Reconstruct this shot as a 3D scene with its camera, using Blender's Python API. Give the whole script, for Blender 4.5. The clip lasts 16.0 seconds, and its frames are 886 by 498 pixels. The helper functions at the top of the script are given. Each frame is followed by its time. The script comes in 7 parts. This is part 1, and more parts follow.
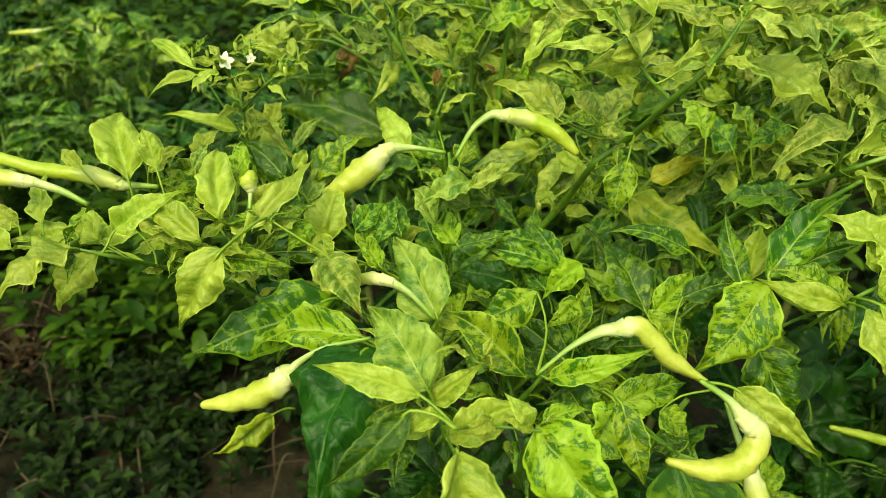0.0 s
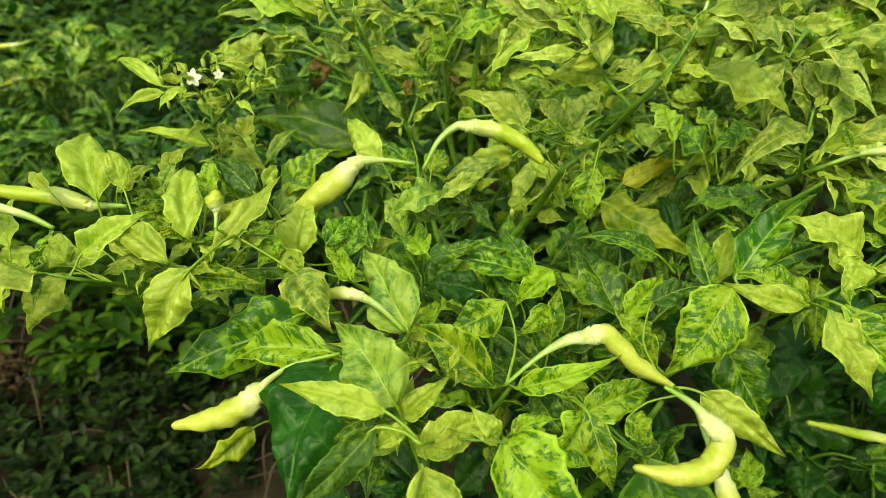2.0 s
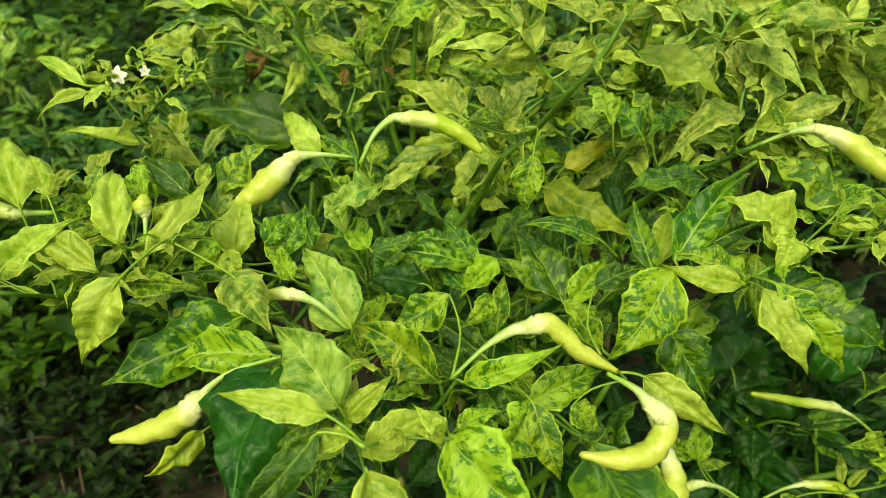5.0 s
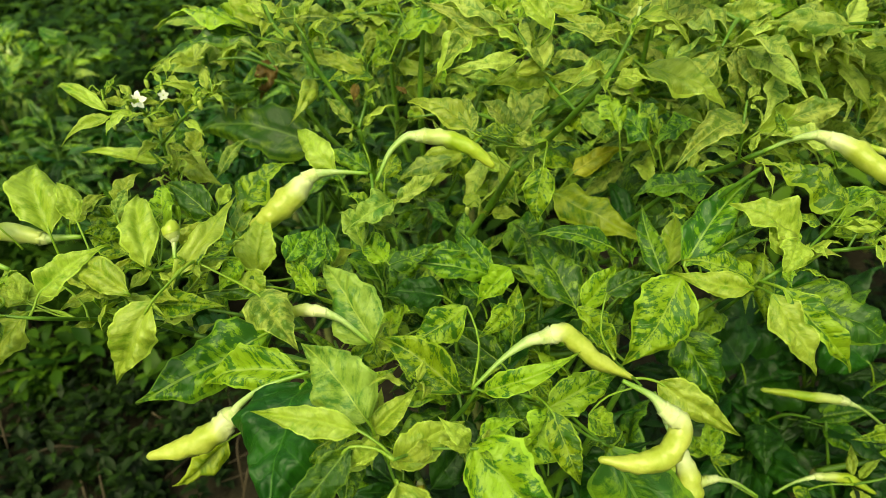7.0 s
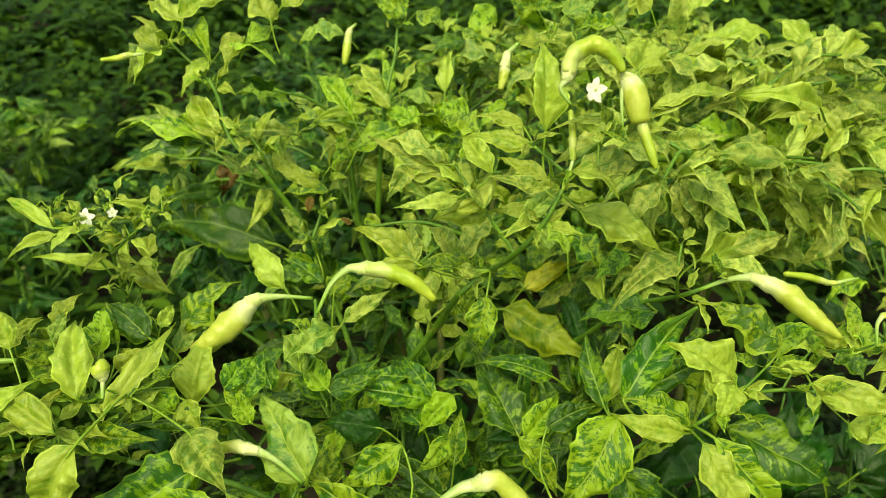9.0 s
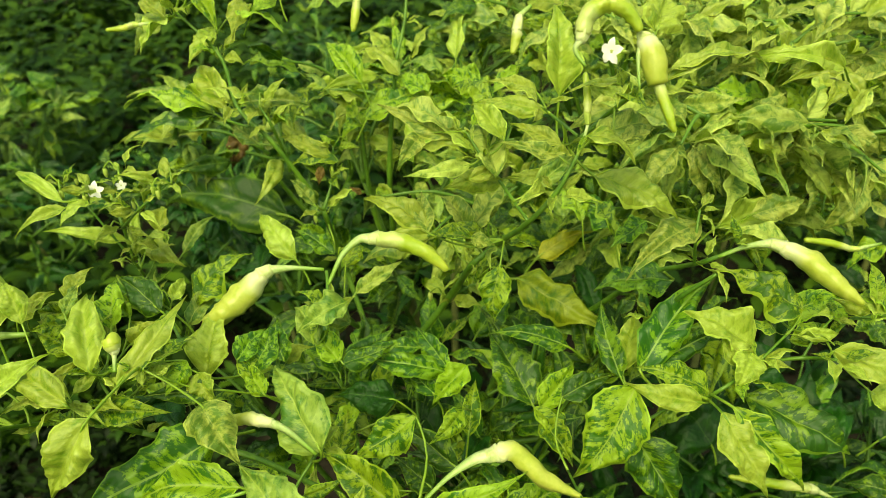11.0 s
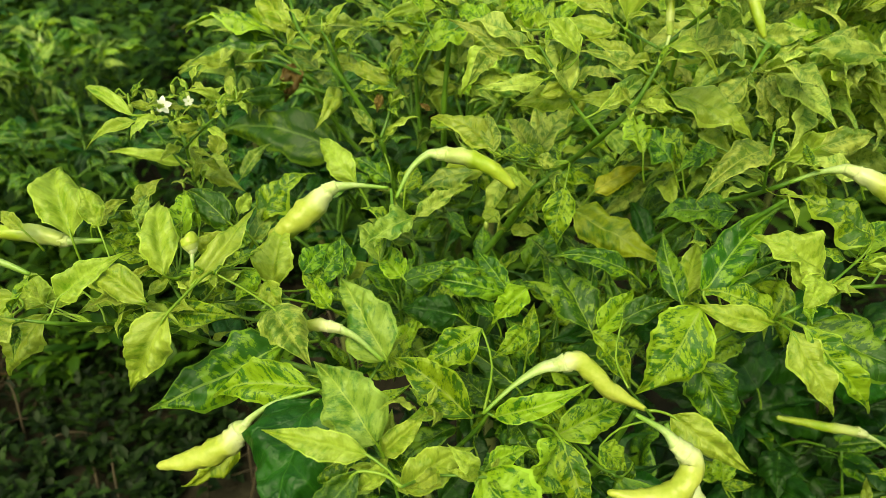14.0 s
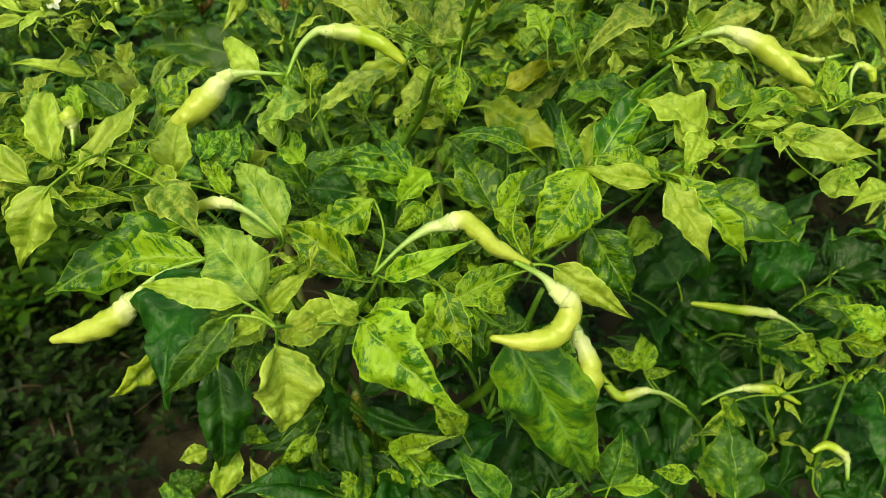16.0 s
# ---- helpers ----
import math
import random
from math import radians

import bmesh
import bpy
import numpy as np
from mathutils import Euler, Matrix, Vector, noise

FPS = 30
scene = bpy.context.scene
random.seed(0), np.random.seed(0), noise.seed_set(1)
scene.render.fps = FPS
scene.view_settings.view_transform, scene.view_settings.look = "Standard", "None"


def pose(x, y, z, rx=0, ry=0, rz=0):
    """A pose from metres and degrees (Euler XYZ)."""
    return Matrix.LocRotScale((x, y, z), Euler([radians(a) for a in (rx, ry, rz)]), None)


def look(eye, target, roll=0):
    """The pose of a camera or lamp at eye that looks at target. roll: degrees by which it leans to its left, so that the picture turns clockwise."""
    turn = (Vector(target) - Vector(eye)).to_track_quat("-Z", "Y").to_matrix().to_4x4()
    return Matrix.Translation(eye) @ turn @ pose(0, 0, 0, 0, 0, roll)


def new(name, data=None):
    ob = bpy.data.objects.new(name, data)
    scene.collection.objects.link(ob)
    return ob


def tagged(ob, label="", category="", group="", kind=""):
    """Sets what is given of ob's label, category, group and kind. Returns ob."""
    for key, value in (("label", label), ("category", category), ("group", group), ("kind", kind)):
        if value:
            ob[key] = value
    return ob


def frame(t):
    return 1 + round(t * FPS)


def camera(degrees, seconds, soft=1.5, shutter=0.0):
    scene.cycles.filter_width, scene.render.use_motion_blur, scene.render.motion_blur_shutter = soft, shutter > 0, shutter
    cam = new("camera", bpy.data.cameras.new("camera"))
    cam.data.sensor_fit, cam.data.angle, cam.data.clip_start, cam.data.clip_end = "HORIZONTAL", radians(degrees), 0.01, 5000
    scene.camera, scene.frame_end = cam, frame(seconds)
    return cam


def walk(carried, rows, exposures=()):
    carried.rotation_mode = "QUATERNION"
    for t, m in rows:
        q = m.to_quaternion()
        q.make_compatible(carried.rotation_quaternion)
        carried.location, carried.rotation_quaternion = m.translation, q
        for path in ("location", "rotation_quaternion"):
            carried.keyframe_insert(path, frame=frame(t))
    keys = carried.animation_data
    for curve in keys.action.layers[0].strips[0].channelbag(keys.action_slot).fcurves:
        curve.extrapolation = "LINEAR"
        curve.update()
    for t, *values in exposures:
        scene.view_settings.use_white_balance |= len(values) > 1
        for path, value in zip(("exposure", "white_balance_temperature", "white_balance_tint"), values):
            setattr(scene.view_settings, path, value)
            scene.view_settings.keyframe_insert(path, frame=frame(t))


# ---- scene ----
cam = camera(62.03, 16.0, soft=0.5)
# seconds, then the pose in metres and degrees
PATH = [
    (0.0, 0.0000, 0.0000, 1.3000, 55.00, -0.00, 0.00),
    (0.5, -0.0090, 0.0017, 1.3085, 55.19, -0.30, -0.46),
    (1.0, -0.0011, 0.0062, 1.3075, 55.19, 0.02, -0.70),
    (1.5, 0.0101, 0.0032, 1.3066, 55.10, 0.63, -1.16),
    (2.0, 0.0132, 0.0018, 1.3070, 55.01, 0.96, -1.55),
    (2.5, 0.0037, 0.0088, 1.3083, 55.00, 0.92, -1.85),
    (3.0, 0.0089, 0.0118, 1.3081, 54.86, 0.91, -1.99),
    (3.5, 0.0110, 0.0003, 1.3097, 54.36, 0.78, -3.63),
    (4.0, 0.0188, 0.0125, 1.3115, 54.03, 0.64, -4.45),
    (4.5, 0.0227, 0.0110, 1.3093, 53.79, 0.54, -5.29),
    (7.0, 0.0151, 0.0042, 1.3270, 53.24, 2.49, -6.49),
    (7.5, 0.0242, 0.0257, 1.3508, 54.55, 1.79, -5.55),
    (8.0, 0.0459, 0.0307, 1.3730, 55.95, 1.36, -5.85),
    (8.5, 0.0433, 0.0242, 1.3689, 58.11, 0.50, -7.07),
    (11.0, 0.0450, 0.0309, 1.3600, 55.70, 1.70, -6.54),
    (11.5, 0.0382, 0.0255, 1.3568, 55.21, 1.64, -5.62),
    (12.0, 0.0354, 0.0196, 1.3563, 54.99, 1.66, -4.79),
    (12.5, 0.0242, 0.0144, 1.3517, 54.89, 1.66, -4.11),
    (13.0, 0.0205, 0.0153, 1.3529, 54.76, 1.54, -3.71),
    (13.5, 0.0189, 0.0145, 1.3456, 54.10, 1.59, -3.83),
    (14.0, 0.0169, 0.0135, 1.3368, 53.14, 1.44, -3.93),
    (14.5, 0.0170, 0.0115, 1.3312, 52.37, 1.24, -3.76),
    (15.0, 0.0380, -0.0006, 1.3122, 51.22, 1.11, -4.45),
    (15.5, 0.0528, -0.0095, 1.3032, 50.22, 1.43, -6.02),
    (16.0, 0.0587, -0.0288, 1.2975, 49.93, 1.95, -7.27),
]
cam.data.dof.use_dof, cam.data.dof.focus_distance, cam.data.dof.aperture_fstop = True, 0.43, 12.5
walk(cam, [(t, pose(*p)) for t, *p in PATH], exposures=[(0.0, 0.31, 9200, -17), (4.7, 0.30, 9200, -18), (7.0, 0.19, 9200, -19), (8.0, 0.27, 9200, -17), (11.5, 0.27, 9200, -17), (14.0, 0.20, 9200, -18), (16.0, 0.12, 9200, -19)])

# ---- world and light: a bright overcast day ----
world = bpy.data.worlds.new("sky")
scene.world = world
world.use_nodes = True
sky = world.node_tree.nodes.new("ShaderNodeTexSky")
sky.sky_type = "NISHITA"
sky.sun_disc = False
sky.sun_elevation, sky.sun_rotation = radians(60), radians(203)
sky.air_density, sky.dust_density = 1.6, 4.0
world.node_tree.links.new(sky.outputs[0], world.node_tree.nodes["Background"].inputs[0])
world.node_tree.nodes["Background"].inputs[1].default_value = 0.15
sun = new("sun", bpy.data.lights.new("sun", "SUN"))
sun.data.energy, sun.data.angle, sun.data.color = 2.6, radians(36), (1.0, 0.94, 0.82)
sun.matrix_world = look((-0.35, -0.85, 1.6), (0, 0, 0))


# ---- materials ----
def material(name):
    m = bpy.data.materials.new(name)
    m.use_nodes = True
    return m, m.node_tree.nodes, m.node_tree.links


def math_node(nodes, links, op, a, b=None, c=None):
    n = nodes.new("ShaderNodeMath")
    n.operation = op
    for i, v in enumerate((a, b, c)):
        if v is None:
            continue
        if isinstance(v, (int, float)):
            n.inputs[i].default_value = v
        else:
            links.new(v, n.inputs[i])
    return n.outputs[0]


def ramp_node(nodes, links, fac, stops):
    n = nodes.new("ShaderNodeValToRGB")
    links.new(fac, n.inputs[0])
    e = n.color_ramp.elements
    while len(e) < len(stops):
        e.new(0.5)
    for el, (p, c) in zip(e, stops):
        el.position, el.color = p, (*c, 1)
    return n.outputs[0]


def noise_node(nodes, links, vec, scale, detail=3.0, rough=0.55, warp=0.0):
    n = nodes.new("ShaderNodeTexNoise")
    n.inputs["Scale"].default_value, n.inputs["Detail"].default_value = scale, detail
    n.inputs["Roughness"].default_value, n.inputs["Distortion"].default_value = rough, warp
    links.new(vec, n.inputs["Vector"])
    return n.outputs[0]


def mix_node(nodes, links, fac, a, b, blend="MIX"):
    n = nodes.new("ShaderNodeMix")
    n.data_type, n.blend_type = "RGBA", blend
    for i, v in ((0, fac), (6, a), (7, b)):
        if isinstance(v, (int, float)):
            n.inputs[i].default_value = v
        elif isinstance(v, tuple):
            n.inputs[i].default_value = (*v, 1)
        else:
            links.new(v, n.inputs[i])
    return n.outputs[2]


def leaf_material(name, dark, light, lo, hi, rib, rough=0.42, through_light=0.18, speck=0.0, band=0.0, grain=0.40, rim=0.75, spot=9.0, gloss=0.5, veins=0.10, relief=0.55):
    """A mosaic-mottled chilli leaf: dark islands on a light ground between the veins. lo, hi: where the islands begin and end."""
    m, nodes, links = material(name)
    uv = nodes.new("ShaderNodeUVMap")
    uv.uv_map = "UVMap"
    info = nodes.new("ShaderNodeObjectInfo")
    sep = nodes.new("ShaderNodeSeparateXYZ")
    links.new(uv.outputs[0], sep.inputs[0])
    s, v = sep.outputs[0], math_node(nodes, links, "ABSOLUTE", sep.outputs[1])
    off = math_node(nodes, links, "MULTIPLY", info.outputs["Random"], 60.0)
    plain = nodes.new("ShaderNodeUVMap")
    plain.uv_map = "flat"
    across = nodes.new("ShaderNodeSeparateXYZ")
    links.new(plain.outputs[0], across.inputs[0])
    aside = math_node(nodes, links, "ABSOLUTE", across.outputs[1])
    lateral = math_node(nodes, links, "SUBTRACT", s, math_node(nodes, links, "MULTIPLY", aside, 0.75))
    # the mosaic runs along the lateral veins: streaks across, broad patches over the blade
    place = nodes.new("ShaderNodeCombineXYZ")
    links.new(math_node(nodes, links, "MULTIPLY", math_node(nodes, links, "SUBTRACT", s, math_node(nodes, links, "MULTIPLY", aside, 0.6)), 1.2), place.inputs[0])
    links.new(math_node(nodes, links, "MULTIPLY", across.outputs[1], 0.9), place.inputs[1])
    links.new(off, place.inputs[2])
    blot = noise_node(nodes, links, place.outputs[0], spot, 6.0, 0.70, 0.35)
    fine = noise_node(nodes, links, place.outputs[0], 24.0, 4.0, 0.7, 0.6)
    patch = noise_node(nodes, links, place.outputs[0], 2.6, 2.0, 0.5, 0.3)
    wobble = math_node(nodes, links, "MULTIPLY", math_node(nodes, links, "SUBTRACT", blot, 0.5), 0.05)
    lateral = math_node(nodes, links, "ADD", lateral, wobble)
    wave = math_node(nodes, links, "COSINE", math_node(nodes, links, "MULTIPLY", lateral, 38.0))
    vein = math_node(nodes, links, "SMOOTH_MIN", 1.0, math_node(nodes, links, "MULTIPLY", math_node(nodes, links, "MAXIMUM", math_node(nodes, links, "SUBTRACT", wave, 0.94), 0.0), 16.0), 0.1)
    mid = math_node(nodes, links, "LESS_THAN", aside, 0.0065)
    value = math_node(nodes, links, "ADD", blot, math_node(nodes, links, "MULTIPLY", math_node(nodes, links, "SUBTRACT", fine, 0.5), grain))
    value = math_node(nodes, links, "ADD", value, math_node(nodes, links, "MULTIPLY", math_node(nodes, links, "SUBTRACT", patch, 0.5), 0.40))
    # bands of colour follow the lateral veins a little
    value = math_node(nodes, links, "SUBTRACT", value, math_node(nodes, links, "MULTIPLY", wave, 0.006 + 0.12 * band))
    value = math_node(nodes, links, "ADD", value, math_node(nodes, links, "MULTIPLY", math_node(nodes, links, "SUBTRACT", info.outputs["Random"], 0.5), 0.08))
    between = tuple(0.45 * a + 0.55 * b for a, b in zip(dark, light))
    pale = tuple(min(1.0, 1.18 * c + 0.012) for c in light)
    margin = tuple(min(1.0, 1.5 * c + 0.02) for c in light)
    col = ramp_node(nodes, links, value, [(lo, dark), ((lo + hi) / 2, between), (hi, light), (min(0.98, hi + 0.16), pale)])
    ribs = math_node(nodes, links, "MAXIMUM", math_node(nodes, links, "MULTIPLY", vein, veins), math_node(nodes, links, "MULTIPLY", mid, 0.9))
    col = mix_node(nodes, links, ribs, col, rib)
    edge = math_node(nodes, links, "MULTIPLY", math_node(nodes, links, "GREATER_THAN", v, 0.905), rim)
    col = mix_node(nodes, links, edge, col, margin)
    if speck:
        dots = noise_node(nodes, links, place.outputs[0], 38.0, 2.0)
        col = mix_node(nodes, links, math_node(nodes, links, "MULTIPLY", math_node(nodes, links, "GREATER_THAN", dots, 0.70), speck), col, (0.10, 0.07, 0.02))
    hue = nodes.new("ShaderNodeHueSaturation")
    links.new(col, hue.inputs["Color"])
    links.new(math_node(nodes, links, "MULTIPLY_ADD", info.outputs["Random"], 0.018, 0.491), hue.inputs["Hue"])
    links.new(math_node(nodes, links, "MULTIPLY_ADD", info.outputs["Random"], 0.3, 0.85), hue.inputs["Value"])
    p = nodes["Principled BSDF"]
    links.new(hue.outputs[0], p.inputs["Base Color"])
    links.new(math_node(nodes, links, "MULTIPLY_ADD", fine, 0.25, rough - 0.14), p.inputs["Roughness"])
    p.inputs["Specular IOR Level"].default_value = gloss
    t = nodes.new("ShaderNodeBsdfTranslucent")
    links.new(hue.outputs[0], t.inputs[0])
    mixer = nodes.new("ShaderNodeMixShader")
    mixer.inputs[0].default_value = through_light
    links.new(p.outputs[0], mixer.inputs[1])
    links.new(t.outputs[0], mixer.inputs[2])
    links.new(mixer.outputs[0], nodes["Material Output"].inputs[0])
    height = math_node(nodes, links, "SUBTRACT", math_node(nodes, links, "MULTIPLY", fine, 0.17), math_node(nodes, links, "MULTIPLY", mid, 0.25))
    flat = nodes.new("ShaderNodeCombineXYZ")
    links.new(s, flat.inputs[0])
    links.new(across.outputs[1], flat.inputs[1])
    links.new(off, flat.inputs[2])
    pucker = noise_node(nodes, links, flat.outputs[0], 9.0, 2.0, 0.5, 0.4)
    height = math_node(nodes, links, "ADD", height, math_node(nodes, links, "MULTIPLY", pucker, 0.8))
    # the blade is quilted between the lateral veins, and the green islands stand up as blisters
    height = math_node(nodes, links, "SUBTRACT", height, math_node(nodes, links, "MULTIPLY", vein, 0.07))
    height = math_node(nodes, links, "SUBTRACT", height, math_node(nodes, links, "MULTIPLY", blot, 0.5))
    bump = nodes.new("ShaderNodeBump")
    bump.inputs["Strength"].default_value, bump.inputs["Distance"].default_value = relief, 0.0036
    links.new(height, bump.inputs["Height"])
    links.new(bump.outputs[0], p.inputs["Normal"])
    links.new(bump.outputs[0], t.inputs["Normal"])
    return m


def skin_material(name, low, high, scale, rough, bump_by=0.3, spots=None, through_light=0.0, ripening=0.0, root=None):
    """Stems, fruit and other plain plant skin: two mixed tones with fine relief."""
    m, nodes, links = material(name)
    co = nodes.new("ShaderNodeTexCoord")
    info = nodes.new("ShaderNodeObjectInfo")
    shift = nodes.new("ShaderNodeVectorMath")
    links.new(co.outputs["Object"], shift.inputs[0])
    links.new(info.outputs["Random"], shift.inputs[1])
    a = noise_node(nodes, links, shift.outputs[0], scale, 3.0)
    b = noise_node(nodes, links, shift.outputs[0], scale * 7, 2.0)
    val = math_node(nodes, links, "MULTIPLY_ADD", b, 0.3, math_node(nodes, links, "MULTIPLY", a, 0.75))
    col = ramp_node(nodes, links, val, [(0.36, low), (0.66, high)])
    if ripening:
        # whiter shoulders under the calyx, as on unripe fruit
        uv = nodes.new("ShaderNodeUVMap")
        sep = nodes.new("ShaderNodeSeparateXYZ")
        links.new(uv.outputs[0], sep.inputs[0])
        top = math_node(nodes, links, "MAXIMUM", math_node(nodes, links, "SUBTRACT", 0.44, math_node(nodes, links, "MULTIPLY_ADD", a, 0.25, sep.outputs[0])), 0.0)
        col = mix_node(nodes, links, math_node(nodes, links, "MINIMUM", math_node(nodes, links, "MULTIPLY", top, 3.4), ripening), col, (0.68, 0.71, 0.42))
    if root:
        # green towards the branch
        uv = nodes.new("ShaderNodeUVMap")
        sep = nodes.new("ShaderNodeSeparateXYZ")
        links.new(uv.outputs[0], sep.inputs[0])
        col = mix_node(nodes, links, math_node(nodes, links, "POWER", sep.outputs[0], 1.2), root, col)
    if spots:
        col = mix_node(nodes, links, math_node(nodes, links, "MULTIPLY", math_node(nodes, links, "GREATER_THAN", b, 0.73), 0.6), col, spots)
    p = nodes["Principled BSDF"]
    links.new(col, p.inputs["Base Color"])
    p.inputs["Roughness"].default_value = rough
    if through_light:
        p.inputs["Subsurface Weight"].default_value = through_light
        p.inputs["Subsurface Radius"].default_value = (0.006, 0.006, 0.002)
        p.inputs["Subsurface Scale"].default_value = 1.0
    bump = nodes.new("ShaderNodeBump")
    bump.inputs["Strength"].default_value, bump.inputs["Distance"].default_value = bump_by, 0.002
    links.new(val, bump.inputs["Height"])
    links.new(bump.outputs[0], p.inputs["Normal"])
    return m


YOUNG = leaf_material("young_leaf", (0.165, 0.300, 0.020), (0.350, 0.450, 0.062), 0.31, 0.52, (0.34, 0.46, 0.05), 0.36, 0.27, band=0.015, grain=0.46, rim=0.8, spot=7.0, gloss=0.55, veins=0.14, relief=0.6)
MOTTLED = leaf_material("mottled_leaf", (0.046, 0.148, 0.009), (0.235, 0.365, 0.022), 0.445, 0.495, (0.28, 0.40, 0.06), 0.42, 0.22, band=0.008, spot=8.5, relief=0.65, grain=0.55)
DARK = leaf_material("dark_mottled_leaf", (0.028, 0.104, 0.008), (0.155, 0.285, 0.015), 0.51, 0.57, (0.22, 0.35, 0.06), rim=0.5, spot=8.5, relief=0.65, grain=0.55)
BROAD = leaf_material("broad_leaf", (0.032, 0.108, 0.010), (0.16, 0.28, 0.018), 0.48, 0.70, (0.15, 0.28, 0.05), 0.44, rim=0.35, spot=8.0, gloss=0.42, veins=0.14, grain=0.60, relief=0.8)
# plain dark green leaf; within MID and LOW its darkness also stands in for shade
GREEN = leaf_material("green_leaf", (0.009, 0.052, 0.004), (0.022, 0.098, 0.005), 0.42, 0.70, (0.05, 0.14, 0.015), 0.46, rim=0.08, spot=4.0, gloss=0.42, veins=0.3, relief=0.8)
PALE = leaf_material("pale_leaf", (0.085, 0.205, 0.028), (0.275, 0.385, 0.066), 0.39, 0.55, (0.38, 0.48, 0.10), 0.42, 0.27, rim=0.5, spot=7.0, relief=0.6, veins=0.12)
# lightened copy of PALE: the brightness of the lit crown is put into its colour
CREAM = leaf_material("lit_pale_leaf", (0.150, 0.285, 0.040), (0.46, 0.55, 0.115), 0.39, 0.55, (0.38, 0.48, 0.10), 0.42, 0.36, rim=0.5, spot=7.0, relief=0.6, veins=0.12)
OLD = leaf_material("ageing_leaf", (0.08, 0.20, 0.010), (0.31, 0.41, 0.028), 0.34, 0.54, (0.32, 0.42, 0.06), 0.5, 0.2, 0.12, spot=4.0)
TURNING = leaf_material("yellowing_leaf", (0.22, 0.27, 0.012), (0.40, 0.41, 0.03), 0.34, 0.54, (0.44, 0.42, 0.06), 0.5, 0.2, 0.2, spot=4.0)
RUST = leaf_material("dead_leaf", (0.095, 0.058, 0.012), (0.19, 0.120, 0.022), 0.38, 0.62, (0.20, 0.10, 0.02), 0.6, 0.2, 0.6)
STEM = skin_material("green_stem", (0.05, 0.135, 0.012), (0.13, 0.26, 0.025), 60, 0.45, 0.4)
PETIOLE = skin_material("petiole", (0.12, 0.24, 0.018), (0.26, 0.39, 0.04), 80, 0.42, 0.3)
BARK = skin_material("woody_stem", (0.08, 0.10, 0.025), (0.17, 0.19, 0.05), 50, 0.7, 0.6)
STALK = skin_material("fruit_stalk", (0.30, 0.44, 0.11), (0.64, 0.70, 0.38), 70, 0.4, 0.3, None, 0.1, root=(0.19, 0.35, 0.04))
CALYX = skin_material("calyx", (0.42, 0.52, 0.16), (0.66, 0.70, 0.38), 90, 0.42, 0.4, (0.25, 0.22, 0.06), 0.1)
FRUIT = skin_material("pale_fruit", (0.33, 0.41, 0.045), (0.47, 0.51, 0.105), 55, 0.36, 0.45, None, 0.12, 0.75)
FRUIT_GREEN = skin_material("green_fruit", (0.26, 0.39, 0.028), (0.41, 0.49, 0.065), 55, 0.34, 0.35, None, 0.12, 0.3)
FRUIT_OLD = skin_material("spoilt_fruit", (0.40, 0.36, 0.03), (0.56, 0.50, 0.05), 60, 0.45, 0.4, (0.05, 0.03, 0.01))
PETAL = skin_material("white_petal", (0.86, 0.87, 0.78), (0.92, 0.92, 0.87), 200, 0.5, 0.2)
BUD = skin_material("bud", (0.28, 0.42, 0.05), (0.55, 0.64, 0.16), 120, 0.45)


def soil_material():
    m, nodes, links = material("shaded_soil")
    co = nodes.new("ShaderNodeTexCoord")
    a = noise_node(nodes, links, co.outputs["Object"], 3.0, 5.0)
    b = noise_node(nodes, links, co.outputs["Object"], 45.0, 4.0)
    val = math_node(nodes, links, "MULTIPLY_ADD", b, 0.45, math_node(nodes, links, "MULTIPLY", a, 0.55))
    # brown soil, with the shadow under the plants put into these dark tones
    col = ramp_node(nodes, links, val, [(0.34, (0.010, 0.008, 0.005)), (0.54, (0.020, 0.017, 0.010)), (0.74, (0.045, 0.039, 0.024))])
    p = nodes["Principled BSDF"]
    links.new(col, p.inputs["Base Color"])
    p.inputs["Roughness"].default_value = 0.9
    p.inputs["Specular IOR Level"].default_value = 0.15
    bump = nodes.new("ShaderNodeBump")
    bump.inputs["Strength"].default_value, bump.inputs["Distance"].default_value = 0.9, 0.02
    links.new(val, bump.inputs["Height"])
    links.new(bump.outputs[0], p.inputs["Normal"])
    return m


def weed_material(name, dark, light):
    m, nodes, links = material(name)
    geo = nodes.new("ShaderNodeNewGeometry")
    co = nodes.new("ShaderNodeTexCoord")
    n = noise_node(nodes, links, co.outputs["Object"], 5.0, 3.0)
    val = math_node(nodes, links, "MULTIPLY_ADD", geo.outputs["Random Per Island"], 0.55, math_node(nodes, links, "MULTIPLY", n, 0.5))
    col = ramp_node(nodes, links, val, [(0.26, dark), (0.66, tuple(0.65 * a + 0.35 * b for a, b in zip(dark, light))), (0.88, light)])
    p = nodes["Principled BSDF"]
    links.new(col, p.inputs["Base Color"])
    p.inputs["Roughness"].default_value = 0.55
    p.inputs["Specular IOR Level"].default_value = 0.2
    t = nodes.new("ShaderNodeBsdfTranslucent")
    links.new(col, t.inputs[0])
    mixer = nodes.new("ShaderNodeMixShader")
    mixer.inputs[0].default_value = 0.25
    links.new(p.outputs[0], mixer.inputs[1])
    links.new(t.outputs[0], mixer.inputs[2])
    links.new(mixer.outputs[0], nodes["Material Output"].inputs[0])
    return m


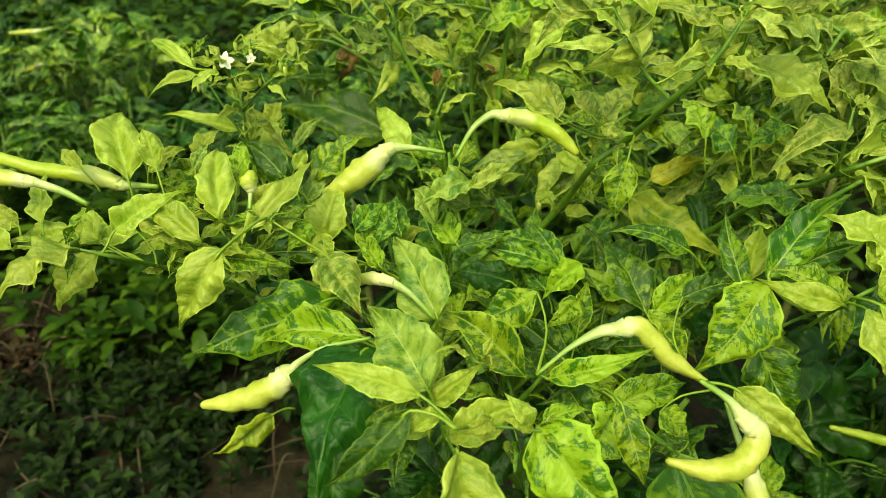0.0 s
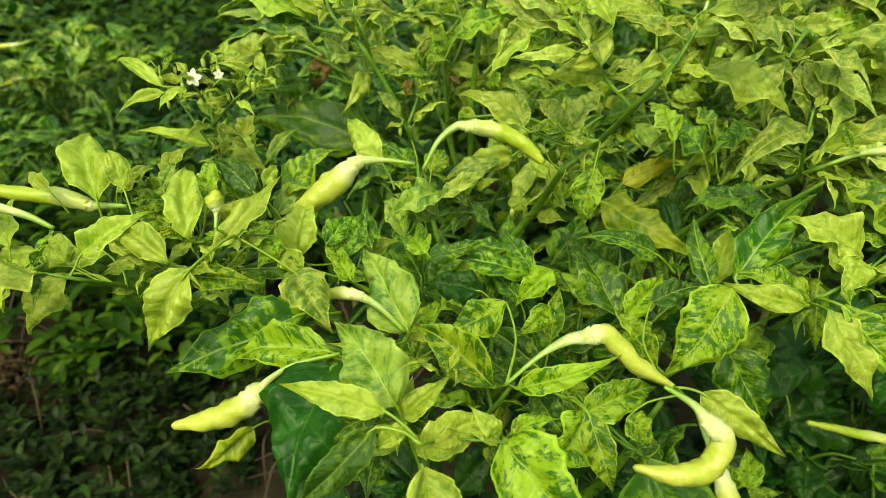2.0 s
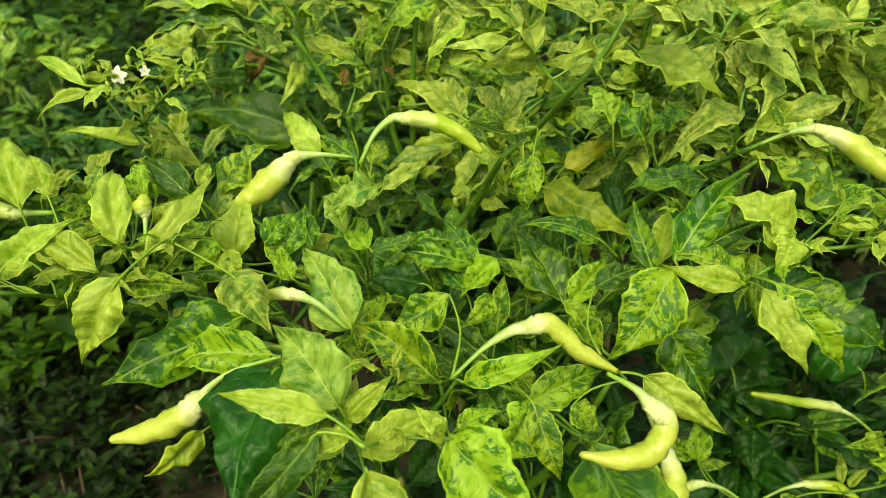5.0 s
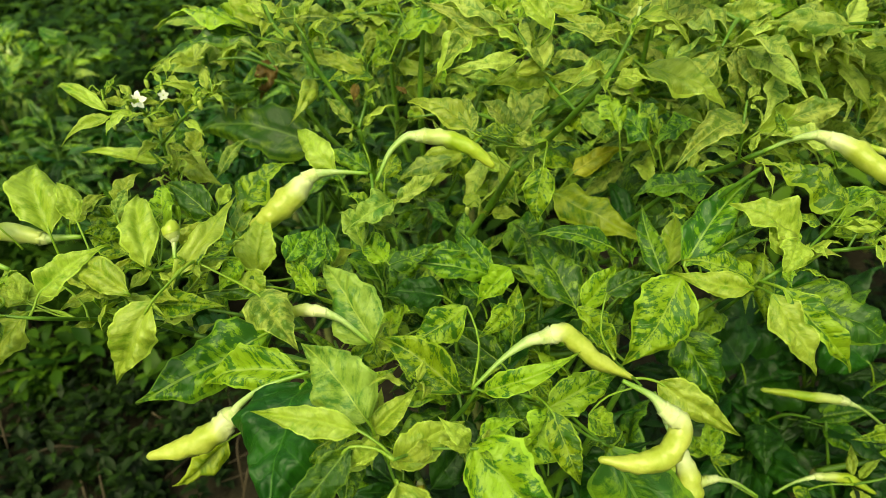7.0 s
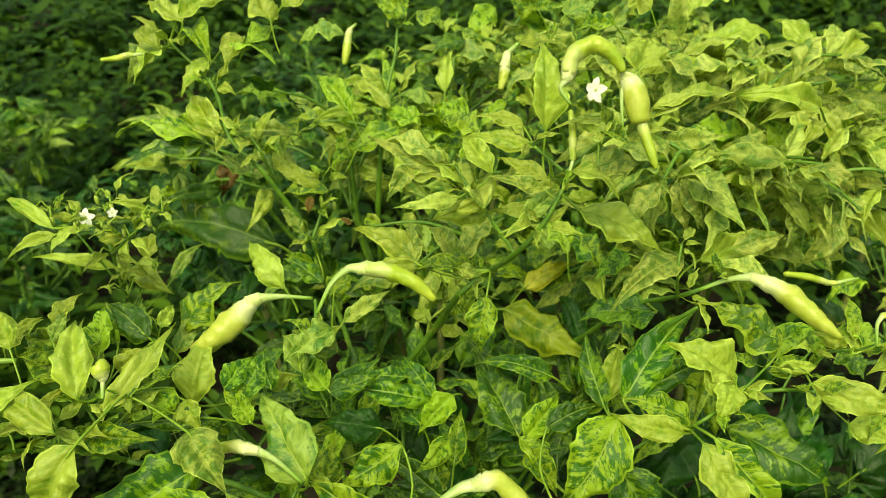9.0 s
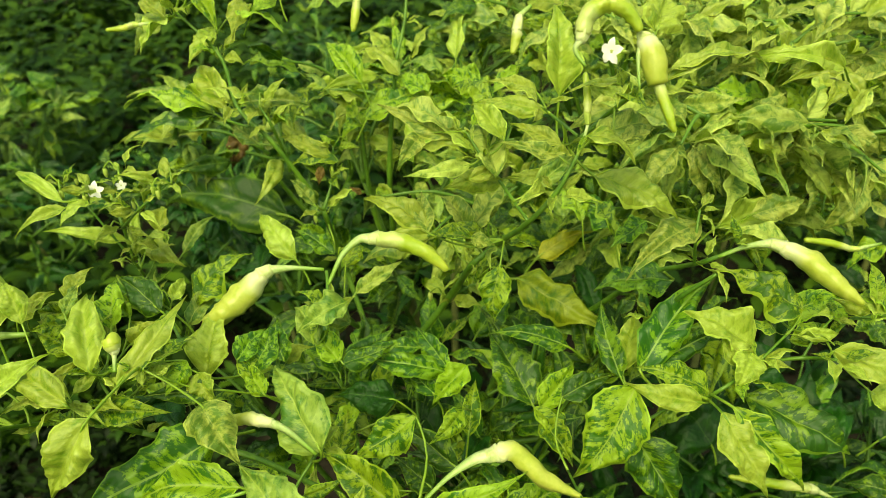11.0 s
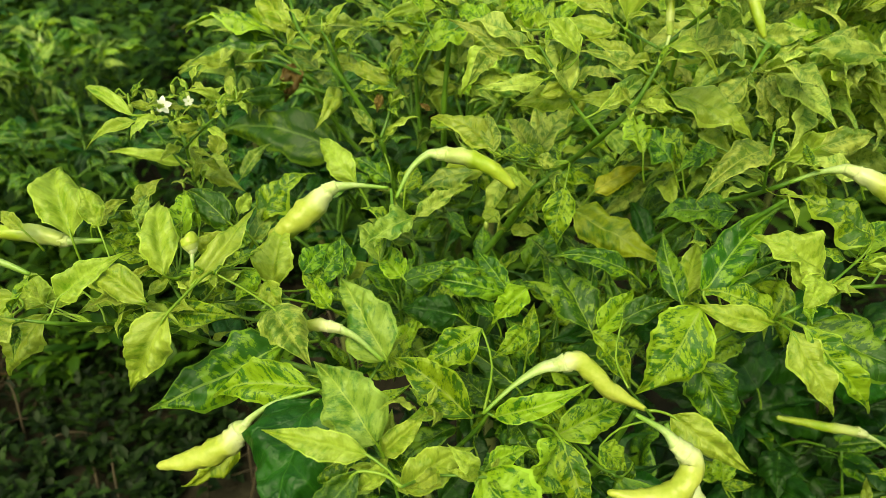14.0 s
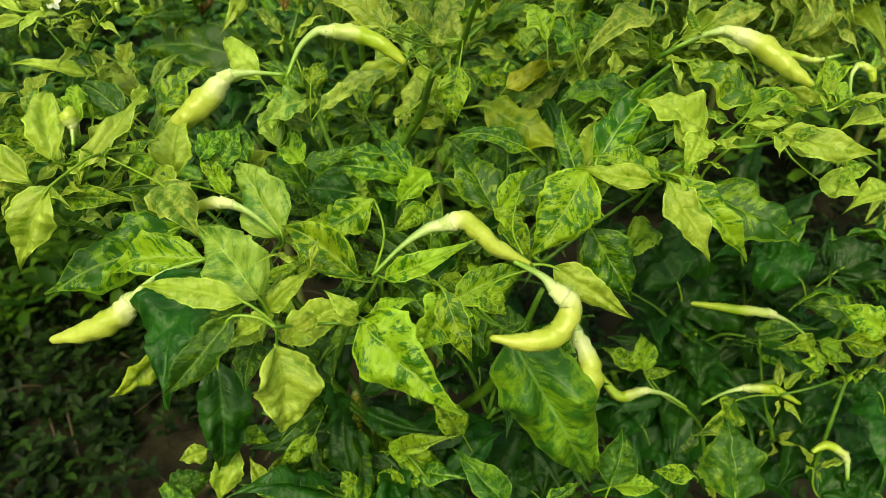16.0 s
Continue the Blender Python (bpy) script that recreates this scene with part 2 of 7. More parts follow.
SOIL = soil_material()
# low weeds: near-black end stands in for shade, few light leaves for lit ones
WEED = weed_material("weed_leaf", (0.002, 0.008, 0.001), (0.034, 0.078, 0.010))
STICK = weed_material("dry_stalk", (0.05, 0.036, 0.022), (0.24, 0.19, 0.12))
STRAW = weed_material("dead_weed", (0.016, 0.011, 0.006), (0.10, 0.066, 0.032))
GRASS = weed_material("grass_blade", (0.013, 0.048, 0.004), (0.105, 0.205, 0.016))

# ---- ground: one sheet to the horizon, with clods near the plants ----


def ground_height(x, y):
    h = 0.035 * noise.noise(Vector((x * 1.3, y * 1.3, 0.3))) + 0.018 * noise.noise(Vector((x * 6, y * 6, 2.1)))
    return (h + 0.008 * noise.noise(Vector((x * 22, y * 22, 5.0)))) * (1.0 if abs(x) + abs(y) < 14 else 0.4)


def build_ground():
    steps = [math.sinh(u * 6.2) / math.sinh(6.2) * 600 for u in np.linspace(-1, 1, 190)]
    verts = [(x, 1.0 + y, ground_height(x, 1.0 + y)) for y in steps for x in steps]
    n = len(steps)
    faces = [(j * n + i, j * n + i + 1, (j + 1) * n + i + 1, (j + 1) * n + i) for j in range(n - 1) for i in range(n - 1)]
    mesh = bpy.data.meshes.new("ground")
    mesh.from_pydata(verts, [], faces)
    mesh.shade_smooth()
    mesh.materials.append(SOIL)
    tagged(new("ground", mesh), "brown soil between the chilli plants, darkened in colour for shade", "ground", kind="structure")


build_ground()


# ---- plant pieces ----
def plant(x, y, label, group=""):
    ob = new("chilli_plant")
    ob.location = (x, y, ground_height(x, y))
    return tagged(ob, label, "chilli plant", group)


def join_part(name, mesh, mats, parent, m=Matrix(), label=""):
    """Links a mesh as one part under a thing or a part; m is its pose in the world."""
    if not mesh.materials:
        for mat in mats:
            mesh.materials.append(mat)
    ob = new(name, mesh)
    ob.parent = parent
    top = parent.parent
    at = Matrix.Translation(parent.location) if top is None else top_pose(parent)
    ob.matrix_parent_inverse = at.inverted()
    ob.matrix_basis = m
    return tagged(ob, label)


def top_pose(ob):
    return Matrix.Translation(ob.parent.location) @ ob.matrix_parent_inverse @ ob.matrix_basis if ob.parent else Matrix.Translation(ob.location)


def spline(points, steps):
    """Catmull-Rom through points (x, y, z, radius)."""
    p = [np.array(q, float) for q in points]
    p = [2 * p[0] - p[1]] + p + [2 * p[-1] - p[-2]]
    out = []
    for i in range(1, len(p) - 2):
        for k in range(steps):
            u = k / steps
            out.append(0.5 * (2 * p[i] + (p[i + 1] - p[i - 1]) * u + (2 * p[i - 1] - 5 * p[i] + 4 * p[i + 1] - p[i + 2]) * u * u + (3 * p[i] - p[i - 1] - 3 * p[i + 1] + p[i + 2]) * u ** 3))
    out.append(p[-2])
    return out


def tube(path, sides=8, lumps=0.0, seed=0.0, ribs=0, closed=True):
    """Vertices and faces of a tube along rows of (x, y, z, radius)."""
    verts, faces, side = [], [], None
    for i, q in enumerate(path):
        a, b = path[max(i - 1, 0)][:3], path[min(i + 1, len(path) - 1)][:3]
        way = Vector(b - a).normalized()
        side = (way.orthogonal() if side is None else side - way * side.dot(way)).normalized()
        up = way.cross(side)
        for k in range(sides):
            g = 2 * math.pi * k / sides
            r = q[3]
            if lumps:
                r *= 1 + lumps * noise.noise(Vector((math.cos(g) * 1.3 + seed, math.sin(g) * 1.3, i * 0.42))) + 0.35 * lumps * noise.noise(Vector((math.cos(g) * 3 + seed, math.sin(g) * 3, i * 1.1)))
            if ribs:
                r *= 1 + 0.10 * math.cos(ribs * g)
            verts.append(tuple(Vector(q[:3]) + (side * math.cos(g) + up * math.sin(g)) * max(r, 1e-4)))
        if i:
            o = (i - 1) * sides
            faces += [(o + k, o + (k + 1) % sides, o + sides + (k + 1) % sides, o + sides + k) for k in range(sides)]
    if closed:
        n = len(path) * sides
        faces += [tuple(range(sides))[::-1], tuple(range(n - sides, n))]
    return verts, faces


def tube_mesh(name, path, **kw):
    mesh = bpy.data.meshes.new(name)
    mesh.from_pydata(*[list(v) for v in (lambda v, f: (v, [], f))(*tube(path, **kw))])
    mesh.shade_smooth()
    return mesh


NODES = []


def branch(owner, *points, mat=None, name="branch"):
    """A branch with slight swellings at its nodes."""
    path = spline(points, 7)
    for i, q in enumerate(path):
        q[3] *= 0.86 + (0.2 if i % 7 == 0 and 0 < i < len(path) - 1 else 0.0) + 0.08 * noise.noise(Vector((q[0] * 90, q[1] * 90, q[2] * 90)))
    if owner is not None and name == "branch":
        NODES.extend((owner, Vector(q[:3]), q is points[-1] and len(points) > 2) for q in points[1:])
    return join_part(name, tube_mesh(name, path, sides=8), [mat or STEM], owner)


OUTLINE = [0.10, 0.40, 0.68, 0.86, 0.955, 0.995, 1.0, 0.985, 0.95, 0.895, 0.82, 0.73, 0.62, 0.495, 0.36, 0.24, 0.145, 0.07, 0.0]


def half_width(u):
    """A leaf's half width from its base at 0 to its drawn-out tip at 1."""
    k = min(max(u, 0.0), 1.0) * (len(OUTLINE) - 1)
    i = min(int(k), len(OUTLINE) - 2)
    return OUTLINE[i] + (OUTLINE[i + 1] - OUTLINE[i]) * (k - i)


def leaf_shape(length, width, bend, fold, seed, rows=36, cols=6, petiole=None, ruffle=0.2, droop=0.24):
    """One chilli leaf along +y from its base, face to +z: pointed oval blade with a drawn-out tip, wavy rim, quilted between the veins; petiole as a tube."""
    rnd = random.Random(seed)
    ph, hook = rnd.uniform(0, 9), rnd.uniform(-0.15, 0.15)
    belly, waves = rnd.uniform(0.82, 1.10), rnd.uniform(9, 16)
    lift_l, lift_r = fold * rnd.uniform(0.5, 1.4), fold * rnd.uniform(0.5, 1.4)
    bulge, curl = rnd.uniform(0.08, 0.24), rnd.uniform(0.05, 0.45)
    twist, puff = rnd.uniform(-0.5, 0.5), rnd.uniform(0.050, 0.095)
    wide_l, wide_r = rnd.uniform(0.90, 1.08), rnd.uniform(0.90, 1.08)
    verts, faces, uvs, flat = [], [], [], []
    for i in range(rows + 1):
        s = i / rows
        shape = half_width(s ** belly)
        for j in range(-cols, cols + 1):
            v = j / cols
            far = 3.0 if v > 0 else -3.0
            rim = (wide_l if v > 0 else wide_r) + 0.10 * noise.noise(Vector((s * 4 + ph, far, seed * 0.37))) + 0.15 * noise.noise(Vector((s * 12, 2 * far, seed * 0.7))) + 0.07 * noise.noise(Vector((s * 27, 3 * far, seed * 0.9)))
            h = 0.5 * width * (shape * rim + 0.010)
            x = v * h
            y = length * s
            z = 4 * bend * length * s * (1 - s) - droop * length * max(0.0, s - 0.62) ** 2 * 3
            z += (lift_l if v > 0 else lift_r) * abs(x) * (1 + 0.3 * math.sin(s * 5 + ph))
            z += twist * x * s
            z += h * (bulge * 4 * abs(v) * (1 - abs(v)) - curl * v ** 4) * math.sin(math.pi * min(1.0, s * 1.05)) ** 0.6
            z += ruffle * h * v * v * math.sin(s * waves + ph + (2.1 if v > 0 else 0.0)) * math.sin(math.pi * min(1, s * 1.1)) ** 0.5
            z += 0.13 * width * noise.noise(Vector((s * 4.5 + ph, v * 2.0, seed * 1.3))) + 0.035 * width * noise.noise(Vector((s * 12 + ph, v * 4.5, seed * 2.3)))
            z += puff * width * min(1.0, 3.5 * abs(v) * (1.05 - abs(v) ** 3)) * abs(math.sin(19 * (s - 0.75 * abs(v) * h / length))) * math.sin(math.pi * s)
            x += hook * length * s * s * (1 - s) * 1.2 + hook * 0.25 * length * math.sin(math.pi * s)
            verts.append((x, y, z))
            uvs.append((s, v))
            flat.append((s, v * h / length))
    n = 2 * cols + 1
    for i in range(rows):
        for j in range(n - 1):
            faces.append((i * n + j, i * n + j + 1, (i + 1) * n + j + 1, (i + 1) * n + j))
    blade = len(faces)
    if petiole:
        r = 0.0075 * length + 0.0004
        mid = [0.5 * (a + b) for a, b in zip(petiole, (0, 0, 0))]
        reach = math.dist(petiole, (0, 0, 0))
        path = spline([(*petiole, 1.3 * r), (mid[0], mid[1] - 0.10 * reach, mid[2] - 0.12 * reach, r), (0, 0, 0, r), (0, 0.16 * length, verts[cols + 3 * n][2] - 0.4 * r, 0.7 * r)], 3)
        v2, f2 = tube(path, sides=5)
        o = len(verts)
        verts += v2
        uvs += [(0.5, 0.0)] * len(v2)
        flat += [(0.5, 0.0)] * len(v2)
        faces += [tuple(o + k for k in f) for f in f2]
    mesh = bpy.data.meshes.new("leaf")
    mesh.from_pydata(verts, [], faces)
    loops = np.empty(len(mesh.loops), dtype=np.int32)
    mesh.loops.foreach_get("vertex_index", loops)
    for name, rows_of in (("UVMap", uvs), ("flat", flat)):
        mesh.uv_layers.new(name=name).data.foreach_set("uv", np.array(rows_of, dtype=np.float32)[loops].ravel())
    mesh.polygons.foreach_set("material_index", np.array([0] * blade + [1] * (len(faces) - blade), dtype=np.int32))
    mesh.shade_smooth()
    return mesh


def leaf_frame(base, tip, lift, roll=0.0):
    """The pose of a leaf from base to tip whose face looks along lift as far as it can."""
    way = (Vector(tip) - Vector(base)).normalized()
    face = (Vector(lift) - way * Vector(lift).dot(way)).normalized()
    side = way.cross(face)
    m = Matrix((side, way, face)).transposed().to_4x4()
    return Matrix.Translation(base) @ m @ Matrix.Rotation(roll, 4, "Y")


LIFT = (-0.04, -0.46, 0.80)
count = 0


def leaf(owner, mat, node, base, tip, width, bend, fold, roll=None, lift=LIFT):
    """A leaf with its petiole from a node of a branch."""
    global count
    count += 1
    rnd = random.Random(count * 17)
    m = leaf_frame(base, tip, lift, radians(rnd.uniform(-30, 30) * (1.0 if width < 0.032 else 0.5) if roll is None else roll))
    root = m.inverted() @ Vector(node)
    mesh = leaf_shape(math.dist(base, tip), width, bend, fold, count, petiole=tuple(root), ruffle=0.42 if width < 0.034 else 0.30)
    return join_part("leaf", mesh, [mat, PETIOLE], owner, m)


def along_uv(mesh, sides, last):
    """Runs u from 0 to 1 along a tube."""
    loops = np.empty(len(mesh.loops), dtype=np.int32)
    mesh.loops.foreach_get("vertex_index", loops)
    along = (loops // sides) / last
    mesh.uv_layers.new(name="UVMap").data.foreach_set("uv", np.stack([along, 0 * along], 1).astype(np.float32).ravel())
    return mesh


def fruit(owner, mat, stalk, body, lumps=0.26):
    """A small chilli: lumpy tapered body, a toothed cup of a calyx and its stalk."""
    global count
    count += 1
    path = spline(body, 8)
    tip = path[-1].copy()
    ahead = path[-1][:3] - path[-2][:3]
    tip[:3] += ahead * 0.6
    tip[3] *= 0.35
    path.append(tip)
    last = len(path) - 1
    for i, q in enumerate(path):
        q[3] *= 1 + 0.13 * lumps * math.sin(i * 1.55 + count) * (1 - i / last)
    mesh = tube_mesh("fruit", path, sides=14, lumps=lumps, seed=count * 3.1)
    along_uv(mesh, 14, last)
    pod = join_part("fruit", mesh, [mat], owner)
    stem = spline(stalk, 6)
    join_part("stalk", along_uv(tube_mesh("stalk", stem, sides=8, ribs=5), 8, len(stem) - 1), [STALK], pod)
    a, b = np.array(stalk[-1], float), np.array(body[0], float)
    d = (b[:3] - a[:3])
    d = d / max(np.linalg.norm(d), 1e-6)
    r = body[0][3]
    cup = [np.r_[a[:3] - d * r * 0.3, stalk[-1][3] * 1.02], np.r_[a[:3] + d * r * 0.15, 0.80 * r], np.r_[b[:3] + d * r * 0.10, 0.98 * r], np.r_[b[:3] + d * r * 0.40, 1.08 * r], np.r_[b[:3] + d * r * 0.45, 0.98 * r]]
    join_part("calyx", tube_mesh("calyx", cup, sides=15, ribs=5, lumps=0.10, seed=count * 1.7), [CALYX if r > 0.003 else BUD], pod)
    return pod


# shared blades for the many leaves of the inner and far foliage
BLADES = [leaf_shape(1.0, random.Random(k).uniform(0.29, 0.46), random.Random(k + 50).uniform(0.02, 0.16), random.Random(k + 90).uniform(0.1, 0.9), 500 + k, rows=20, cols=4, petiole=(random.Random(k).uniform(-0.08, 0.08), -0.26, -0.10), ruffle=0.36) for k in range(24)]
BLADES_IN = {}


def blade(owner, mat, base, way, size, rnd, lift=(0, -0.15, 1)):
    """A leaf of a shared shape."""
    k = rnd.randrange(len(BLADES))
    key = (k, mat.name)
    if key not in BLADES_IN:
        mesh = BLADES[k].copy()
        mesh.materials.clear()
        mesh.materials.append(mat)
        mesh.materials.append(PETIOLE)
        BLADES_IN[key] = mesh
    m = leaf_frame(base, Vector(base) + Vector(way), lift, rnd.uniform(-0.85, 0.85)) @ Matrix.Diagonal((size, size, size, 1))
    return join_part("leaf", BLADES_IN[key], [], owner, m)


def bough(owner, root, centre, radii, number, mats, seed, size=(0.035, 0.065)):
    """A leafy side branch: a twig from root to centre, side shoots and leaves round it."""
    rnd = random.Random(seed)
    root, centre = Vector(root), Vector(centre)
    mid = root.lerp(centre, 0.5) + Vector((rnd.uniform(-0.02, 0.02), rnd.uniform(-0.02, 0.02), -0.03))
    branch(owner, (*root, 0.0042), (*mid, 0.0034), (*centre, 0.0022))
    twigs = max(2, number // 7)
    ends = []
    for k in range(twigs):
        d = Vector((rnd.gauss(0, 1), rnd.gauss(0, 1), rnd.gauss(0.2, 0.8))).normalized()
        end = centre + Vector((d.x * radii[0], d.y * radii[1], d.z * radii[2])) * rnd.uniform(0.55, 1.0)
        start = root.lerp(centre, rnd.uniform(0.55, 0.98))
        branch(owner, (*start, 0.0024), (*(start.lerp(end, 0.5) + Vector((0, 0, 0.012))), 0.0019), (*end, 0.0012))
        ends.append((start, end))
    for k in range(number):
        start, end = ends[k % twigs]
        at = start.lerp(end, rnd.uniform(0.35, 1.02))
        out = Vector((rnd.gauss(0, 1), rnd.gauss(0, 1), rnd.gauss(-0.25, 0.45)))
        out = (out.normalized() + (end - start).normalized() * 0.5).normalized()
        big = rnd.uniform(*size)
        blade(owner, rnd.choice(mats), at + out * 0.24 * big, out, big, rnd)


def bud(owner, at, way, size, rnd):
    """A flower bud on a thin nodding stalk."""
    way = Vector(way).normalized()
    top = Vector(at) + way * size * 1.3
    end = top + Vector((way.x, way.y, -0.7)).normalized() * size
    stalk = spline([(*at, 0.0007), (*(Vector(at) + way * size * 0.9), 0.0006), (*top, 0.0006), (*end, 0.0010)], 3)
    ob = join_part("bud", tube_mesh("bud", spline([(*end, 0.0012), (*(end + Vector((0, 0, -0.25 * size))), 0.21 * size), (*(end + Vector((0, 0, -0.65 * size))), 0.19 * size), (*(end + Vector((0, 0, -0.95 * size))), 0.04 * size)], 3), sides=7), [BUD], owner)
    join_part("stalk", tube_mesh("stalk", stalk, sides=5), [PETIOLE], ob)


def sprout(owner, at, number, size, seed, mats, buds=1):
    """A tuft of small curled leaves and buds at a node."""
    rnd = random.Random(seed)
    g = rnd.uniform(0, 6.3)
    for k in range(number):
        g += 2.4 + rnd.uniform(-0.4, 0.4)
        out = Vector((math.cos(g), math.sin(g) - 0.2, rnd.uniform(-0.2, 1.0))).normalized()
        big = size * rnd.uniform(0.5, 1.15)
        blade(owner, rnd.choice(mats), Vector(at) + out * 0.30 * big, out, big, rnd)
    for k in range(buds):
        g += 2.0
        bud(owner, at, (math.cos(g), math.sin(g), 1.1), rnd.uniform(0.006, 0.010), rnd)


def flower(owner, at, way, size):
    """An open white star of five petals with a green calyx."""
    way = Vector(way).normalized()
    a = way.orthogonal().normalized()
    b = way.cross(a)
    verts, faces = [], []
    for k in range(5):
        g = 2 * math.pi * k / 5
        d, e = a * math.cos(g) + b * math.sin(g), b * math.cos(g) - a * math.sin(g)
        o = len(verts)
        for u, w, h in ((0.1, 0.10, 0.0), (0.45, 0.36, 0.10), (0.78, 0.27, 0.06), (1.0, 0.03, -0.10)):
            for c in (-1, 0, 1):
                verts.append(tuple(Vector(at) + (d * u + e * w * c + way * (h + 0.05 * abs(c))) * size))
        faces += [(o + 3 * i + c, o + 3 * i + c + 1, o + 3 * i + c + 4, o + 3 * i + c + 3) for i in range(3) for c in range(2)]
    mesh = bpy.data.meshes.new("flower")
    mesh.from_pydata(verts, [], faces)
    mesh.shade_smooth()
    ob = join_part("flower", mesh, [PETAL], owner, label="open white flower")
    p = Vector(at)
    join_part("calyx", tube_mesh("calyx", spline([(*(p - way * size * 2.0), 0.0008), (*(p - way * size * 0.7), 0.0009), (*(p - way * size * 0.4), 0.22 * size), (*(p + way * size * 0.02), 0.26 * size)], 3), sides=7), [BUD], ob)


# ---- the plants ----
front = plant(0.10, 0.47, "chilli plant with yellow mosaic-mottled curled leaves and pale fruit")
rear = plant(0.14, 0.86, "chilli plant with crinkled yellow-green leaves on green stems", "chilli plants in the bed")
side = plant(0.47, 0.60, "dark green chilli plant with slender light green fruit", "chilli plants in the bed")

# trunks
branch(front, (0.10, 0.47, -0.02, 0.012), (0.105, 0.46, 0.25, 0.010), (0.09, 0.45, 0.52, 0.009), (0.085, 0.44, 0.70, 0.008), (0.10, 0.46, 0.86, 0.0030), mat=BARK, name="trunk")
branch(front, (0.09, 0.45, 0.52, 0.007), (0.03, 0.40, 0.72, 0.006), (-0.03, 0.38, 0.90, 0.0025))
branch(front, (0.085, 0.44, 0.66, 0.006), (0.14, 0.38, 0.80, 0.005), (0.17, 0.36, 0.92, 0.0022))
branch(front, (0.085, 0.44, 0.70, 0.006), (0.06, 0.36, 0.84, 0.005), (0.05, 0.29, 0.96, 0.0022))
branch(rear, (0.14, 0.86, -0.02, 0.012), (0.13, 0.84, 0.3, 0.010), (0.10, 0.80, 0.6, 0.009), (0.06, 0.74, 0.85, 0.007), mat=BARK, name="trunk")
branch(rear, (0.13, 0.84, 0.3, 0.009), (0.2, 0.82, 0.6, 0.008), (0.30, 0.76, 0.85, 0.006), (0.36, 0.68, 1.0, 0.005))
branch(side, (0.47, 0.60, -0.02, 0.011), (0.46, 0.57, 0.25, 0.009), (0.44, 0.50, 0.48, 0.007), (0.43, 0.44, 0.66, 0.005), mat=BARK, name="trunk")
branch(side, (0.46, 0.57, 0.25, 0.007), (0.36, 0.54, 0.48, 0.006), (0.30, 0.50, 0.64, 0.004))

# branches
branch(front, (0.069, 0.510, 0.947, 0.0036), (0.097, 0.501, 0.996, 0.0034), (0.105, 0.453, 1.055, 0.0027), (0.124, 0.453, 1.072, 0.0026), (0.124, 0.373, 1.137, 0.0019), (0.137, 0.361, 1.163, 0.0016), (0.148, 0.364, 1.183, 0.0011))
branch(front, (0.156, 0.386, 1.182, 0.0015), (0.170, 0.391, 1.191, 0.0015), (0.173, 0.368, 1.211, 0.0014), (0.182, 0.363, 1.223, 0.0009))
branch(front, (0.129, 0.387, 1.130, 0.0013), (0.120, 0.429, 1.134, 0.0012), (0.107, 0.421, 1.157, 0.0011), (0.099, 0.432, 1.169, 0.0009))
branch(front, (0.154, 0.387, 1.183, 0.0010), (0.150, 0.429, 1.177, 0.0009), (0.145, 0.432, 1.181, 0.0007))
branch(rear, (0.019, 0.584, 0.905, 0.0029), (0.003, 0.610, 0.964, 0.0029), (-0.006, 0.593, 1.027, 0.0027))
branch(rear, (-0.006, 0.593, 1.027, 0.0020), (0.004, 0.608, 1.049, 0.0013), (0.008, 0.615, 1.077, 0.0010))
branch(rear, (-0.011, 0.600, 1.036, 0.0027), (-0.041, 0.598, 1.095, 0.0022), (-0.066, 0.617, 1.118, 0.0019), (-0.082, 0.668, 1.145, 0.0017), (-0.117, 0.695, 1.178, 0.0013))
branch(rear, (-0.033, 0.621, 1.064, 0.0017), (-0.040, 0.606, 1.106, 0.0013), (-0.048, 0.615, 1.118, 0.0010))
branch(rear, (-0.084, 0.638, 1.100, 0.0013), (-0.060, 0.613, 1.102, 0.0013))
branch(front, (-0.128, 0.391, 0.987, 0.0023), (-0.144, 0.378, 1.011, 0.0020), (-0.169, 0.366, 1.029, 0.0017), (-0.182, 0.331, 1.063, 0.0013), (-0.205, 0.326, 1.073, 0.0010), (-0.232, 0.319, 1.081, 0.0010))
branch(front, (-0.008, 0.334, 0.981, 0.0021), (-0.065, 0.392, 0.953, 0.0024), (-0.128, 0.391, 0.987, 0.0023))
branch(front, (-0.144, 0.378, 1.011, 0.0012), (-0.148, 0.358, 1.052, 0.0011), (-0.158, 0.355, 1.066, 0.0009))
branch(front, (-0.133, 0.376, 1.008, 0.0012), (-0.129, 0.372, 1.036, 0.0012), (-0.133, 0.379, 1.052, 0.0009), (-0.104, 0.366, 1.066, 0.0009))
branch(rear, (-0.166, 0.564, 1.010, 0.0016), (-0.164, 0.560, 1.049, 0.0016), (-0.171, 0.571, 1.064, 0.0013), (-0.163, 0.525, 1.099, 0.0011))
branch(rear, (-0.164, 0.559, 1.047, 0.0013), (-0.131, 0.516, 1.087, 0.0011), (-0.110, 0.526, 1.101, 0.0009))
branch(rear, (-0.167, 0.560, 1.021, 0.0013), (-0.191, 0.571, 1.064, 0.0009))
branch(rear, (-0.114, 0.473, 0.990, 0.0018), (-0.161, 0.580, 0.963, 0.0017), (-0.166, 0.564, 1.010, 0.0016))
branch(front, (0.228, 0.354, 0.989, 0.0015), (0.231, 0.325, 1.037, 0.0014), (0.248, 0.329, 1.045, 0.0014), (0.262, 0.339, 1.044, 0.0014), (0.296, 0.344, 1.040, 0.0014), (0.301, 0.323, 1.057, 0.0011))
branch(front, (0.265, 0.340, 1.045, 0.0009), (0.287, 0.353, 1.052, 0.0010))
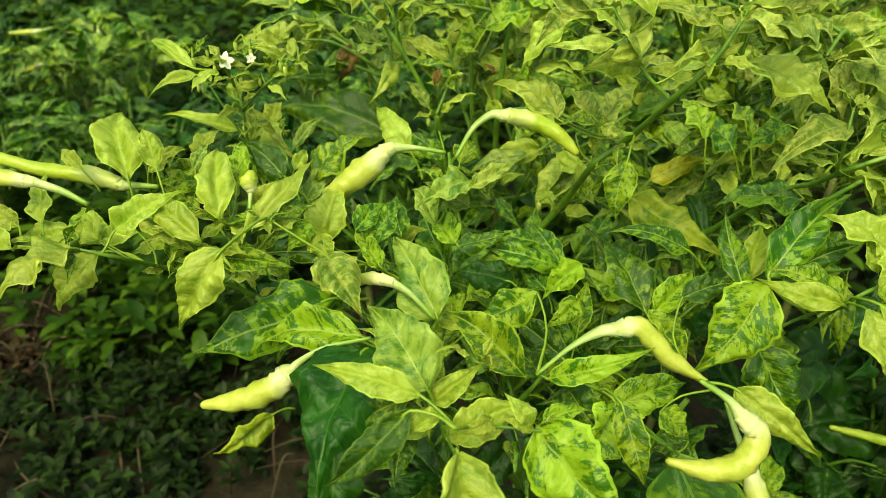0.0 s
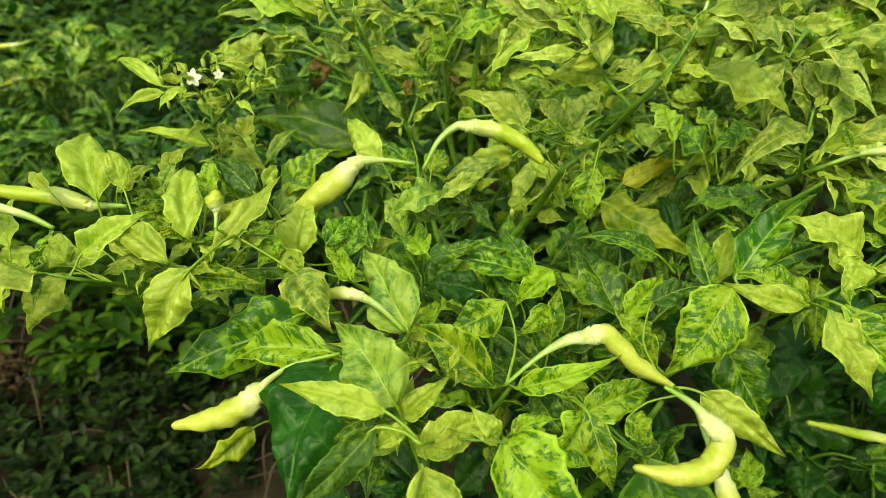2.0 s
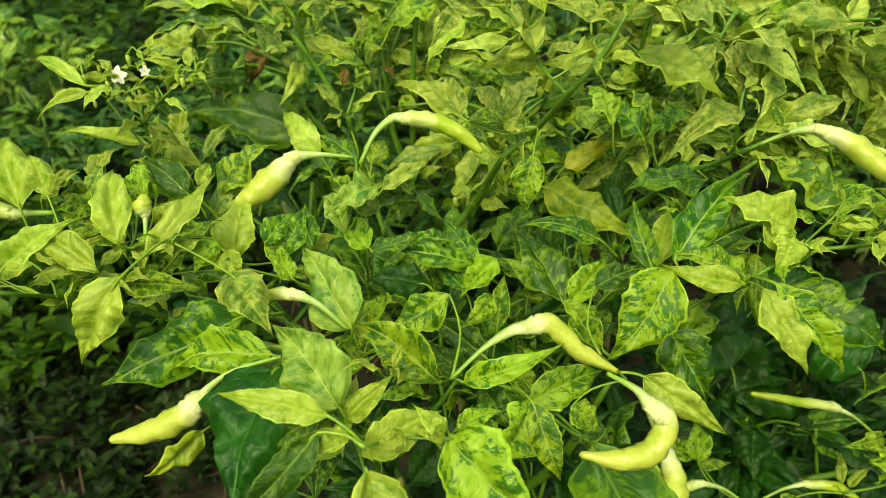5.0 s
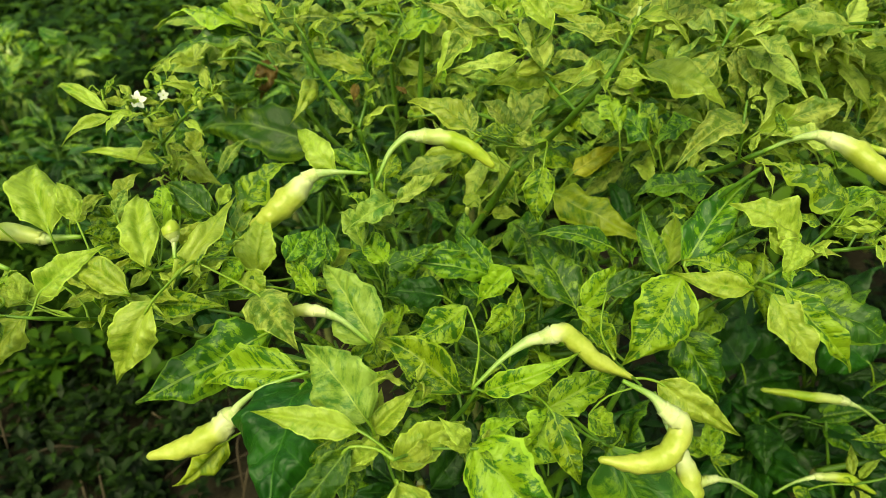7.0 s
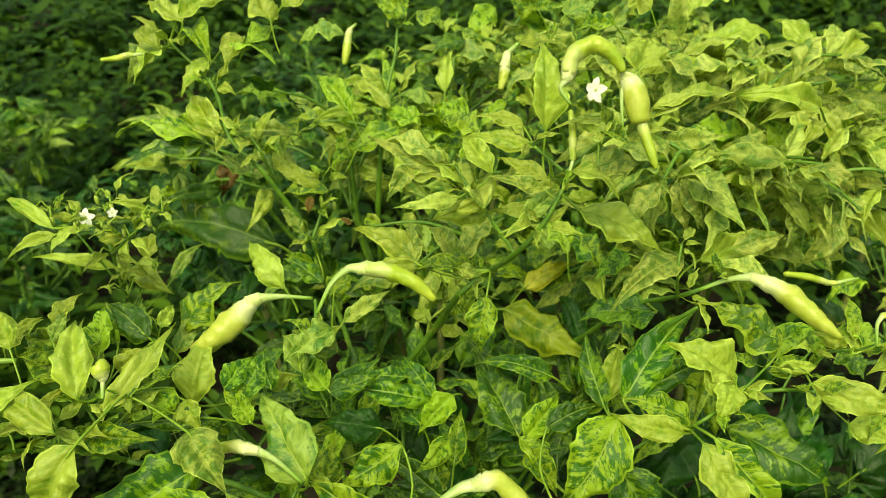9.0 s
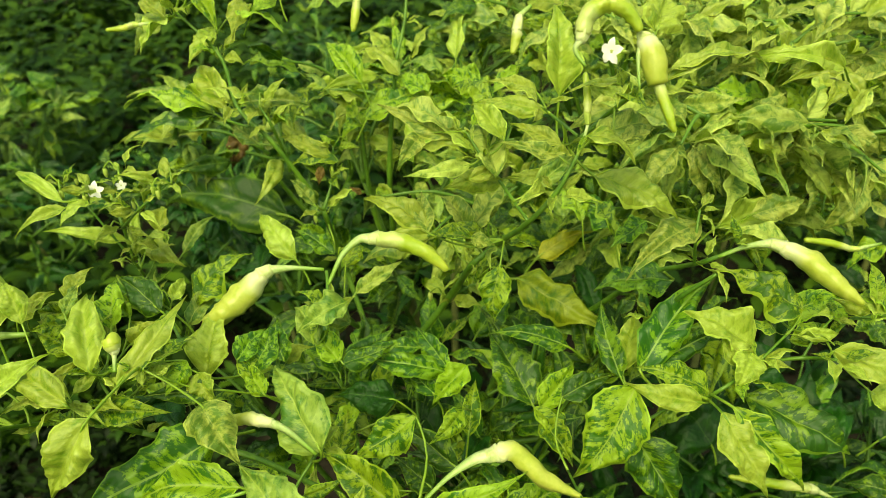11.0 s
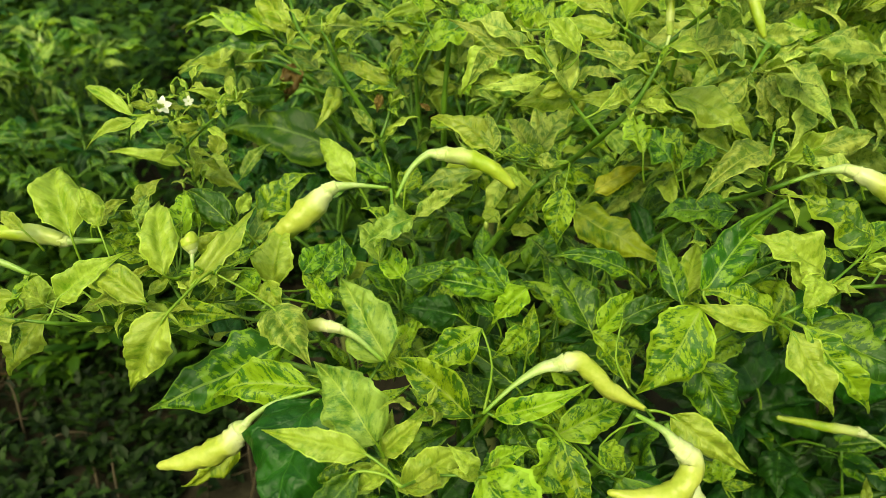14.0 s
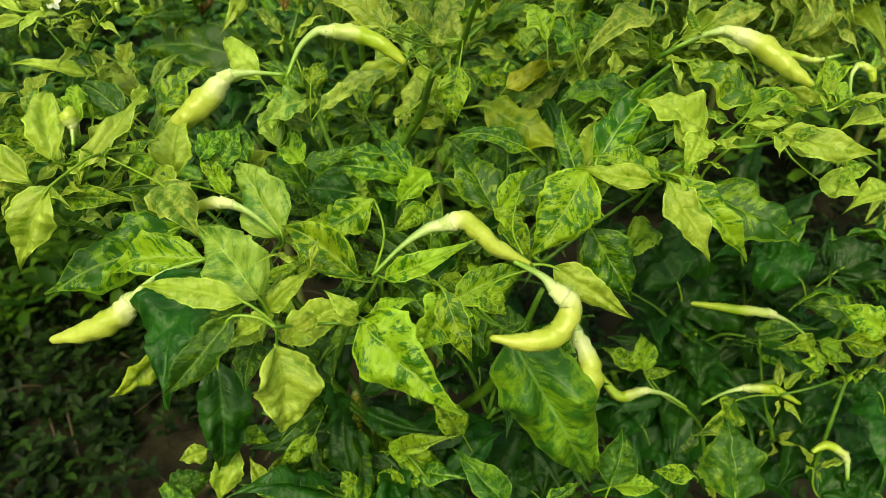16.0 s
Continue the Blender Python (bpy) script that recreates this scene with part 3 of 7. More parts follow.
branch(front, (0.296, 0.344, 1.040, 0.0010), (0.306, 0.351, 1.051, 0.0010), (0.321, 0.360, 1.057, 0.0007))
branch(front, (0.205, 0.496, 0.962, 0.0028), (0.238, 0.457, 1.028, 0.0022), (0.252, 0.435, 1.050, 0.0021), (0.249, 0.399, 1.080, 0.0017), (0.271, 0.395, 1.092, 0.0016))
branch(front, (0.242, 0.398, 1.079, 0.0012), (0.232, 0.384, 1.111, 0.0011), (0.236, 0.393, 1.124, 0.0009))
branch(front, (0.053, 0.282, 1.021, 0.0012), (0.045, 0.283, 1.005, 0.0015), (0.031, 0.290, 0.976, 0.0018), (0.019, 0.300, 0.938, 0.0021))
branch(front, (0.005, 0.203, 1.053, 0.0007), (-0.002, 0.243, 1.030, 0.0008), (-0.009, 0.257, 1.030, 0.0008), (-0.023, 0.312, 0.999, 0.0012), (-0.006, 0.343, 1.007, 0.0015))
branch(front, (0.005, 0.210, 1.061, 0.0009), (0.021, 0.229, 1.041, 0.0009), (0.045, 0.226, 1.041, 0.0009))
branch(front, (-0.012, 0.257, 1.032, 0.0008), (-0.007, 0.260, 1.021, 0.0008), (-0.002, 0.245, 1.027, 0.0007), (0.002, 0.251, 1.001, 0.0010))
branch(front, (0.050, 0.282, 1.022, 0.0010), (0.065, 0.280, 1.014, 0.0010), (0.099, 0.303, 0.973, 0.0011), (0.111, 0.259, 0.997, 0.0010), (0.120, 0.257, 0.994, 0.0008))
branch(front, (0.048, 0.281, 1.020, 0.0010), (0.027, 0.263, 1.043, 0.0008), (0.018, 0.258, 1.053, 0.0007))
branch(front, (0.062, 0.279, 1.026, 0.0011), (0.080, 0.269, 1.023, 0.0011), (0.103, 0.305, 0.975, 0.0012), (0.116, 0.259, 0.994, 0.0011), (0.124, 0.258, 0.987, 0.0009))
branch(front, (0.229, 0.323, 1.034, 0.0011), (0.226, 0.351, 1.004, 0.0012), (0.202, 0.355, 0.981, 0.0015), (0.165, 0.349, 0.956, 0.0018))
branch(front, (0.003, 0.437, 0.974, 0.0014), (0.007, 0.440, 0.928, 0.0018), (0.020, 0.334, 0.981, 0.0017))
branch(front, (-0.032, 0.427, 1.043, 0.0010), (-0.037, 0.424, 1.004, 0.0013), (-0.016, 0.358, 0.997, 0.0015))
branch(rear, (0.130, 0.486, 0.998, 0.0015), (0.117, 0.511, 0.993, 0.0016), (0.092, 0.506, 0.985, 0.0019))
branch(front, (0.143, 0.315, 0.995, 0.0009), (0.136, 0.259, 1.034, 0.0008))
branch(side, (0.482, 0.382, 0.739, 0.0022), (0.466, 0.360, 0.696, 0.0022), (0.462, 0.350, 0.637, 0.0023))
branch(side, (0.482, 0.382, 0.739, 0.0018), (0.443, 0.373, 0.740, 0.0014), (0.415, 0.378, 0.727, 0.0015))
branch(side, (0.431, 0.382, 0.795, 0.0010), (0.458, 0.380, 0.766, 0.0014), (0.480, 0.381, 0.739, 0.0018))
branch(side, (0.332, 0.390, 0.706, 0.0019), (0.356, 0.393, 0.665, 0.0023), (0.368, 0.375, 0.599, 0.0024))
branch(side, (0.441, 0.465, 0.709, 0.0016), (0.448, 0.438, 0.647, 0.0021), (0.464, 0.416, 0.591, 0.0026))
branch(rear, (0.536, 0.669, 1.096, 0.0026), (0.505, 0.646, 1.058, 0.0030), (0.465, 0.621, 1.017, 0.0030), (0.467, 0.635, 0.984, 0.0031))
branch(rear, (0.540, 0.623, 1.030, 0.0022), (0.484, 0.616, 1.011, 0.0022), (0.440, 0.618, 1.008, 0.0022))
branch(rear, (0.504, 0.654, 1.070, 0.0019), (0.499, 0.673, 1.097, 0.0015), (0.520, 0.704, 1.146, 0.0015))
branch(rear, (0.070, 0.697, 1.119, 0.0021), (0.056, 0.686, 1.013, 0.0031), (0.055, 0.693, 0.898, 0.0038))
branch(rear, (0.070, 0.697, 1.119, 0.0018), (0.081, 0.716, 1.149, 0.0018), (0.086, 0.733, 1.175, 0.0014))
branch(front, (0.004, 0.442, 1.069, 0.0013), (0.006, 0.425, 1.049, 0.0015), (0.014, 0.551, 0.927, 0.0028))
branch(front, (0.249, 0.381, 1.083, 0.0015), (0.234, 0.390, 1.061, 0.0018), (0.223, 0.405, 1.031, 0.0021))
branch(front, (0.358, 0.353, 1.063, 0.0007), (0.352, 0.359, 1.054, 0.0010), (0.339, 0.367, 1.046, 0.0013), (0.328, 0.367, 1.029, 0.0013))

TUFTED = len(NODES)

# inner foliage: MID and LOW favour dark leaves, putting shade between leaves into colour
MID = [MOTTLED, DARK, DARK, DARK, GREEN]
LIT = [YOUNG, YOUNG, MOTTLED, MOTTLED, CREAM, PALE, BROAD]
CROWN = [YOUNG, CREAM, CREAM, CREAM, CREAM, CREAM, PALE]
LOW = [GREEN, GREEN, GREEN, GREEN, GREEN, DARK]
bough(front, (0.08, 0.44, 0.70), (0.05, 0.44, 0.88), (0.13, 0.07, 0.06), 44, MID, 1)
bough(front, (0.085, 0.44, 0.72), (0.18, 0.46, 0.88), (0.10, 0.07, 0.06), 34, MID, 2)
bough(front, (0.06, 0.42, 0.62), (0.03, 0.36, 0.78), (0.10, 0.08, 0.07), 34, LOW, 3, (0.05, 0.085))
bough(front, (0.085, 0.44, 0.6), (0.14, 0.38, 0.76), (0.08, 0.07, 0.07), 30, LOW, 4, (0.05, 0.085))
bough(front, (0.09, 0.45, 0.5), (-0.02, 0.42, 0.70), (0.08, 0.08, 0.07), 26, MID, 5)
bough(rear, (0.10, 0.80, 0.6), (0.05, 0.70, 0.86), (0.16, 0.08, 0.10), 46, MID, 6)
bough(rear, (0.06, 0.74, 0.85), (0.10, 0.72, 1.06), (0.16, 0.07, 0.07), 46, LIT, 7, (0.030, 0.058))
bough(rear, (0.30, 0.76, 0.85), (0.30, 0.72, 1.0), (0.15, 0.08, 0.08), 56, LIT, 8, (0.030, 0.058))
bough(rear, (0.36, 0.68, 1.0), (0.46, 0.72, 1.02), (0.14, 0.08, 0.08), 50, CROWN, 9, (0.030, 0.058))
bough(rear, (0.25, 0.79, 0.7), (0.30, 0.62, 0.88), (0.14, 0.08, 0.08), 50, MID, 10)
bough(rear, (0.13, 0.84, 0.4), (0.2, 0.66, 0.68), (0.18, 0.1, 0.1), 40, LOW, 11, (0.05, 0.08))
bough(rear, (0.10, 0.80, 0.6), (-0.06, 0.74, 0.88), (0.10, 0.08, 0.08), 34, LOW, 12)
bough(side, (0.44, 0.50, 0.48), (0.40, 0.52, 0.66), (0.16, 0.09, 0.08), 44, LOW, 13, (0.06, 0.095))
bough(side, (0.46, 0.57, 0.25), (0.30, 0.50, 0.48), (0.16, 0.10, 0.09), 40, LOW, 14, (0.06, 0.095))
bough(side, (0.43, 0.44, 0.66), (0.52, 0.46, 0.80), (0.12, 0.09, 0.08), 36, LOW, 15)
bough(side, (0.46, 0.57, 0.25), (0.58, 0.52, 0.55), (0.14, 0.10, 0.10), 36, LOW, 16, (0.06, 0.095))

bough(front, (0.085, 0.44, 0.72), (0.08, 0.50, 0.90), (0.16, 0.04, 0.05), 60, MID, 21)
bough(front, (0.10, 0.46, 0.86), (0.25, 0.50, 0.92), (0.12, 0.05, 0.05), 50, MID, 22)
bough(front, (0.03, 0.40, 0.72), (-0.08, 0.49, 0.92), (0.09, 0.05, 0.05), 34, MID, 23)
bough(rear, (0.06, 0.74, 0.85), (0.15, 0.62, 1.0), (0.15, 0.05, 0.06), 46, LIT, 24, (0.030, 0.058))
bough(rear, (0.30, 0.76, 0.85), (0.32, 0.57, 0.99), (0.14, 0.05, 0.06), 56, LIT, 25, (0.030, 0.058))
bough(rear, (0.06, 0.74, 0.85), (0.0, 0.86, 1.0), (0.14, 0.07, 0.07), 46, LIT, 26, (0.030, 0.058))
bough(rear, (0.06, 0.74, 0.85), (0.2, 0.88, 1.10), (0.16, 0.07, 0.07), 56, LIT, 27, (0.030, 0.058))
bough(rear, (0.30, 0.76, 0.85), (0.45, 0.86, 1.06), (0.16, 0.08, 0.08), 60, CROWN, 28, (0.030, 0.058))
bough(rear, (0.36, 0.68, 1.0), (0.60, 0.76, 0.95), (0.14, 0.1, 0.1), 50, LIT, 29, (0.030, 0.058))
bough(rear, (0.10, 0.80, 0.6), (-0.2, 0.86, 0.80), (0.12, 0.08, 0.09), 30, [GREEN], 30)
bough(front, (0.09, 0.45, 0.52), (0.02, 0.30, 0.74), (0.10, 0.06, 0.07), 36, MID, 31)

bough(rear, (0.06, 0.74, 0.85), (0.03, 0.78, 1.07), (0.12, 0.06, 0.05), 39, LIT, 51, (0.030, 0.058))
bough(rear, (0.30, 0.76, 0.85), (0.24, 0.78, 1.12), (0.13, 0.06, 0.05), 50, LIT, 52, (0.030, 0.058))
bough(rear, (0.36, 0.68, 1.0), (0.44, 0.72, 1.12), (0.13, 0.06, 0.05), 50, CROWN, 53, (0.030, 0.058))
bough(rear, (0.36, 0.68, 1.0), (0.60, 0.70, 1.06), (0.12, 0.07, 0.06), 46, CROWN, 54, (0.030, 0.058))
bough(rear, (0.06, 0.74, 0.85), (-0.10, 0.78, 1.03), (0.10, 0.06, 0.05), 29, LIT, 55, (0.030, 0.058))
bough(rear, (0.36, 0.68, 1.0), (0.48, 0.58, 1.02), (0.10, 0.05, 0.06), 43, CROWN, 56, (0.030, 0.058))

bough(rear, (0.36, 0.68, 1.0), (0.36, 0.51, 1.10), (0.09, 0.05, 0.03), 40, CROWN, 71, (0.034, 0.060))
bough(rear, (0.36, 0.68, 1.0), (0.44, 0.53, 1.09), (0.09, 0.05, 0.03), 40, CROWN, 72, (0.034, 0.060))
bough(rear, (0.36, 0.68, 1.0), (0.30, 0.53, 1.12), (0.08, 0.05, 0.03), 34, CROWN, 73, (0.034, 0.060))
bough(rear, (0.36, 0.68, 1.0), (0.41, 0.62, 1.14), (0.10, 0.06, 0.03), 40, CROWN, 74, (0.034, 0.060))
bough(rear, (0.30, 0.76, 0.85), (0.28, 0.66, 1.16), (0.09, 0.06, 0.03), 34, CROWN, 75, (0.034, 0.060))
bough(rear, (0.36, 0.68, 1.0), (0.55, 0.60, 1.10), (0.10, 0.06, 0.03), 40, CROWN, 76, (0.034, 0.060))

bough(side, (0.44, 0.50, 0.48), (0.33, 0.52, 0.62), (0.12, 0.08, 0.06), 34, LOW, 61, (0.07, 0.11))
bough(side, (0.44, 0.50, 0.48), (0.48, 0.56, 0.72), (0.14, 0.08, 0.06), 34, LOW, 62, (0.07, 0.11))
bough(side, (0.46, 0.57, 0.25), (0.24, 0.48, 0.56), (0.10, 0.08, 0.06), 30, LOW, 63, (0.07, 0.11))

# tufts of small leaves and buds on the outer nodes
for k, (owner, at, end) in enumerate(list(NODES[:TUFTED])):
    if owner is front and 0.0 < at.x < 0.22 and at.z < 1.04:
        continue
    if end and k > 12:
        sprout(owner, at, 4, 0.018 if owner is front else 0.028, 1900 + k, [YOUNG, YOUNG, MOTTLED], 0 if owner is front else 1)
    elif owner is not side and k % 3 != 2:
        sprout(owner, at, 3 + k % 4, 0.026, 900 + k, [YOUNG, YOUNG, MOTTLED], 1 if k % 2 and owner is rear else 0)

# leaves of the outer foliage
leaf(rear, YOUNG, (-0.163, 0.525, 1.099), (-0.178, 0.507, 1.103), (-0.226, 0.547, 1.111), 0.010, 0.10, 0.31, -11, (-0.190, -0.396, 0.899))
leaf(rear, YOUNG, (-0.163, 0.525, 1.099), (-0.177, 0.505, 1.099), (-0.208, 0.485, 1.092), 0.010, 0.04, 0.62, 13, (0.224, -0.603, 0.765))
leaf(rear, YOUNG, (-0.165, 0.568, 0.998), (-0.182, 0.603, 1.008), (-0.248, 0.602, 1.026), 0.012, 0.14, 0.26, -8, (0.226, -0.580, 0.783))
leaf(rear, YOUNG, (-0.165, 0.568, 0.998), (-0.175, 0.602, 1.003), (-0.173, 0.631, 1.023), 0.012, 0.05, 0.67, 0, (0.007, -0.554, 0.832))
leaf(rear, YOUNG, (-0.164, 0.572, 0.986), (-0.155, 0.610, 1.007), (-0.156, 0.640, 1.020), 0.017, 0.13, 0.73, 8, (-0.129, -0.394, 0.910))
leaf(rear, YOUNG, (-0.165, 0.568, 0.998), (-0.164, 0.608, 1.007), (-0.130, 0.570, 0.999), 0.025, 0.08, 0.32, 4, (-0.286, -0.454, 0.844))
leaf(rear, PALE, (-0.162, 0.576, 0.975), (-0.137, 0.605, 0.988), (-0.110, 0.634, 1.009), 0.013, 0.05, 0.57, 0, (-0.021, -0.571, 0.821))
leaf(rear, BROAD, (-0.036, 0.713, 0.936), (-0.056, 0.717, 0.951), (-0.209, 0.791, 0.942), 0.057, 0.08, 0.22, -5, (-0.280, -0.480, 0.832))
leaf(rear, YOUNG, (0.007, 0.613, 1.070), (0.005, 0.606, 1.073), (-0.038, 0.630, 1.085), 0.016, 0.13, 0.45, -13, (-0.035, -0.490, 0.871))
leaf(rear, MOTTLED, (0.007, 0.613, 1.070), (0.011, 0.604, 1.068), (-0.032, 0.610, 1.066), 0.015, 0.14, 0.25, 9, (-0.125, -0.489, 0.864))
leaf(rear, PALE, (-0.006, 0.593, 1.027), (-0.012, 0.588, 1.036), (-0.032, 0.607, 1.054), 0.012, 0.11, 0.71, -6, (0.150, -0.597, 0.788))
leaf(front, YOUNG, (-0.016, 0.503, 1.014), (-0.025, 0.510, 1.035), (-0.056, 0.555, 1.054), 0.021, 0.13, 0.30, -8, (-0.196, -0.484, 0.853))
leaf(front, MOTTLED, (0.010, 0.488, 0.988), (0.013, 0.507, 1.027), (0.024, 0.525, 1.038), 0.020, 0.09, 0.53, 8, (-0.067, -0.504, 0.861))
leaf(rear, DARK, (-0.004, 0.597, 1.011), (-0.000, 0.567, 0.998), (-0.034, 0.592, 1.013), 0.018, 0.05, 0.34, 7, (-0.073, -0.582, 0.810))
leaf(front, YOUNG, (0.124, 0.433, 1.088), (0.076, 0.439, 1.096), (0.035, 0.466, 1.113), 0.018, 0.13, 0.26, 8, (0.108, -0.418, 0.902))
leaf(front, CREAM, (0.124, 0.433, 1.088), (0.073, 0.434, 1.098), (0.072, 0.466, 1.113), 0.014, 0.02, 0.61, 1, (-0.297, -0.410, 0.862))
leaf(front, CREAM, (0.114, 0.453, 1.063), (0.105, 0.461, 1.077), (0.086, 0.487, 1.096), 0.017, 0.10, 0.73, 2, (-0.011, -0.586, 0.810))
leaf(front, CREAM, (0.114, 0.453, 1.063), (0.106, 0.467, 1.074), (0.137, 0.496, 1.100), 0.021, 0.03, 0.53, -13, (-0.280, -0.472, 0.836))
leaf(front, MOTTLED, (0.124, 0.433, 1.088), (0.101, 0.431, 1.093), (0.071, 0.434, 1.093), 0.012, 0.13, 0.74, 6, (-0.029, -0.584, 0.811))
leaf(front, CREAM, (0.124, 0.433, 1.088), (0.101, 0.431, 1.093), (0.117, 0.426, 1.089), 0.010, 0.04, 0.64, 5, (-0.010, -0.616, 0.788))
leaf(front, CREAM, (0.008, 0.457, 1.018), (0.020, 0.475, 1.023), (0.057, 0.494, 1.037), 0.014, 0.02, 0.74, 5, (-0.079, -0.487, 0.870))
leaf(front, PALE, (0.006, 0.425, 1.049), (0.017, 0.410, 1.066), (-0.016, 0.395, 1.058), 0.019, 0.14, 0.70, 7, (0.026, -0.511, 0.859))
leaf(front, MOTTLED, (0.124, 0.433, 1.088), (0.120, 0.425, 1.073), (0.114, 0.410, 1.035), 0.021, 0.04, 0.35, 0, (-0.272, -0.879, 0.391))
leaf(rear, OLD, (0.117, 0.511, 0.993), (0.155, 0.527, 0.983), (0.225, 0.471, 0.965), 0.033, 0.03, 0.19, -4, (-0.164, -0.485, 0.859))
leaf(front, DARK, (0.245, 0.446, 1.039), (0.252, 0.442, 1.033), (0.197, 0.457, 1.022), 0.030, 0.03, 0.36, 11, (-0.294, -0.436, 0.851))
leaf(front, DARK, (0.208, 0.354, 0.987), (0.194, 0.377, 1.007), (0.193, 0.429, 1.034), 0.016, 0.06, 0.25, -7, (-0.251, -0.446, 0.859))
leaf(front, YOUNG, (0.208, 0.354, 0.987), (0.199, 0.387, 1.001), (0.218, 0.423, 1.026), 0.019, 0.04, 0.70, 0, (-0.269, -0.443, 0.855))
leaf(front, DARK, (0.227, 0.344, 1.012), (0.200, 0.362, 1.026), (0.265, 0.409, 1.061), 0.029, 0.04, 0.26, -10, (0.002, -0.597, 0.802))
leaf(front, DARK, (0.226, 0.351, 1.004), (0.212, 0.367, 1.025), (0.262, 0.379, 1.039), 0.017, 0.04, 0.54, 0, (-0.075, -0.604, 0.793))
leaf(front, MOTTLED, (0.228, 0.330, 1.026), (0.231, 0.332, 1.033), (0.193, 0.350, 1.043), 0.019, 0.13, 0.26, 3, (0.018, -0.462, 0.886))
leaf(front, YOUNG, (0.229, 0.323, 1.034), (0.219, 0.315, 1.042), (0.178, 0.332, 1.048), 0.016, 0.06, 0.72, -8, (-0.127, -0.597, 0.792))
leaf(front, YOUNG, (0.265, 0.340, 1.045), (0.261, 0.346, 1.053), (0.225, 0.366, 1.070), 0.026, 0.13, 0.61, 5, (0.091, -0.574, 0.814))
leaf(front, YOUNG, (0.255, 0.334, 1.044), (0.254, 0.334, 1.059), (0.240, 0.318, 1.046), 0.018, 0.12, 0.29, -6, (-0.141, -0.572, 0.808))
leaf(front, YOUNG, (0.229, 0.323, 1.034), (0.219, 0.294, 1.056), (0.237, 0.259, 1.025), 0.023, 0.03, 0.32, -12, (-0.231, -0.705, 0.671))
leaf(front, MOTTLED, (0.231, 0.325, 1.037), (0.225, 0.294, 1.059), (0.269, 0.268, 1.012), 0.019, 0.03, 0.61, -1, (0.240, -0.746, 0.621))
leaf(front, DARK, (0.279, 0.342, 1.042), (0.271, 0.352, 1.002), (0.334, 0.317, 0.979), 0.040, 0.10, 0.22, -7, (0.001, -0.547, 0.837))
leaf(front, MOTTLED, (0.229, 0.323, 1.034), (0.184, 0.330, 1.044), (0.142, 0.301, 1.005), 0.036, 0.08, 0.18, 2, (-0.182, -0.695, 0.696))
leaf(front, DARK, (0.202, 0.355, 0.981), (0.194, 0.341, 0.989), (0.223, 0.317, 0.937), 0.034, 0.03, 0.16, -12, (-0.165, -0.922, 0.351))
leaf(front, YOUNG, (0.138, 0.273, 1.024), (0.149, 0.267, 1.026), (0.189, 0.240, 1.004), 0.018, 0.05, 0.27, 4, (-0.195, -0.771, 0.606))
leaf(front, MOTTLED, (0.054, 0.281, 1.020), (0.056, 0.278, 1.022), (0.109, 0.280, 1.043), 0.014, 0.13, 0.47, 8, (-0.277, -0.551, 0.787))
leaf(front, MOTTLED, (0.097, 0.296, 0.987), (0.096, 0.294, 0.983), (0.148, 0.315, 0.983), 0.022, 0.11, 0.50, 0, (0.219, -0.554, 0.803))
leaf(front, MOTTLED, (0.103, 0.305, 0.975), (0.094, 0.326, 0.977), (0.100, 0.307, 0.963), 0.016, 0.06, 0.60, 11, (0.180, -0.558, 0.810))
leaf(front, MOTTLED, (0.080, 0.269, 1.023), (0.089, 0.266, 1.017), (0.067, 0.240, 0.995), 0.026, 0.08, 0.53, -8, (0.261, -0.739, 0.621))
leaf(front, MOTTLED, (0.080, 0.269, 1.023), (0.085, 0.246, 1.038), (0.096, 0.221, 1.007), 0.015, 0.13, 0.35, -8, (-0.218, -0.804, 0.554))
leaf(front, MOTTLED, (0.045, 0.226, 1.041), (0.043, 0.229, 1.040), (0.084, 0.184, 1.014), 0.038, 0.06, 0.19, 8, (-0.290, -0.674, 0.679))
leaf(front, BROAD, (0.124, 0.258, 0.987), (0.123, 0.259, 0.984), (0.174, 0.219, 0.871), 0.052, 0.06, 0.16, 4, (0.138, -0.914, 0.382))
leaf(front, YOUNG, (0.005, 0.203, 1.053), (0.006, 0.198, 1.061), (0.003, 0.181, 1.020), 0.027, 0.07, 0.72, -13, (0.253, -0.897, 0.361))
leaf(front, BROAD, (0.005, 0.210, 1.061), (-0.014, 0.219, 1.062), (-0.053, 0.201, 1.033), 0.017, 0.02, 0.43, 0, (-0.183, -0.710, 0.680))
leaf(front, GREEN, (-0.016, 0.284, 1.014), (-0.041, 0.289, 1.033), (-0.061, 0.217, 1.011), 0.056, 0.13, 0.21, 5, (-0.068, -0.273, 0.959))
leaf(front, GREEN, (-0.079, 0.390, 0.870), (-0.082, 0.376, 0.866), (-0.097, 0.334, 0.769), 0.041, 0.05, 0.22, -5, (0.201, -0.911, 0.361))
leaf(front, OLD, (-0.129, 0.446, 0.818), (-0.145, 0.434, 0.824), (-0.197, 0.415, 0.791), 0.024, 0.06, 0.45, -8, (0.137, -0.933, 0.333))
leaf(front, DARK, (-0.047, 0.363, 1.007), (-0.066, 0.348, 1.020), (-0.144, 0.312, 1.012), 0.039, 0.05, 0.11, -3, (0.087, -0.412, 0.907))
leaf(front, MOTTLED, (-0.019, 0.298, 1.007), (-0.044, 0.298, 1.034), (-0.105, 0.309, 1.022), 0.024, 0.05, 0.62, 0, (-0.254, -0.385, 0.887))
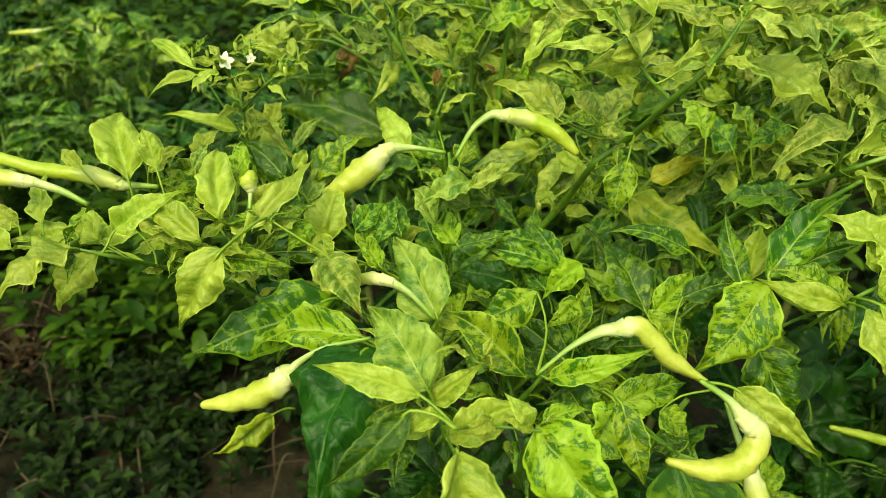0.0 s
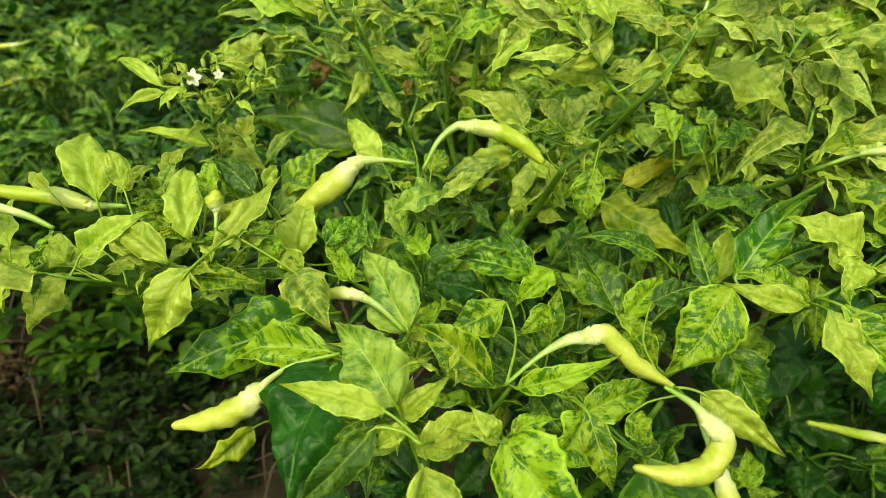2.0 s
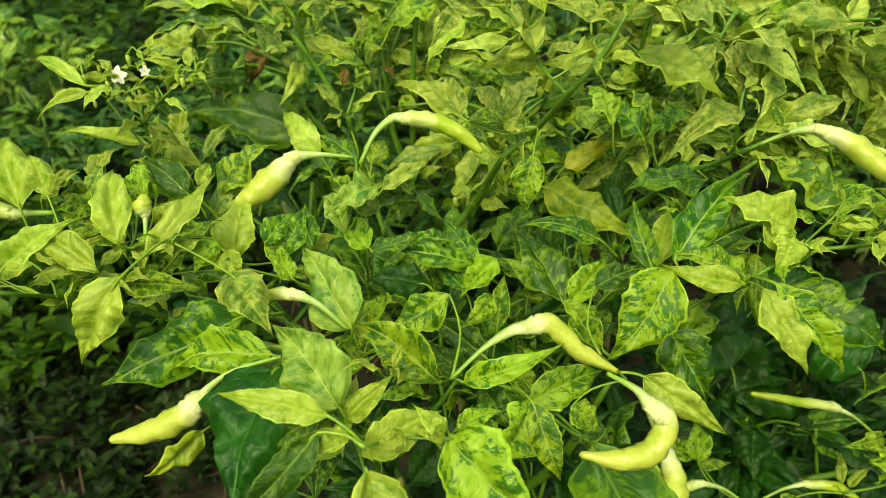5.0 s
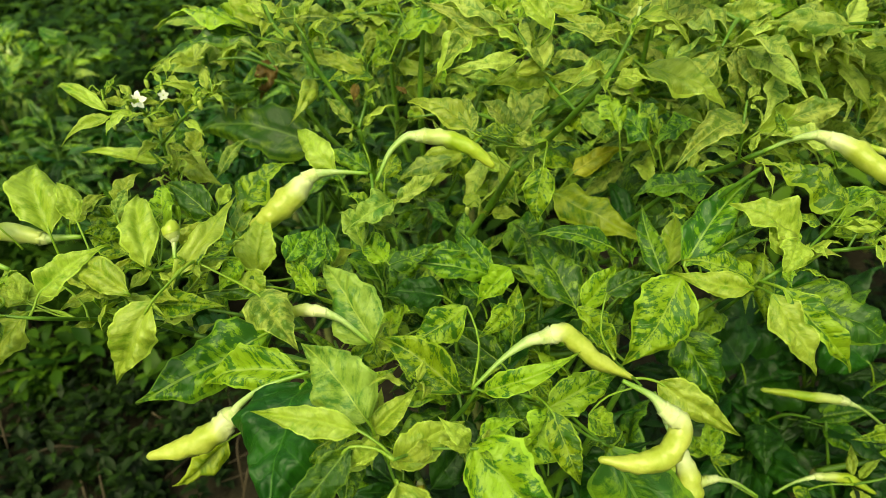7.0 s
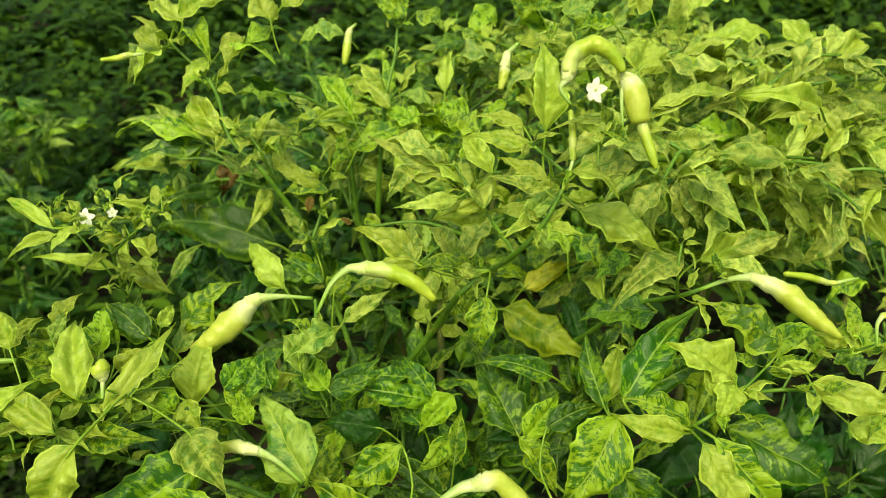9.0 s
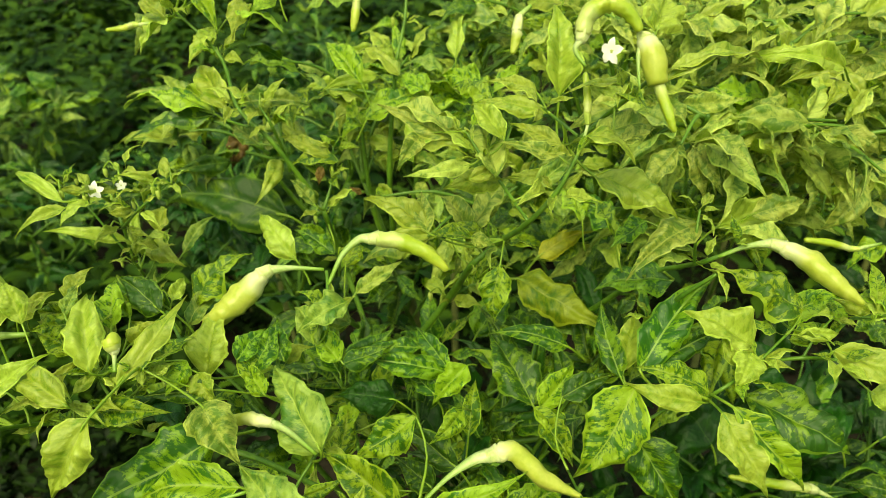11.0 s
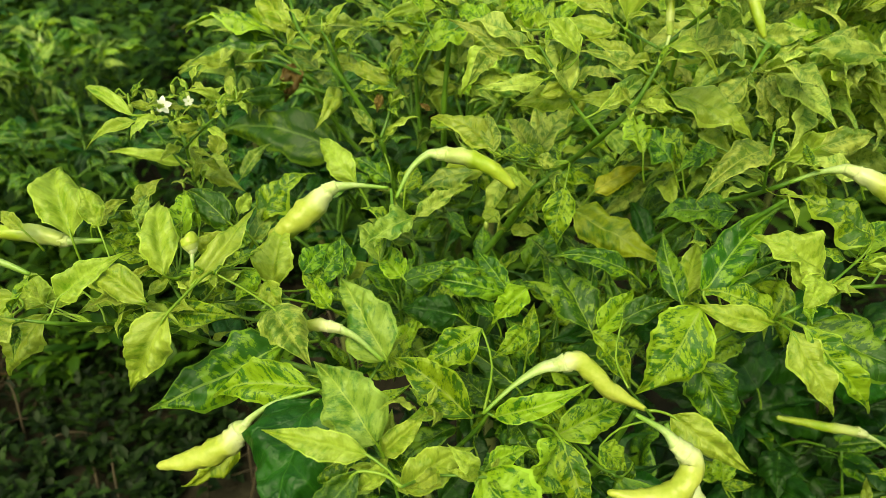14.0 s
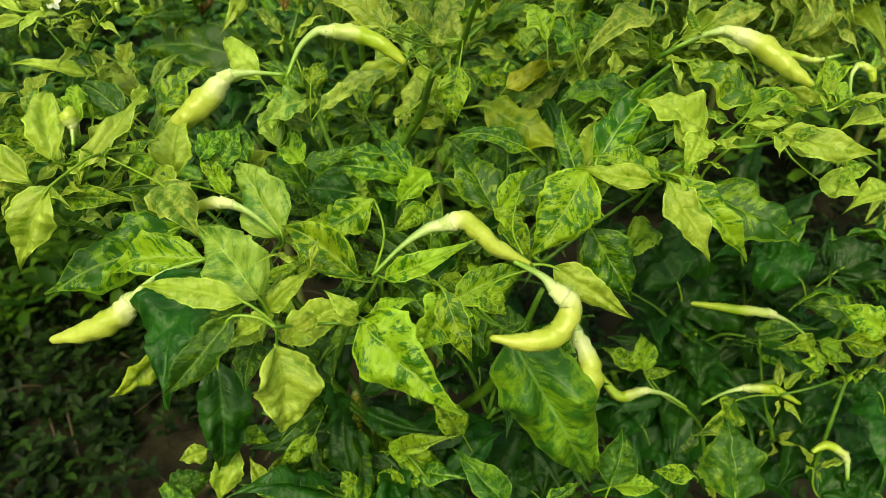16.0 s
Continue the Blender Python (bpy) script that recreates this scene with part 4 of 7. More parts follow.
leaf(front, YOUNG, (-0.019, 0.298, 1.007), (-0.047, 0.304, 1.026), (-0.078, 0.298, 1.012), 0.010, 0.10, 0.64, 11, (-0.284, -0.491, 0.824))
leaf(front, PALE, (-0.004, 0.246, 1.030), (-0.007, 0.246, 1.047), (-0.039, 0.284, 1.069), 0.033, 0.07, 0.22, -13, (0.052, -0.475, 0.878))
leaf(front, YOUNG, (0.005, 0.210, 1.061), (-0.010, 0.227, 1.063), (-0.060, 0.241, 1.069), 0.013, 0.11, 0.25, -1, (-0.089, -0.588, 0.804))
leaf(front, YOUNG, (-0.005, 0.250, 1.030), (-0.005, 0.249, 1.035), (0.020, 0.263, 1.049), 0.013, 0.09, 0.66, 7, (-0.127, -0.569, 0.813))
leaf(front, YOUNG, (-0.000, 0.233, 1.036), (0.003, 0.233, 1.027), (0.042, 0.249, 1.035), 0.019, 0.09, 0.66, -3, (0.067, -0.601, 0.796))
leaf(front, MOTTLED, (0.043, 0.277, 1.026), (0.042, 0.273, 1.029), (0.000, 0.305, 1.047), 0.022, 0.11, 0.72, -7, (-0.064, -0.553, 0.831))
leaf(front, CREAM, (-0.104, 0.366, 1.066), (-0.066, 0.338, 1.059), (-0.044, 0.308, 1.040), 0.027, 0.08, 0.68, 0, (0.070, -0.493, 0.867))
leaf(front, YOUNG, (-0.036, 0.425, 1.014), (-0.080, 0.403, 1.019), (-0.066, 0.441, 1.051), 0.028, 0.13, 0.48, -6, (-0.150, -0.605, 0.782))
leaf(front, YOUNG, (-0.198, 0.404, 1.040), (-0.202, 0.413, 1.065), (-0.218, 0.462, 1.093), 0.029, 0.12, 0.51, -12, (0.267, -0.414, 0.870))
leaf(front, YOUNG, (-0.195, 0.424, 1.049), (-0.191, 0.420, 1.067), (-0.174, 0.429, 1.074), 0.009, 0.07, 0.48, 0, (-0.097, -0.530, 0.842))
leaf(front, PALE, (-0.168, 0.429, 1.041), (-0.165, 0.429, 1.061), (-0.155, 0.447, 1.077), 0.012, 0.10, 0.44, 2, (-0.188, -0.575, 0.796))
leaf(front, YOUNG, (-0.126, 0.376, 1.056), (-0.133, 0.368, 1.065), (-0.142, 0.418, 1.088), 0.023, 0.12, 0.47, 4, (0.132, -0.399, 0.908))
leaf(front, YOUNG, (-0.188, 0.330, 1.065), (-0.183, 0.341, 1.073), (-0.145, 0.357, 1.092), 0.018, 0.03, 0.70, 9, (-0.189, -0.518, 0.834))
leaf(front, YOUNG, (-0.153, 0.356, 1.059), (-0.133, 0.334, 1.071), (-0.172, 0.365, 1.079), 0.019, 0.13, 0.32, 4, (-0.271, -0.534, 0.801))
leaf(front, YOUNG, (-0.111, 0.369, 1.062), (-0.116, 0.359, 1.061), (-0.082, 0.414, 1.084), 0.016, 0.04, 0.40, 2, (0.050, -0.420, 0.906))
leaf(front, YOUNG, (-0.175, 0.349, 1.046), (-0.203, 0.360, 1.055), (-0.221, 0.371, 1.062), 0.016, 0.03, 0.27, -7, (0.021, -0.533, 0.846))
leaf(front, YOUNG, (-0.172, 0.357, 1.037), (-0.184, 0.370, 1.053), (-0.221, 0.364, 1.048), 0.011, 0.09, 0.66, 2, (-0.023, -0.544, 0.839))
leaf(front, YOUNG, (-0.169, 0.366, 1.029), (-0.173, 0.385, 1.036), (-0.200, 0.376, 1.030), 0.011, 0.06, 0.37, -3, (-0.032, -0.494, 0.869))
leaf(front, YOUNG, (-0.175, 0.349, 1.046), (-0.203, 0.356, 1.049), (-0.230, 0.336, 1.020), 0.022, 0.10, 0.39, -5, (-0.214, -0.705, 0.676))
leaf(front, YOUNG, (-0.205, 0.326, 1.073), (-0.218, 0.355, 1.060), (-0.238, 0.335, 1.040), 0.019, 0.07, 0.42, 11, (-0.286, -0.512, 0.810))
leaf(front, YOUNG, (-0.104, 0.366, 1.066), (-0.116, 0.316, 1.078), (-0.145, 0.300, 1.035), 0.024, 0.04, 0.42, 13, (0.051, -0.947, 0.318))
leaf(front, MOTTLED, (-0.154, 0.435, 1.039), (-0.162, 0.427, 1.056), (-0.186, 0.420, 1.059), 0.017, 0.07, 0.28, -2, (0.249, -0.563, 0.788))
leaf(front, DARK, (-0.096, 0.425, 1.041), (-0.105, 0.427, 1.060), (-0.138, 0.455, 1.071), 0.022, 0.07, 0.38, -12, (-0.095, -0.473, 0.876))
leaf(front, MOTTLED, (-0.133, 0.379, 1.052), (-0.141, 0.417, 1.063), (-0.124, 0.430, 1.069), 0.012, 0.06, 0.26, -1, (0.046, -0.480, 0.876))
leaf(front, MOTTLED, (-0.130, 0.373, 1.029), (-0.110, 0.406, 1.032), (-0.083, 0.415, 1.046), 0.012, 0.08, 0.41, -2, (-0.283, -0.453, 0.846))
leaf(front, MOTTLED, (-0.147, 0.363, 1.042), (-0.133, 0.358, 1.043), (-0.090, 0.353, 1.040), 0.017, 0.05, 0.43, 10, (-0.011, -0.589, 0.808))
leaf(front, DARK, (-0.026, 0.391, 1.000), (-0.063, 0.374, 1.034), (-0.112, 0.374, 1.036), 0.014, 0.04, 0.53, -7, (0.031, -0.584, 0.811))
leaf(rear, MOTTLED, (-0.114, 0.473, 0.990), (-0.094, 0.462, 1.036), (-0.054, 0.487, 1.062), 0.033, 0.14, 0.12, -8, (-0.247, -0.496, 0.832))
leaf(front, DARK, (0.003, 0.437, 0.974), (0.003, 0.439, 0.977), (-0.016, 0.486, 0.995), 0.026, 0.13, 0.65, -10, (-0.142, -0.413, 0.900))
leaf(front, DARK, (-0.032, 0.407, 1.002), (-0.046, 0.393, 1.030), (-0.030, 0.422, 1.047), 0.021, 0.12, 0.67, 12, (-0.203, -0.387, 0.899))
leaf(front, PALE, (-0.010, 0.335, 1.005), (-0.003, 0.327, 1.022), (-0.033, 0.383, 1.044), 0.033, 0.11, 0.21, -7, (-0.240, -0.472, 0.848))
leaf(front, BROAD, (0.010, 0.413, 0.941), (0.043, 0.419, 0.962), (0.002, 0.436, 0.966), 0.019, 0.04, 0.64, -7, (-0.081, -0.411, 0.908))
leaf(front, MOTTLED, (0.050, 0.282, 1.022), (0.054, 0.332, 1.037), (0.015, 0.321, 1.021), 0.022, 0.09, 0.47, 0, (-0.214, -0.493, 0.843))
leaf(front, MOTTLED, (0.010, 0.413, 0.941), (0.001, 0.404, 0.946), (0.019, 0.431, 0.965), 0.016, 0.06, 0.75, -8, (-0.051, -0.562, 0.826))
leaf(front, DARK, (0.096, 0.407, 0.981), (0.078, 0.404, 1.001), (0.019, 0.416, 1.014), 0.022, 0.12, 0.38, 3, (0.091, -0.529, 0.844))
leaf(front, DARK, (0.088, 0.402, 0.981), (0.082, 0.405, 1.002), (0.061, 0.434, 1.020), 0.017, 0.09, 0.36, -6, (-0.183, -0.605, 0.775))
leaf(front, DARK, (0.075, 0.423, 0.996), (0.063, 0.417, 1.014), (0.023, 0.418, 1.021), 0.013, 0.09, 0.36, 12, (0.144, -0.550, 0.823))
leaf(front, DARK, (0.065, 0.448, 0.970), (0.062, 0.435, 0.982), (0.051, 0.412, 0.969), 0.016, 0.11, 0.71, 13, (0.055, -0.526, 0.849))
leaf(front, MOTTLED, (0.102, 0.415, 0.994), (0.094, 0.405, 1.004), (0.067, 0.389, 0.987), 0.019, 0.05, 0.64, 0, (-0.183, -0.583, 0.792))
leaf(front, MOTTLED, (0.087, 0.368, 0.948), (0.090, 0.372, 0.970), (0.100, 0.405, 0.992), 0.014, 0.12, 0.52, 6, (-0.225, -0.489, 0.842))
leaf(front, MOTTLED, (0.092, 0.371, 0.995), (0.085, 0.360, 1.009), (0.061, 0.341, 1.002), 0.016, 0.11, 0.35, -9, (0.114, -0.453, 0.884))
leaf(front, DARK, (0.165, 0.349, 0.956), (0.138, 0.387, 0.977), (0.116, 0.443, 1.002), 0.034, 0.08, 0.19, 1, (-0.049, -0.419, 0.907))
leaf(front, DARK, (0.177, 0.399, 1.003), (0.162, 0.396, 1.021), (0.110, 0.409, 1.029), 0.017, 0.11, 0.34, -4, (-0.003, -0.533, 0.846))
leaf(front, DARK, (0.108, 0.530, 0.891), (0.120, 0.538, 0.913), (0.156, 0.586, 0.934), 0.034, 0.12, 0.15, 1, (0.047, -0.433, 0.900))
leaf(front, MOTTLED, (0.165, 0.349, 0.956), (0.140, 0.375, 0.987), (0.168, 0.397, 1.006), 0.019, 0.13, 0.56, 0, (-0.071, -0.594, 0.801))
leaf(front, DARK, (0.143, 0.315, 0.995), (0.150, 0.361, 1.010), (0.190, 0.375, 1.012), 0.017, 0.03, 0.64, 9, (0.102, -0.430, 0.897))
leaf(front, MOTTLED, (0.165, 0.349, 0.956), (0.136, 0.376, 0.987), (0.157, 0.352, 0.970), 0.017, 0.09, 0.31, -7, (0.122, -0.517, 0.847))
leaf(front, MOTTLED, (0.165, 0.349, 0.956), (0.139, 0.369, 0.981), (0.154, 0.338, 0.970), 0.018, 0.10, 0.67, -5, (-0.245, -0.422, 0.873))
leaf(front, DARK, (0.020, 0.334, 0.981), (0.061, 0.329, 0.974), (0.038, 0.348, 0.988), 0.018, 0.03, 0.64, 3, (-0.012, -0.594, 0.805))
leaf(front, YOUNG, (0.152, 0.408, 1.180), (0.172, 0.403, 1.147), (0.219, 0.382, 1.129), 0.025, 0.08, 0.40, -6, (0.041, -0.593, 0.804))
leaf(front, CREAM, (0.234, 0.389, 1.118), (0.239, 0.397, 1.111), (0.186, 0.368, 1.097), 0.021, 0.10, 0.40, 9, (0.093, -0.556, 0.826))
leaf(front, DARK, (0.237, 0.391, 1.095), (0.217, 0.425, 1.098), (0.190, 0.416, 1.086), 0.016, 0.03, 0.71, 10, (-0.151, -0.601, 0.784))
leaf(front, MOTTLED, (0.287, 0.353, 1.052), (0.297, 0.359, 1.065), (0.251, 0.383, 1.087), 0.033, 0.02, 0.14, 11, (0.092, -0.565, 0.820))
leaf(front, CREAM, (0.298, 0.465, 1.053), (0.311, 0.460, 1.072), (0.354, 0.463, 1.080), 0.019, 0.09, 0.37, 11, (-0.114, -0.592, 0.798))
leaf(front, CREAM, (0.343, 0.438, 1.039), (0.332, 0.437, 1.057), (0.293, 0.453, 1.066), 0.018, 0.12, 0.35, 9, (-0.077, -0.585, 0.807))
leaf(front, CREAM, (0.148, 0.364, 1.183), (0.158, 0.372, 1.188), (0.199, 0.389, 1.185), 0.018, 0.13, 0.29, 3, (0.267, -0.463, 0.845))
leaf(front, CREAM, (0.145, 0.363, 1.178), (0.141, 0.374, 1.178), (0.110, 0.377, 1.189), 0.009, 0.03, 0.48, -5, (0.234, -0.577, 0.783))
leaf(rear, YOUNG, (0.107, 0.578, 1.103), (0.096, 0.567, 1.112), (0.059, 0.550, 1.086), 0.026, 0.12, 0.71, 11, (-0.261, -0.577, 0.774))
leaf(front, CREAM, (0.099, 0.432, 1.169), (0.096, 0.444, 1.159), (0.052, 0.472, 1.171), 0.015, 0.13, 0.45, 13, (-0.013, -0.420, 0.908))
leaf(front, CREAM, (0.113, 0.425, 1.145), (0.115, 0.415, 1.146), (0.104, 0.453, 1.169), 0.021, 0.07, 0.63, 5, (0.021, -0.516, 0.856))
leaf(front, CREAM, (0.107, 0.421, 1.157), (0.100, 0.421, 1.152), (0.060, 0.410, 1.156), 0.010, 0.02, 0.44, -8, (0.204, -0.422, 0.883))
leaf(front, YOUNG, (0.110, 0.423, 1.151), (0.099, 0.418, 1.144), (0.130, 0.430, 1.146), 0.010, 0.06, 0.40, 11, (0.204, -0.607, 0.768))
leaf(front, PALE, (0.124, 0.408, 1.132), (0.136, 0.407, 1.140), (0.167, 0.429, 1.150), 0.012, 0.09, 0.55, -3, (0.189, -0.606, 0.772))
leaf(front, YOUNG, (0.149, 0.430, 1.178), (0.159, 0.474, 1.158), (0.111, 0.500, 1.159), 0.014, 0.14, 0.50, -8, (-0.194, -0.408, 0.892))
leaf(front, YOUNG, (0.145, 0.432, 1.181), (0.153, 0.481, 1.170), (0.120, 0.496, 1.176), 0.011, 0.08, 0.56, 10, (-0.100, -0.565, 0.819))
leaf(front, YOUNG, (0.181, 0.524, 1.113), (0.182, 0.530, 1.146), (0.187, 0.571, 1.202), 0.025, 0.14, 0.54, 12, (-0.109, -0.800, 0.590))
leaf(front, YOUNG, (0.171, 0.380, 1.201), (0.181, 0.387, 1.211), (0.144, 0.385, 1.211), 0.007, 0.05, 0.55, 13, (0.025, -0.474, 0.880))
leaf(front, YOUNG, (0.180, 0.364, 1.220), (0.198, 0.381, 1.214), (0.268, 0.403, 1.211), 0.013, 0.13, 0.65, -13, (0.182, -0.444, 0.877))
leaf(front, YOUNG, (0.182, 0.363, 1.223), (0.199, 0.382, 1.218), (0.240, 0.380, 1.225), 0.009, 0.11, 0.33, -10, (-0.176, -0.401, 0.899))
leaf(front, YOUNG, (0.148, 0.364, 1.183), (0.155, 0.373, 1.189), (0.179, 0.359, 1.179), 0.016, 0.12, 0.50, -10, (0.016, -0.583, 0.812))
leaf(front, CREAM, (0.171, 0.380, 1.201), (0.172, 0.366, 1.187), (0.192, 0.372, 1.192), 0.011, 0.07, 0.56, 1, (-0.070, -0.542, 0.838))
leaf(front, CREAM, (0.099, 0.432, 1.169), (0.093, 0.445, 1.158), (0.048, 0.471, 1.177), 0.015, 0.02, 0.48, -11, (0.109, -0.462, 0.880))
leaf(front, CREAM, (0.099, 0.432, 1.169), (0.073, 0.449, 1.161), (0.056, 0.430, 1.148), 0.012, 0.13, 0.53, -11, (0.011, -0.591, 0.807))
leaf(front, YOUNG, (0.107, 0.421, 1.157), (0.120, 0.419, 1.168), (0.105, 0.447, 1.182), 0.015, 0.12, 0.70, 0, (-0.265, -0.542, 0.797))
leaf(front, YOUNG, (0.152, 0.408, 1.180), (0.152, 0.410, 1.166), (0.126, 0.432, 1.174), 0.011, 0.05, 0.39, 10, (-0.255, -0.590, 0.766))
leaf(rear, PALE, (-0.100, 0.814, 1.007), (-0.120, 0.814, 1.028), (-0.227, 0.846, 1.055), 0.032, 0.07, 0.21, 13, (0.108, -0.417, 0.902))
leaf(rear, PALE, (-0.099, 0.820, 1.010), (-0.121, 0.813, 1.024), (-0.234, 0.808, 1.016), 0.037, 0.04, 0.10, 0, (-0.049, -0.417, 0.908))
leaf(rear, YOUNG, (-0.135, 0.804, 1.009), (-0.148, 0.811, 1.035), (-0.192, 0.855, 1.070), 0.026, 0.04, 0.61, 6, (0.197, -0.478, 0.856))
leaf(rear, MOTTLED, (-0.141, 0.829, 1.028), (-0.141, 0.814, 1.037), (-0.140, 0.782, 1.012), 0.022, 0.11, 0.74, 13, (0.244, -0.586, 0.773))
leaf(rear, PALE, (-0.070, 0.630, 1.125), (-0.065, 0.638, 1.114), (-0.008, 0.634, 1.111), 0.022, 0.08, 0.74, 6, (-0.010, -0.602, 0.799))
leaf(rear, YOUNG, (-0.112, 0.863, 1.106), (-0.119, 0.847, 1.116), (-0.143, 0.810, 1.096), 0.022, 0.03, 0.37, 4, (0.205, -0.583, 0.786))
leaf(rear, PALE, (-0.148, 0.856, 1.125), (-0.160, 0.842, 1.132), (-0.200, 0.817, 1.105), 0.028, 0.08, 0.74, -4, (-0.287, -0.465, 0.837))
leaf(rear, YOUNG, (0.125, 0.719, 1.080), (0.130, 0.728, 1.108), (0.145, 0.778, 1.146), 0.020, 0.07, 0.38, -12, (-0.291, -0.522, 0.802))
leaf(rear, MOTTLED, (0.046, 0.633, 1.097), (0.037, 0.640, 1.122), (0.008, 0.683, 1.150), 0.022, 0.06, 0.69, 9, (-0.081, -0.587, 0.805))
leaf(front, YOUNG, (0.379, 0.481, 1.154), (0.360, 0.473, 1.175), (0.297, 0.469, 1.191), 0.015, 0.12, 0.65, -12, (0.245, -0.581, 0.776))
leaf(front, YOUNG, (0.374, 0.483, 1.155), (0.359, 0.473, 1.172), (0.311, 0.459, 1.174), 0.015, 0.09, 0.55, 5, (0.204, -0.546, 0.812))
leaf(front, YOUNG, (0.362, 0.484, 1.155), (0.357, 0.472, 1.167), (0.339, 0.452, 1.156), 0.013, 0.13, 0.43, 5, (0.202, -0.599, 0.775))
leaf(side, MOTTLED, (0.306, 0.429, 0.710), (0.296, 0.428, 0.732), (0.260, 0.444, 0.751), 0.021, 0.05, 0.54, -5, (0.240, -0.481, 0.843))
leaf(side, MOTTLED, (0.332, 0.390, 0.706), (0.298, 0.425, 0.730), (0.302, 0.456, 0.752), 0.024, 0.05, 0.66, -1, (-0.195, -0.556, 0.808))
leaf(side, MOTTLED, (0.332, 0.390, 0.706), (0.297, 0.423, 0.729), (0.331, 0.422, 0.728), 0.012, 0.04, 0.36, 0, (-0.008, -0.538, 0.843))
leaf(side, BROAD, (0.315, 0.256, 0.717), (0.318, 0.267, 0.745), (0.328, 0.325, 0.782), 0.054, 0.08, 0.21, 10, (-0.203, -0.513, 0.834))
leaf(front, BROAD, (0.178, 0.214, 0.858), (0.182, 0.217, 0.880), (0.197, 0.245, 0.900), 0.024, 0.09, 0.42, 4, (-0.097, -0.542, 0.835))
leaf(front, MOTTLED, (0.180, 0.235, 0.845), (0.190, 0.228, 0.861), (0.221, 0.224, 0.860), 0.015, 0.07, 0.75, -13, (-0.027, -0.531, 0.847))
leaf(side, MOTTLED, (0.415, 0.378, 0.727), (0.373, 0.381, 0.723), (0.324, 0.351, 0.718), 0.028, 0.10, 0.55, -8, (0.236, -0.522, 0.820))
leaf(front, MOTTLED, (0.246, 0.224, 0.859), (0.239, 0.220, 0.874), (0.215, 0.229, 0.872), 0.012, 0.03, 0.58, -4, (-0.261, -0.463, 0.847))
leaf(front, BROAD, (0.126, 0.230, 0.825), (0.118, 0.233, 0.849), (0.090, 0.264, 0.874), 0.024, 0.07, 0.63, 6, (0.148, -0.546, 0.825))
leaf(side, MOTTLED, (0.452, 0.325, 0.840), (0.443, 0.328, 0.859), (0.412, 0.356, 0.870), 0.026, 0.10, 0.49, -6, (-0.258, -0.580, 0.773))
leaf(side, MOTTLED, (0.408, 0.347, 0.831), (0.418, 0.338, 0.846), (0.452, 0.326, 0.843), 0.022, 0.09, 0.68, 0, (-0.127, -0.593, 0.795))
leaf(side, MOTTLED, (0.431, 0.382, 0.795), (0.427, 0.379, 0.802), (0.387, 0.370, 0.806), 0.015, 0.06, 0.67, -8, (0.192, -0.588, 0.786))
leaf(side, MOTTLED, (0.431, 0.382, 0.795), (0.426, 0.374, 0.797), (0.419, 0.353, 0.773), 0.027, 0.09, 0.44, -2, (0.178, -0.759, 0.626))
leaf(side, MOTTLED, (0.431, 0.382, 0.795), (0.431, 0.376, 0.802), (0.457, 0.357, 0.790), 0.020, 0.04, 0.70, 2, (0.001, -0.525, 0.851))
leaf(front, MOTTLED, (0.033, 0.337, 0.776), (0.046, 0.329, 0.785), (0.088, 0.324, 0.763), 0.023, 0.06, 0.58, 6, (0.252, -0.697, 0.671))
leaf(front, MOTTLED, (0.035, 0.333, 0.766), (0.043, 0.329, 0.785), (0.068, 0.334, 0.795), 0.019, 0.06, 0.61, -9, (-0.094, -0.755, 0.649))
leaf(front, MOTTLED, (0.045, 0.331, 0.768), (0.043, 0.319, 0.778), (0.034, 0.299, 0.760), 0.020, 0.08, 0.36, 7, (0.278, -0.713, 0.643))
leaf(front, YOUNG, (-0.078, 0.370, 0.773), (-0.083, 0.355, 0.780), (-0.102, 0.325, 0.750), 0.027, 0.10, 0.46, 4, (0.099, -0.728, 0.678))
leaf(front, YOUNG, (-0.100, 0.362, 0.770), (-0.107, 0.355, 0.785), (-0.131, 0.351, 0.780), 0.017, 0.12, 0.60, 4, (0.017, -0.777, 0.630))
leaf(front, MOTTLED, (-0.085, 0.380, 0.773), (-0.079, 0.371, 0.785), (-0.057, 0.363, 0.771), 0.017, 0.02, 0.55, 4, (0.062, -0.799, 0.599))
leaf(front, MOTTLED, (0.000, 0.390, 0.810), (-0.016, 0.344, 0.801), (-0.048, 0.336, 0.778), 0.020, 0.09, 0.31, -10, (-0.219, -0.792, 0.570))
leaf(front, GREEN, (0.000, 0.390, 0.810), (0.010, 0.414, 0.839), (-0.010, 0.376, 0.729), 0.033, 0.04, 0.15, 13, (0.023, -0.944, 0.328))
leaf(front, YOUNG, (-0.218, 0.323, 1.077), (-0.230, 0.355, 1.070), (-0.235, 0.382, 1.088), 0.016, 0.05, 0.40, 1, (-0.252, -0.563, 0.787))
leaf(front, YOUNG, (-0.220, 0.409, 1.058), (-0.226, 0.407, 1.076), (-0.244, 0.421, 1.084), 0.009, 0.08, 0.42, -4, (0.021, -0.460, 0.888))
leaf(front, YOUNG, (-0.175, 0.349, 1.046), (-0.203, 0.359, 1.054), (-0.218, 0.378, 1.067), 0.014, 0.07, 0.43, -11, (0.041, -0.545, 0.837))
leaf(front, YOUNG, (-0.205, 0.326, 1.073), (-0.216, 0.358, 1.062), (-0.260, 0.359, 1.048), 0.016, 0.06, 0.47, -13, (-0.264, -0.516, 0.815))
leaf(front, YOUNG, (-0.232, 0.319, 1.081), (-0.240, 0.349, 1.071), (-0.262, 0.366, 1.076), 0.014, 0.07, 0.47, 4, (-0.260, -0.575, 0.776))
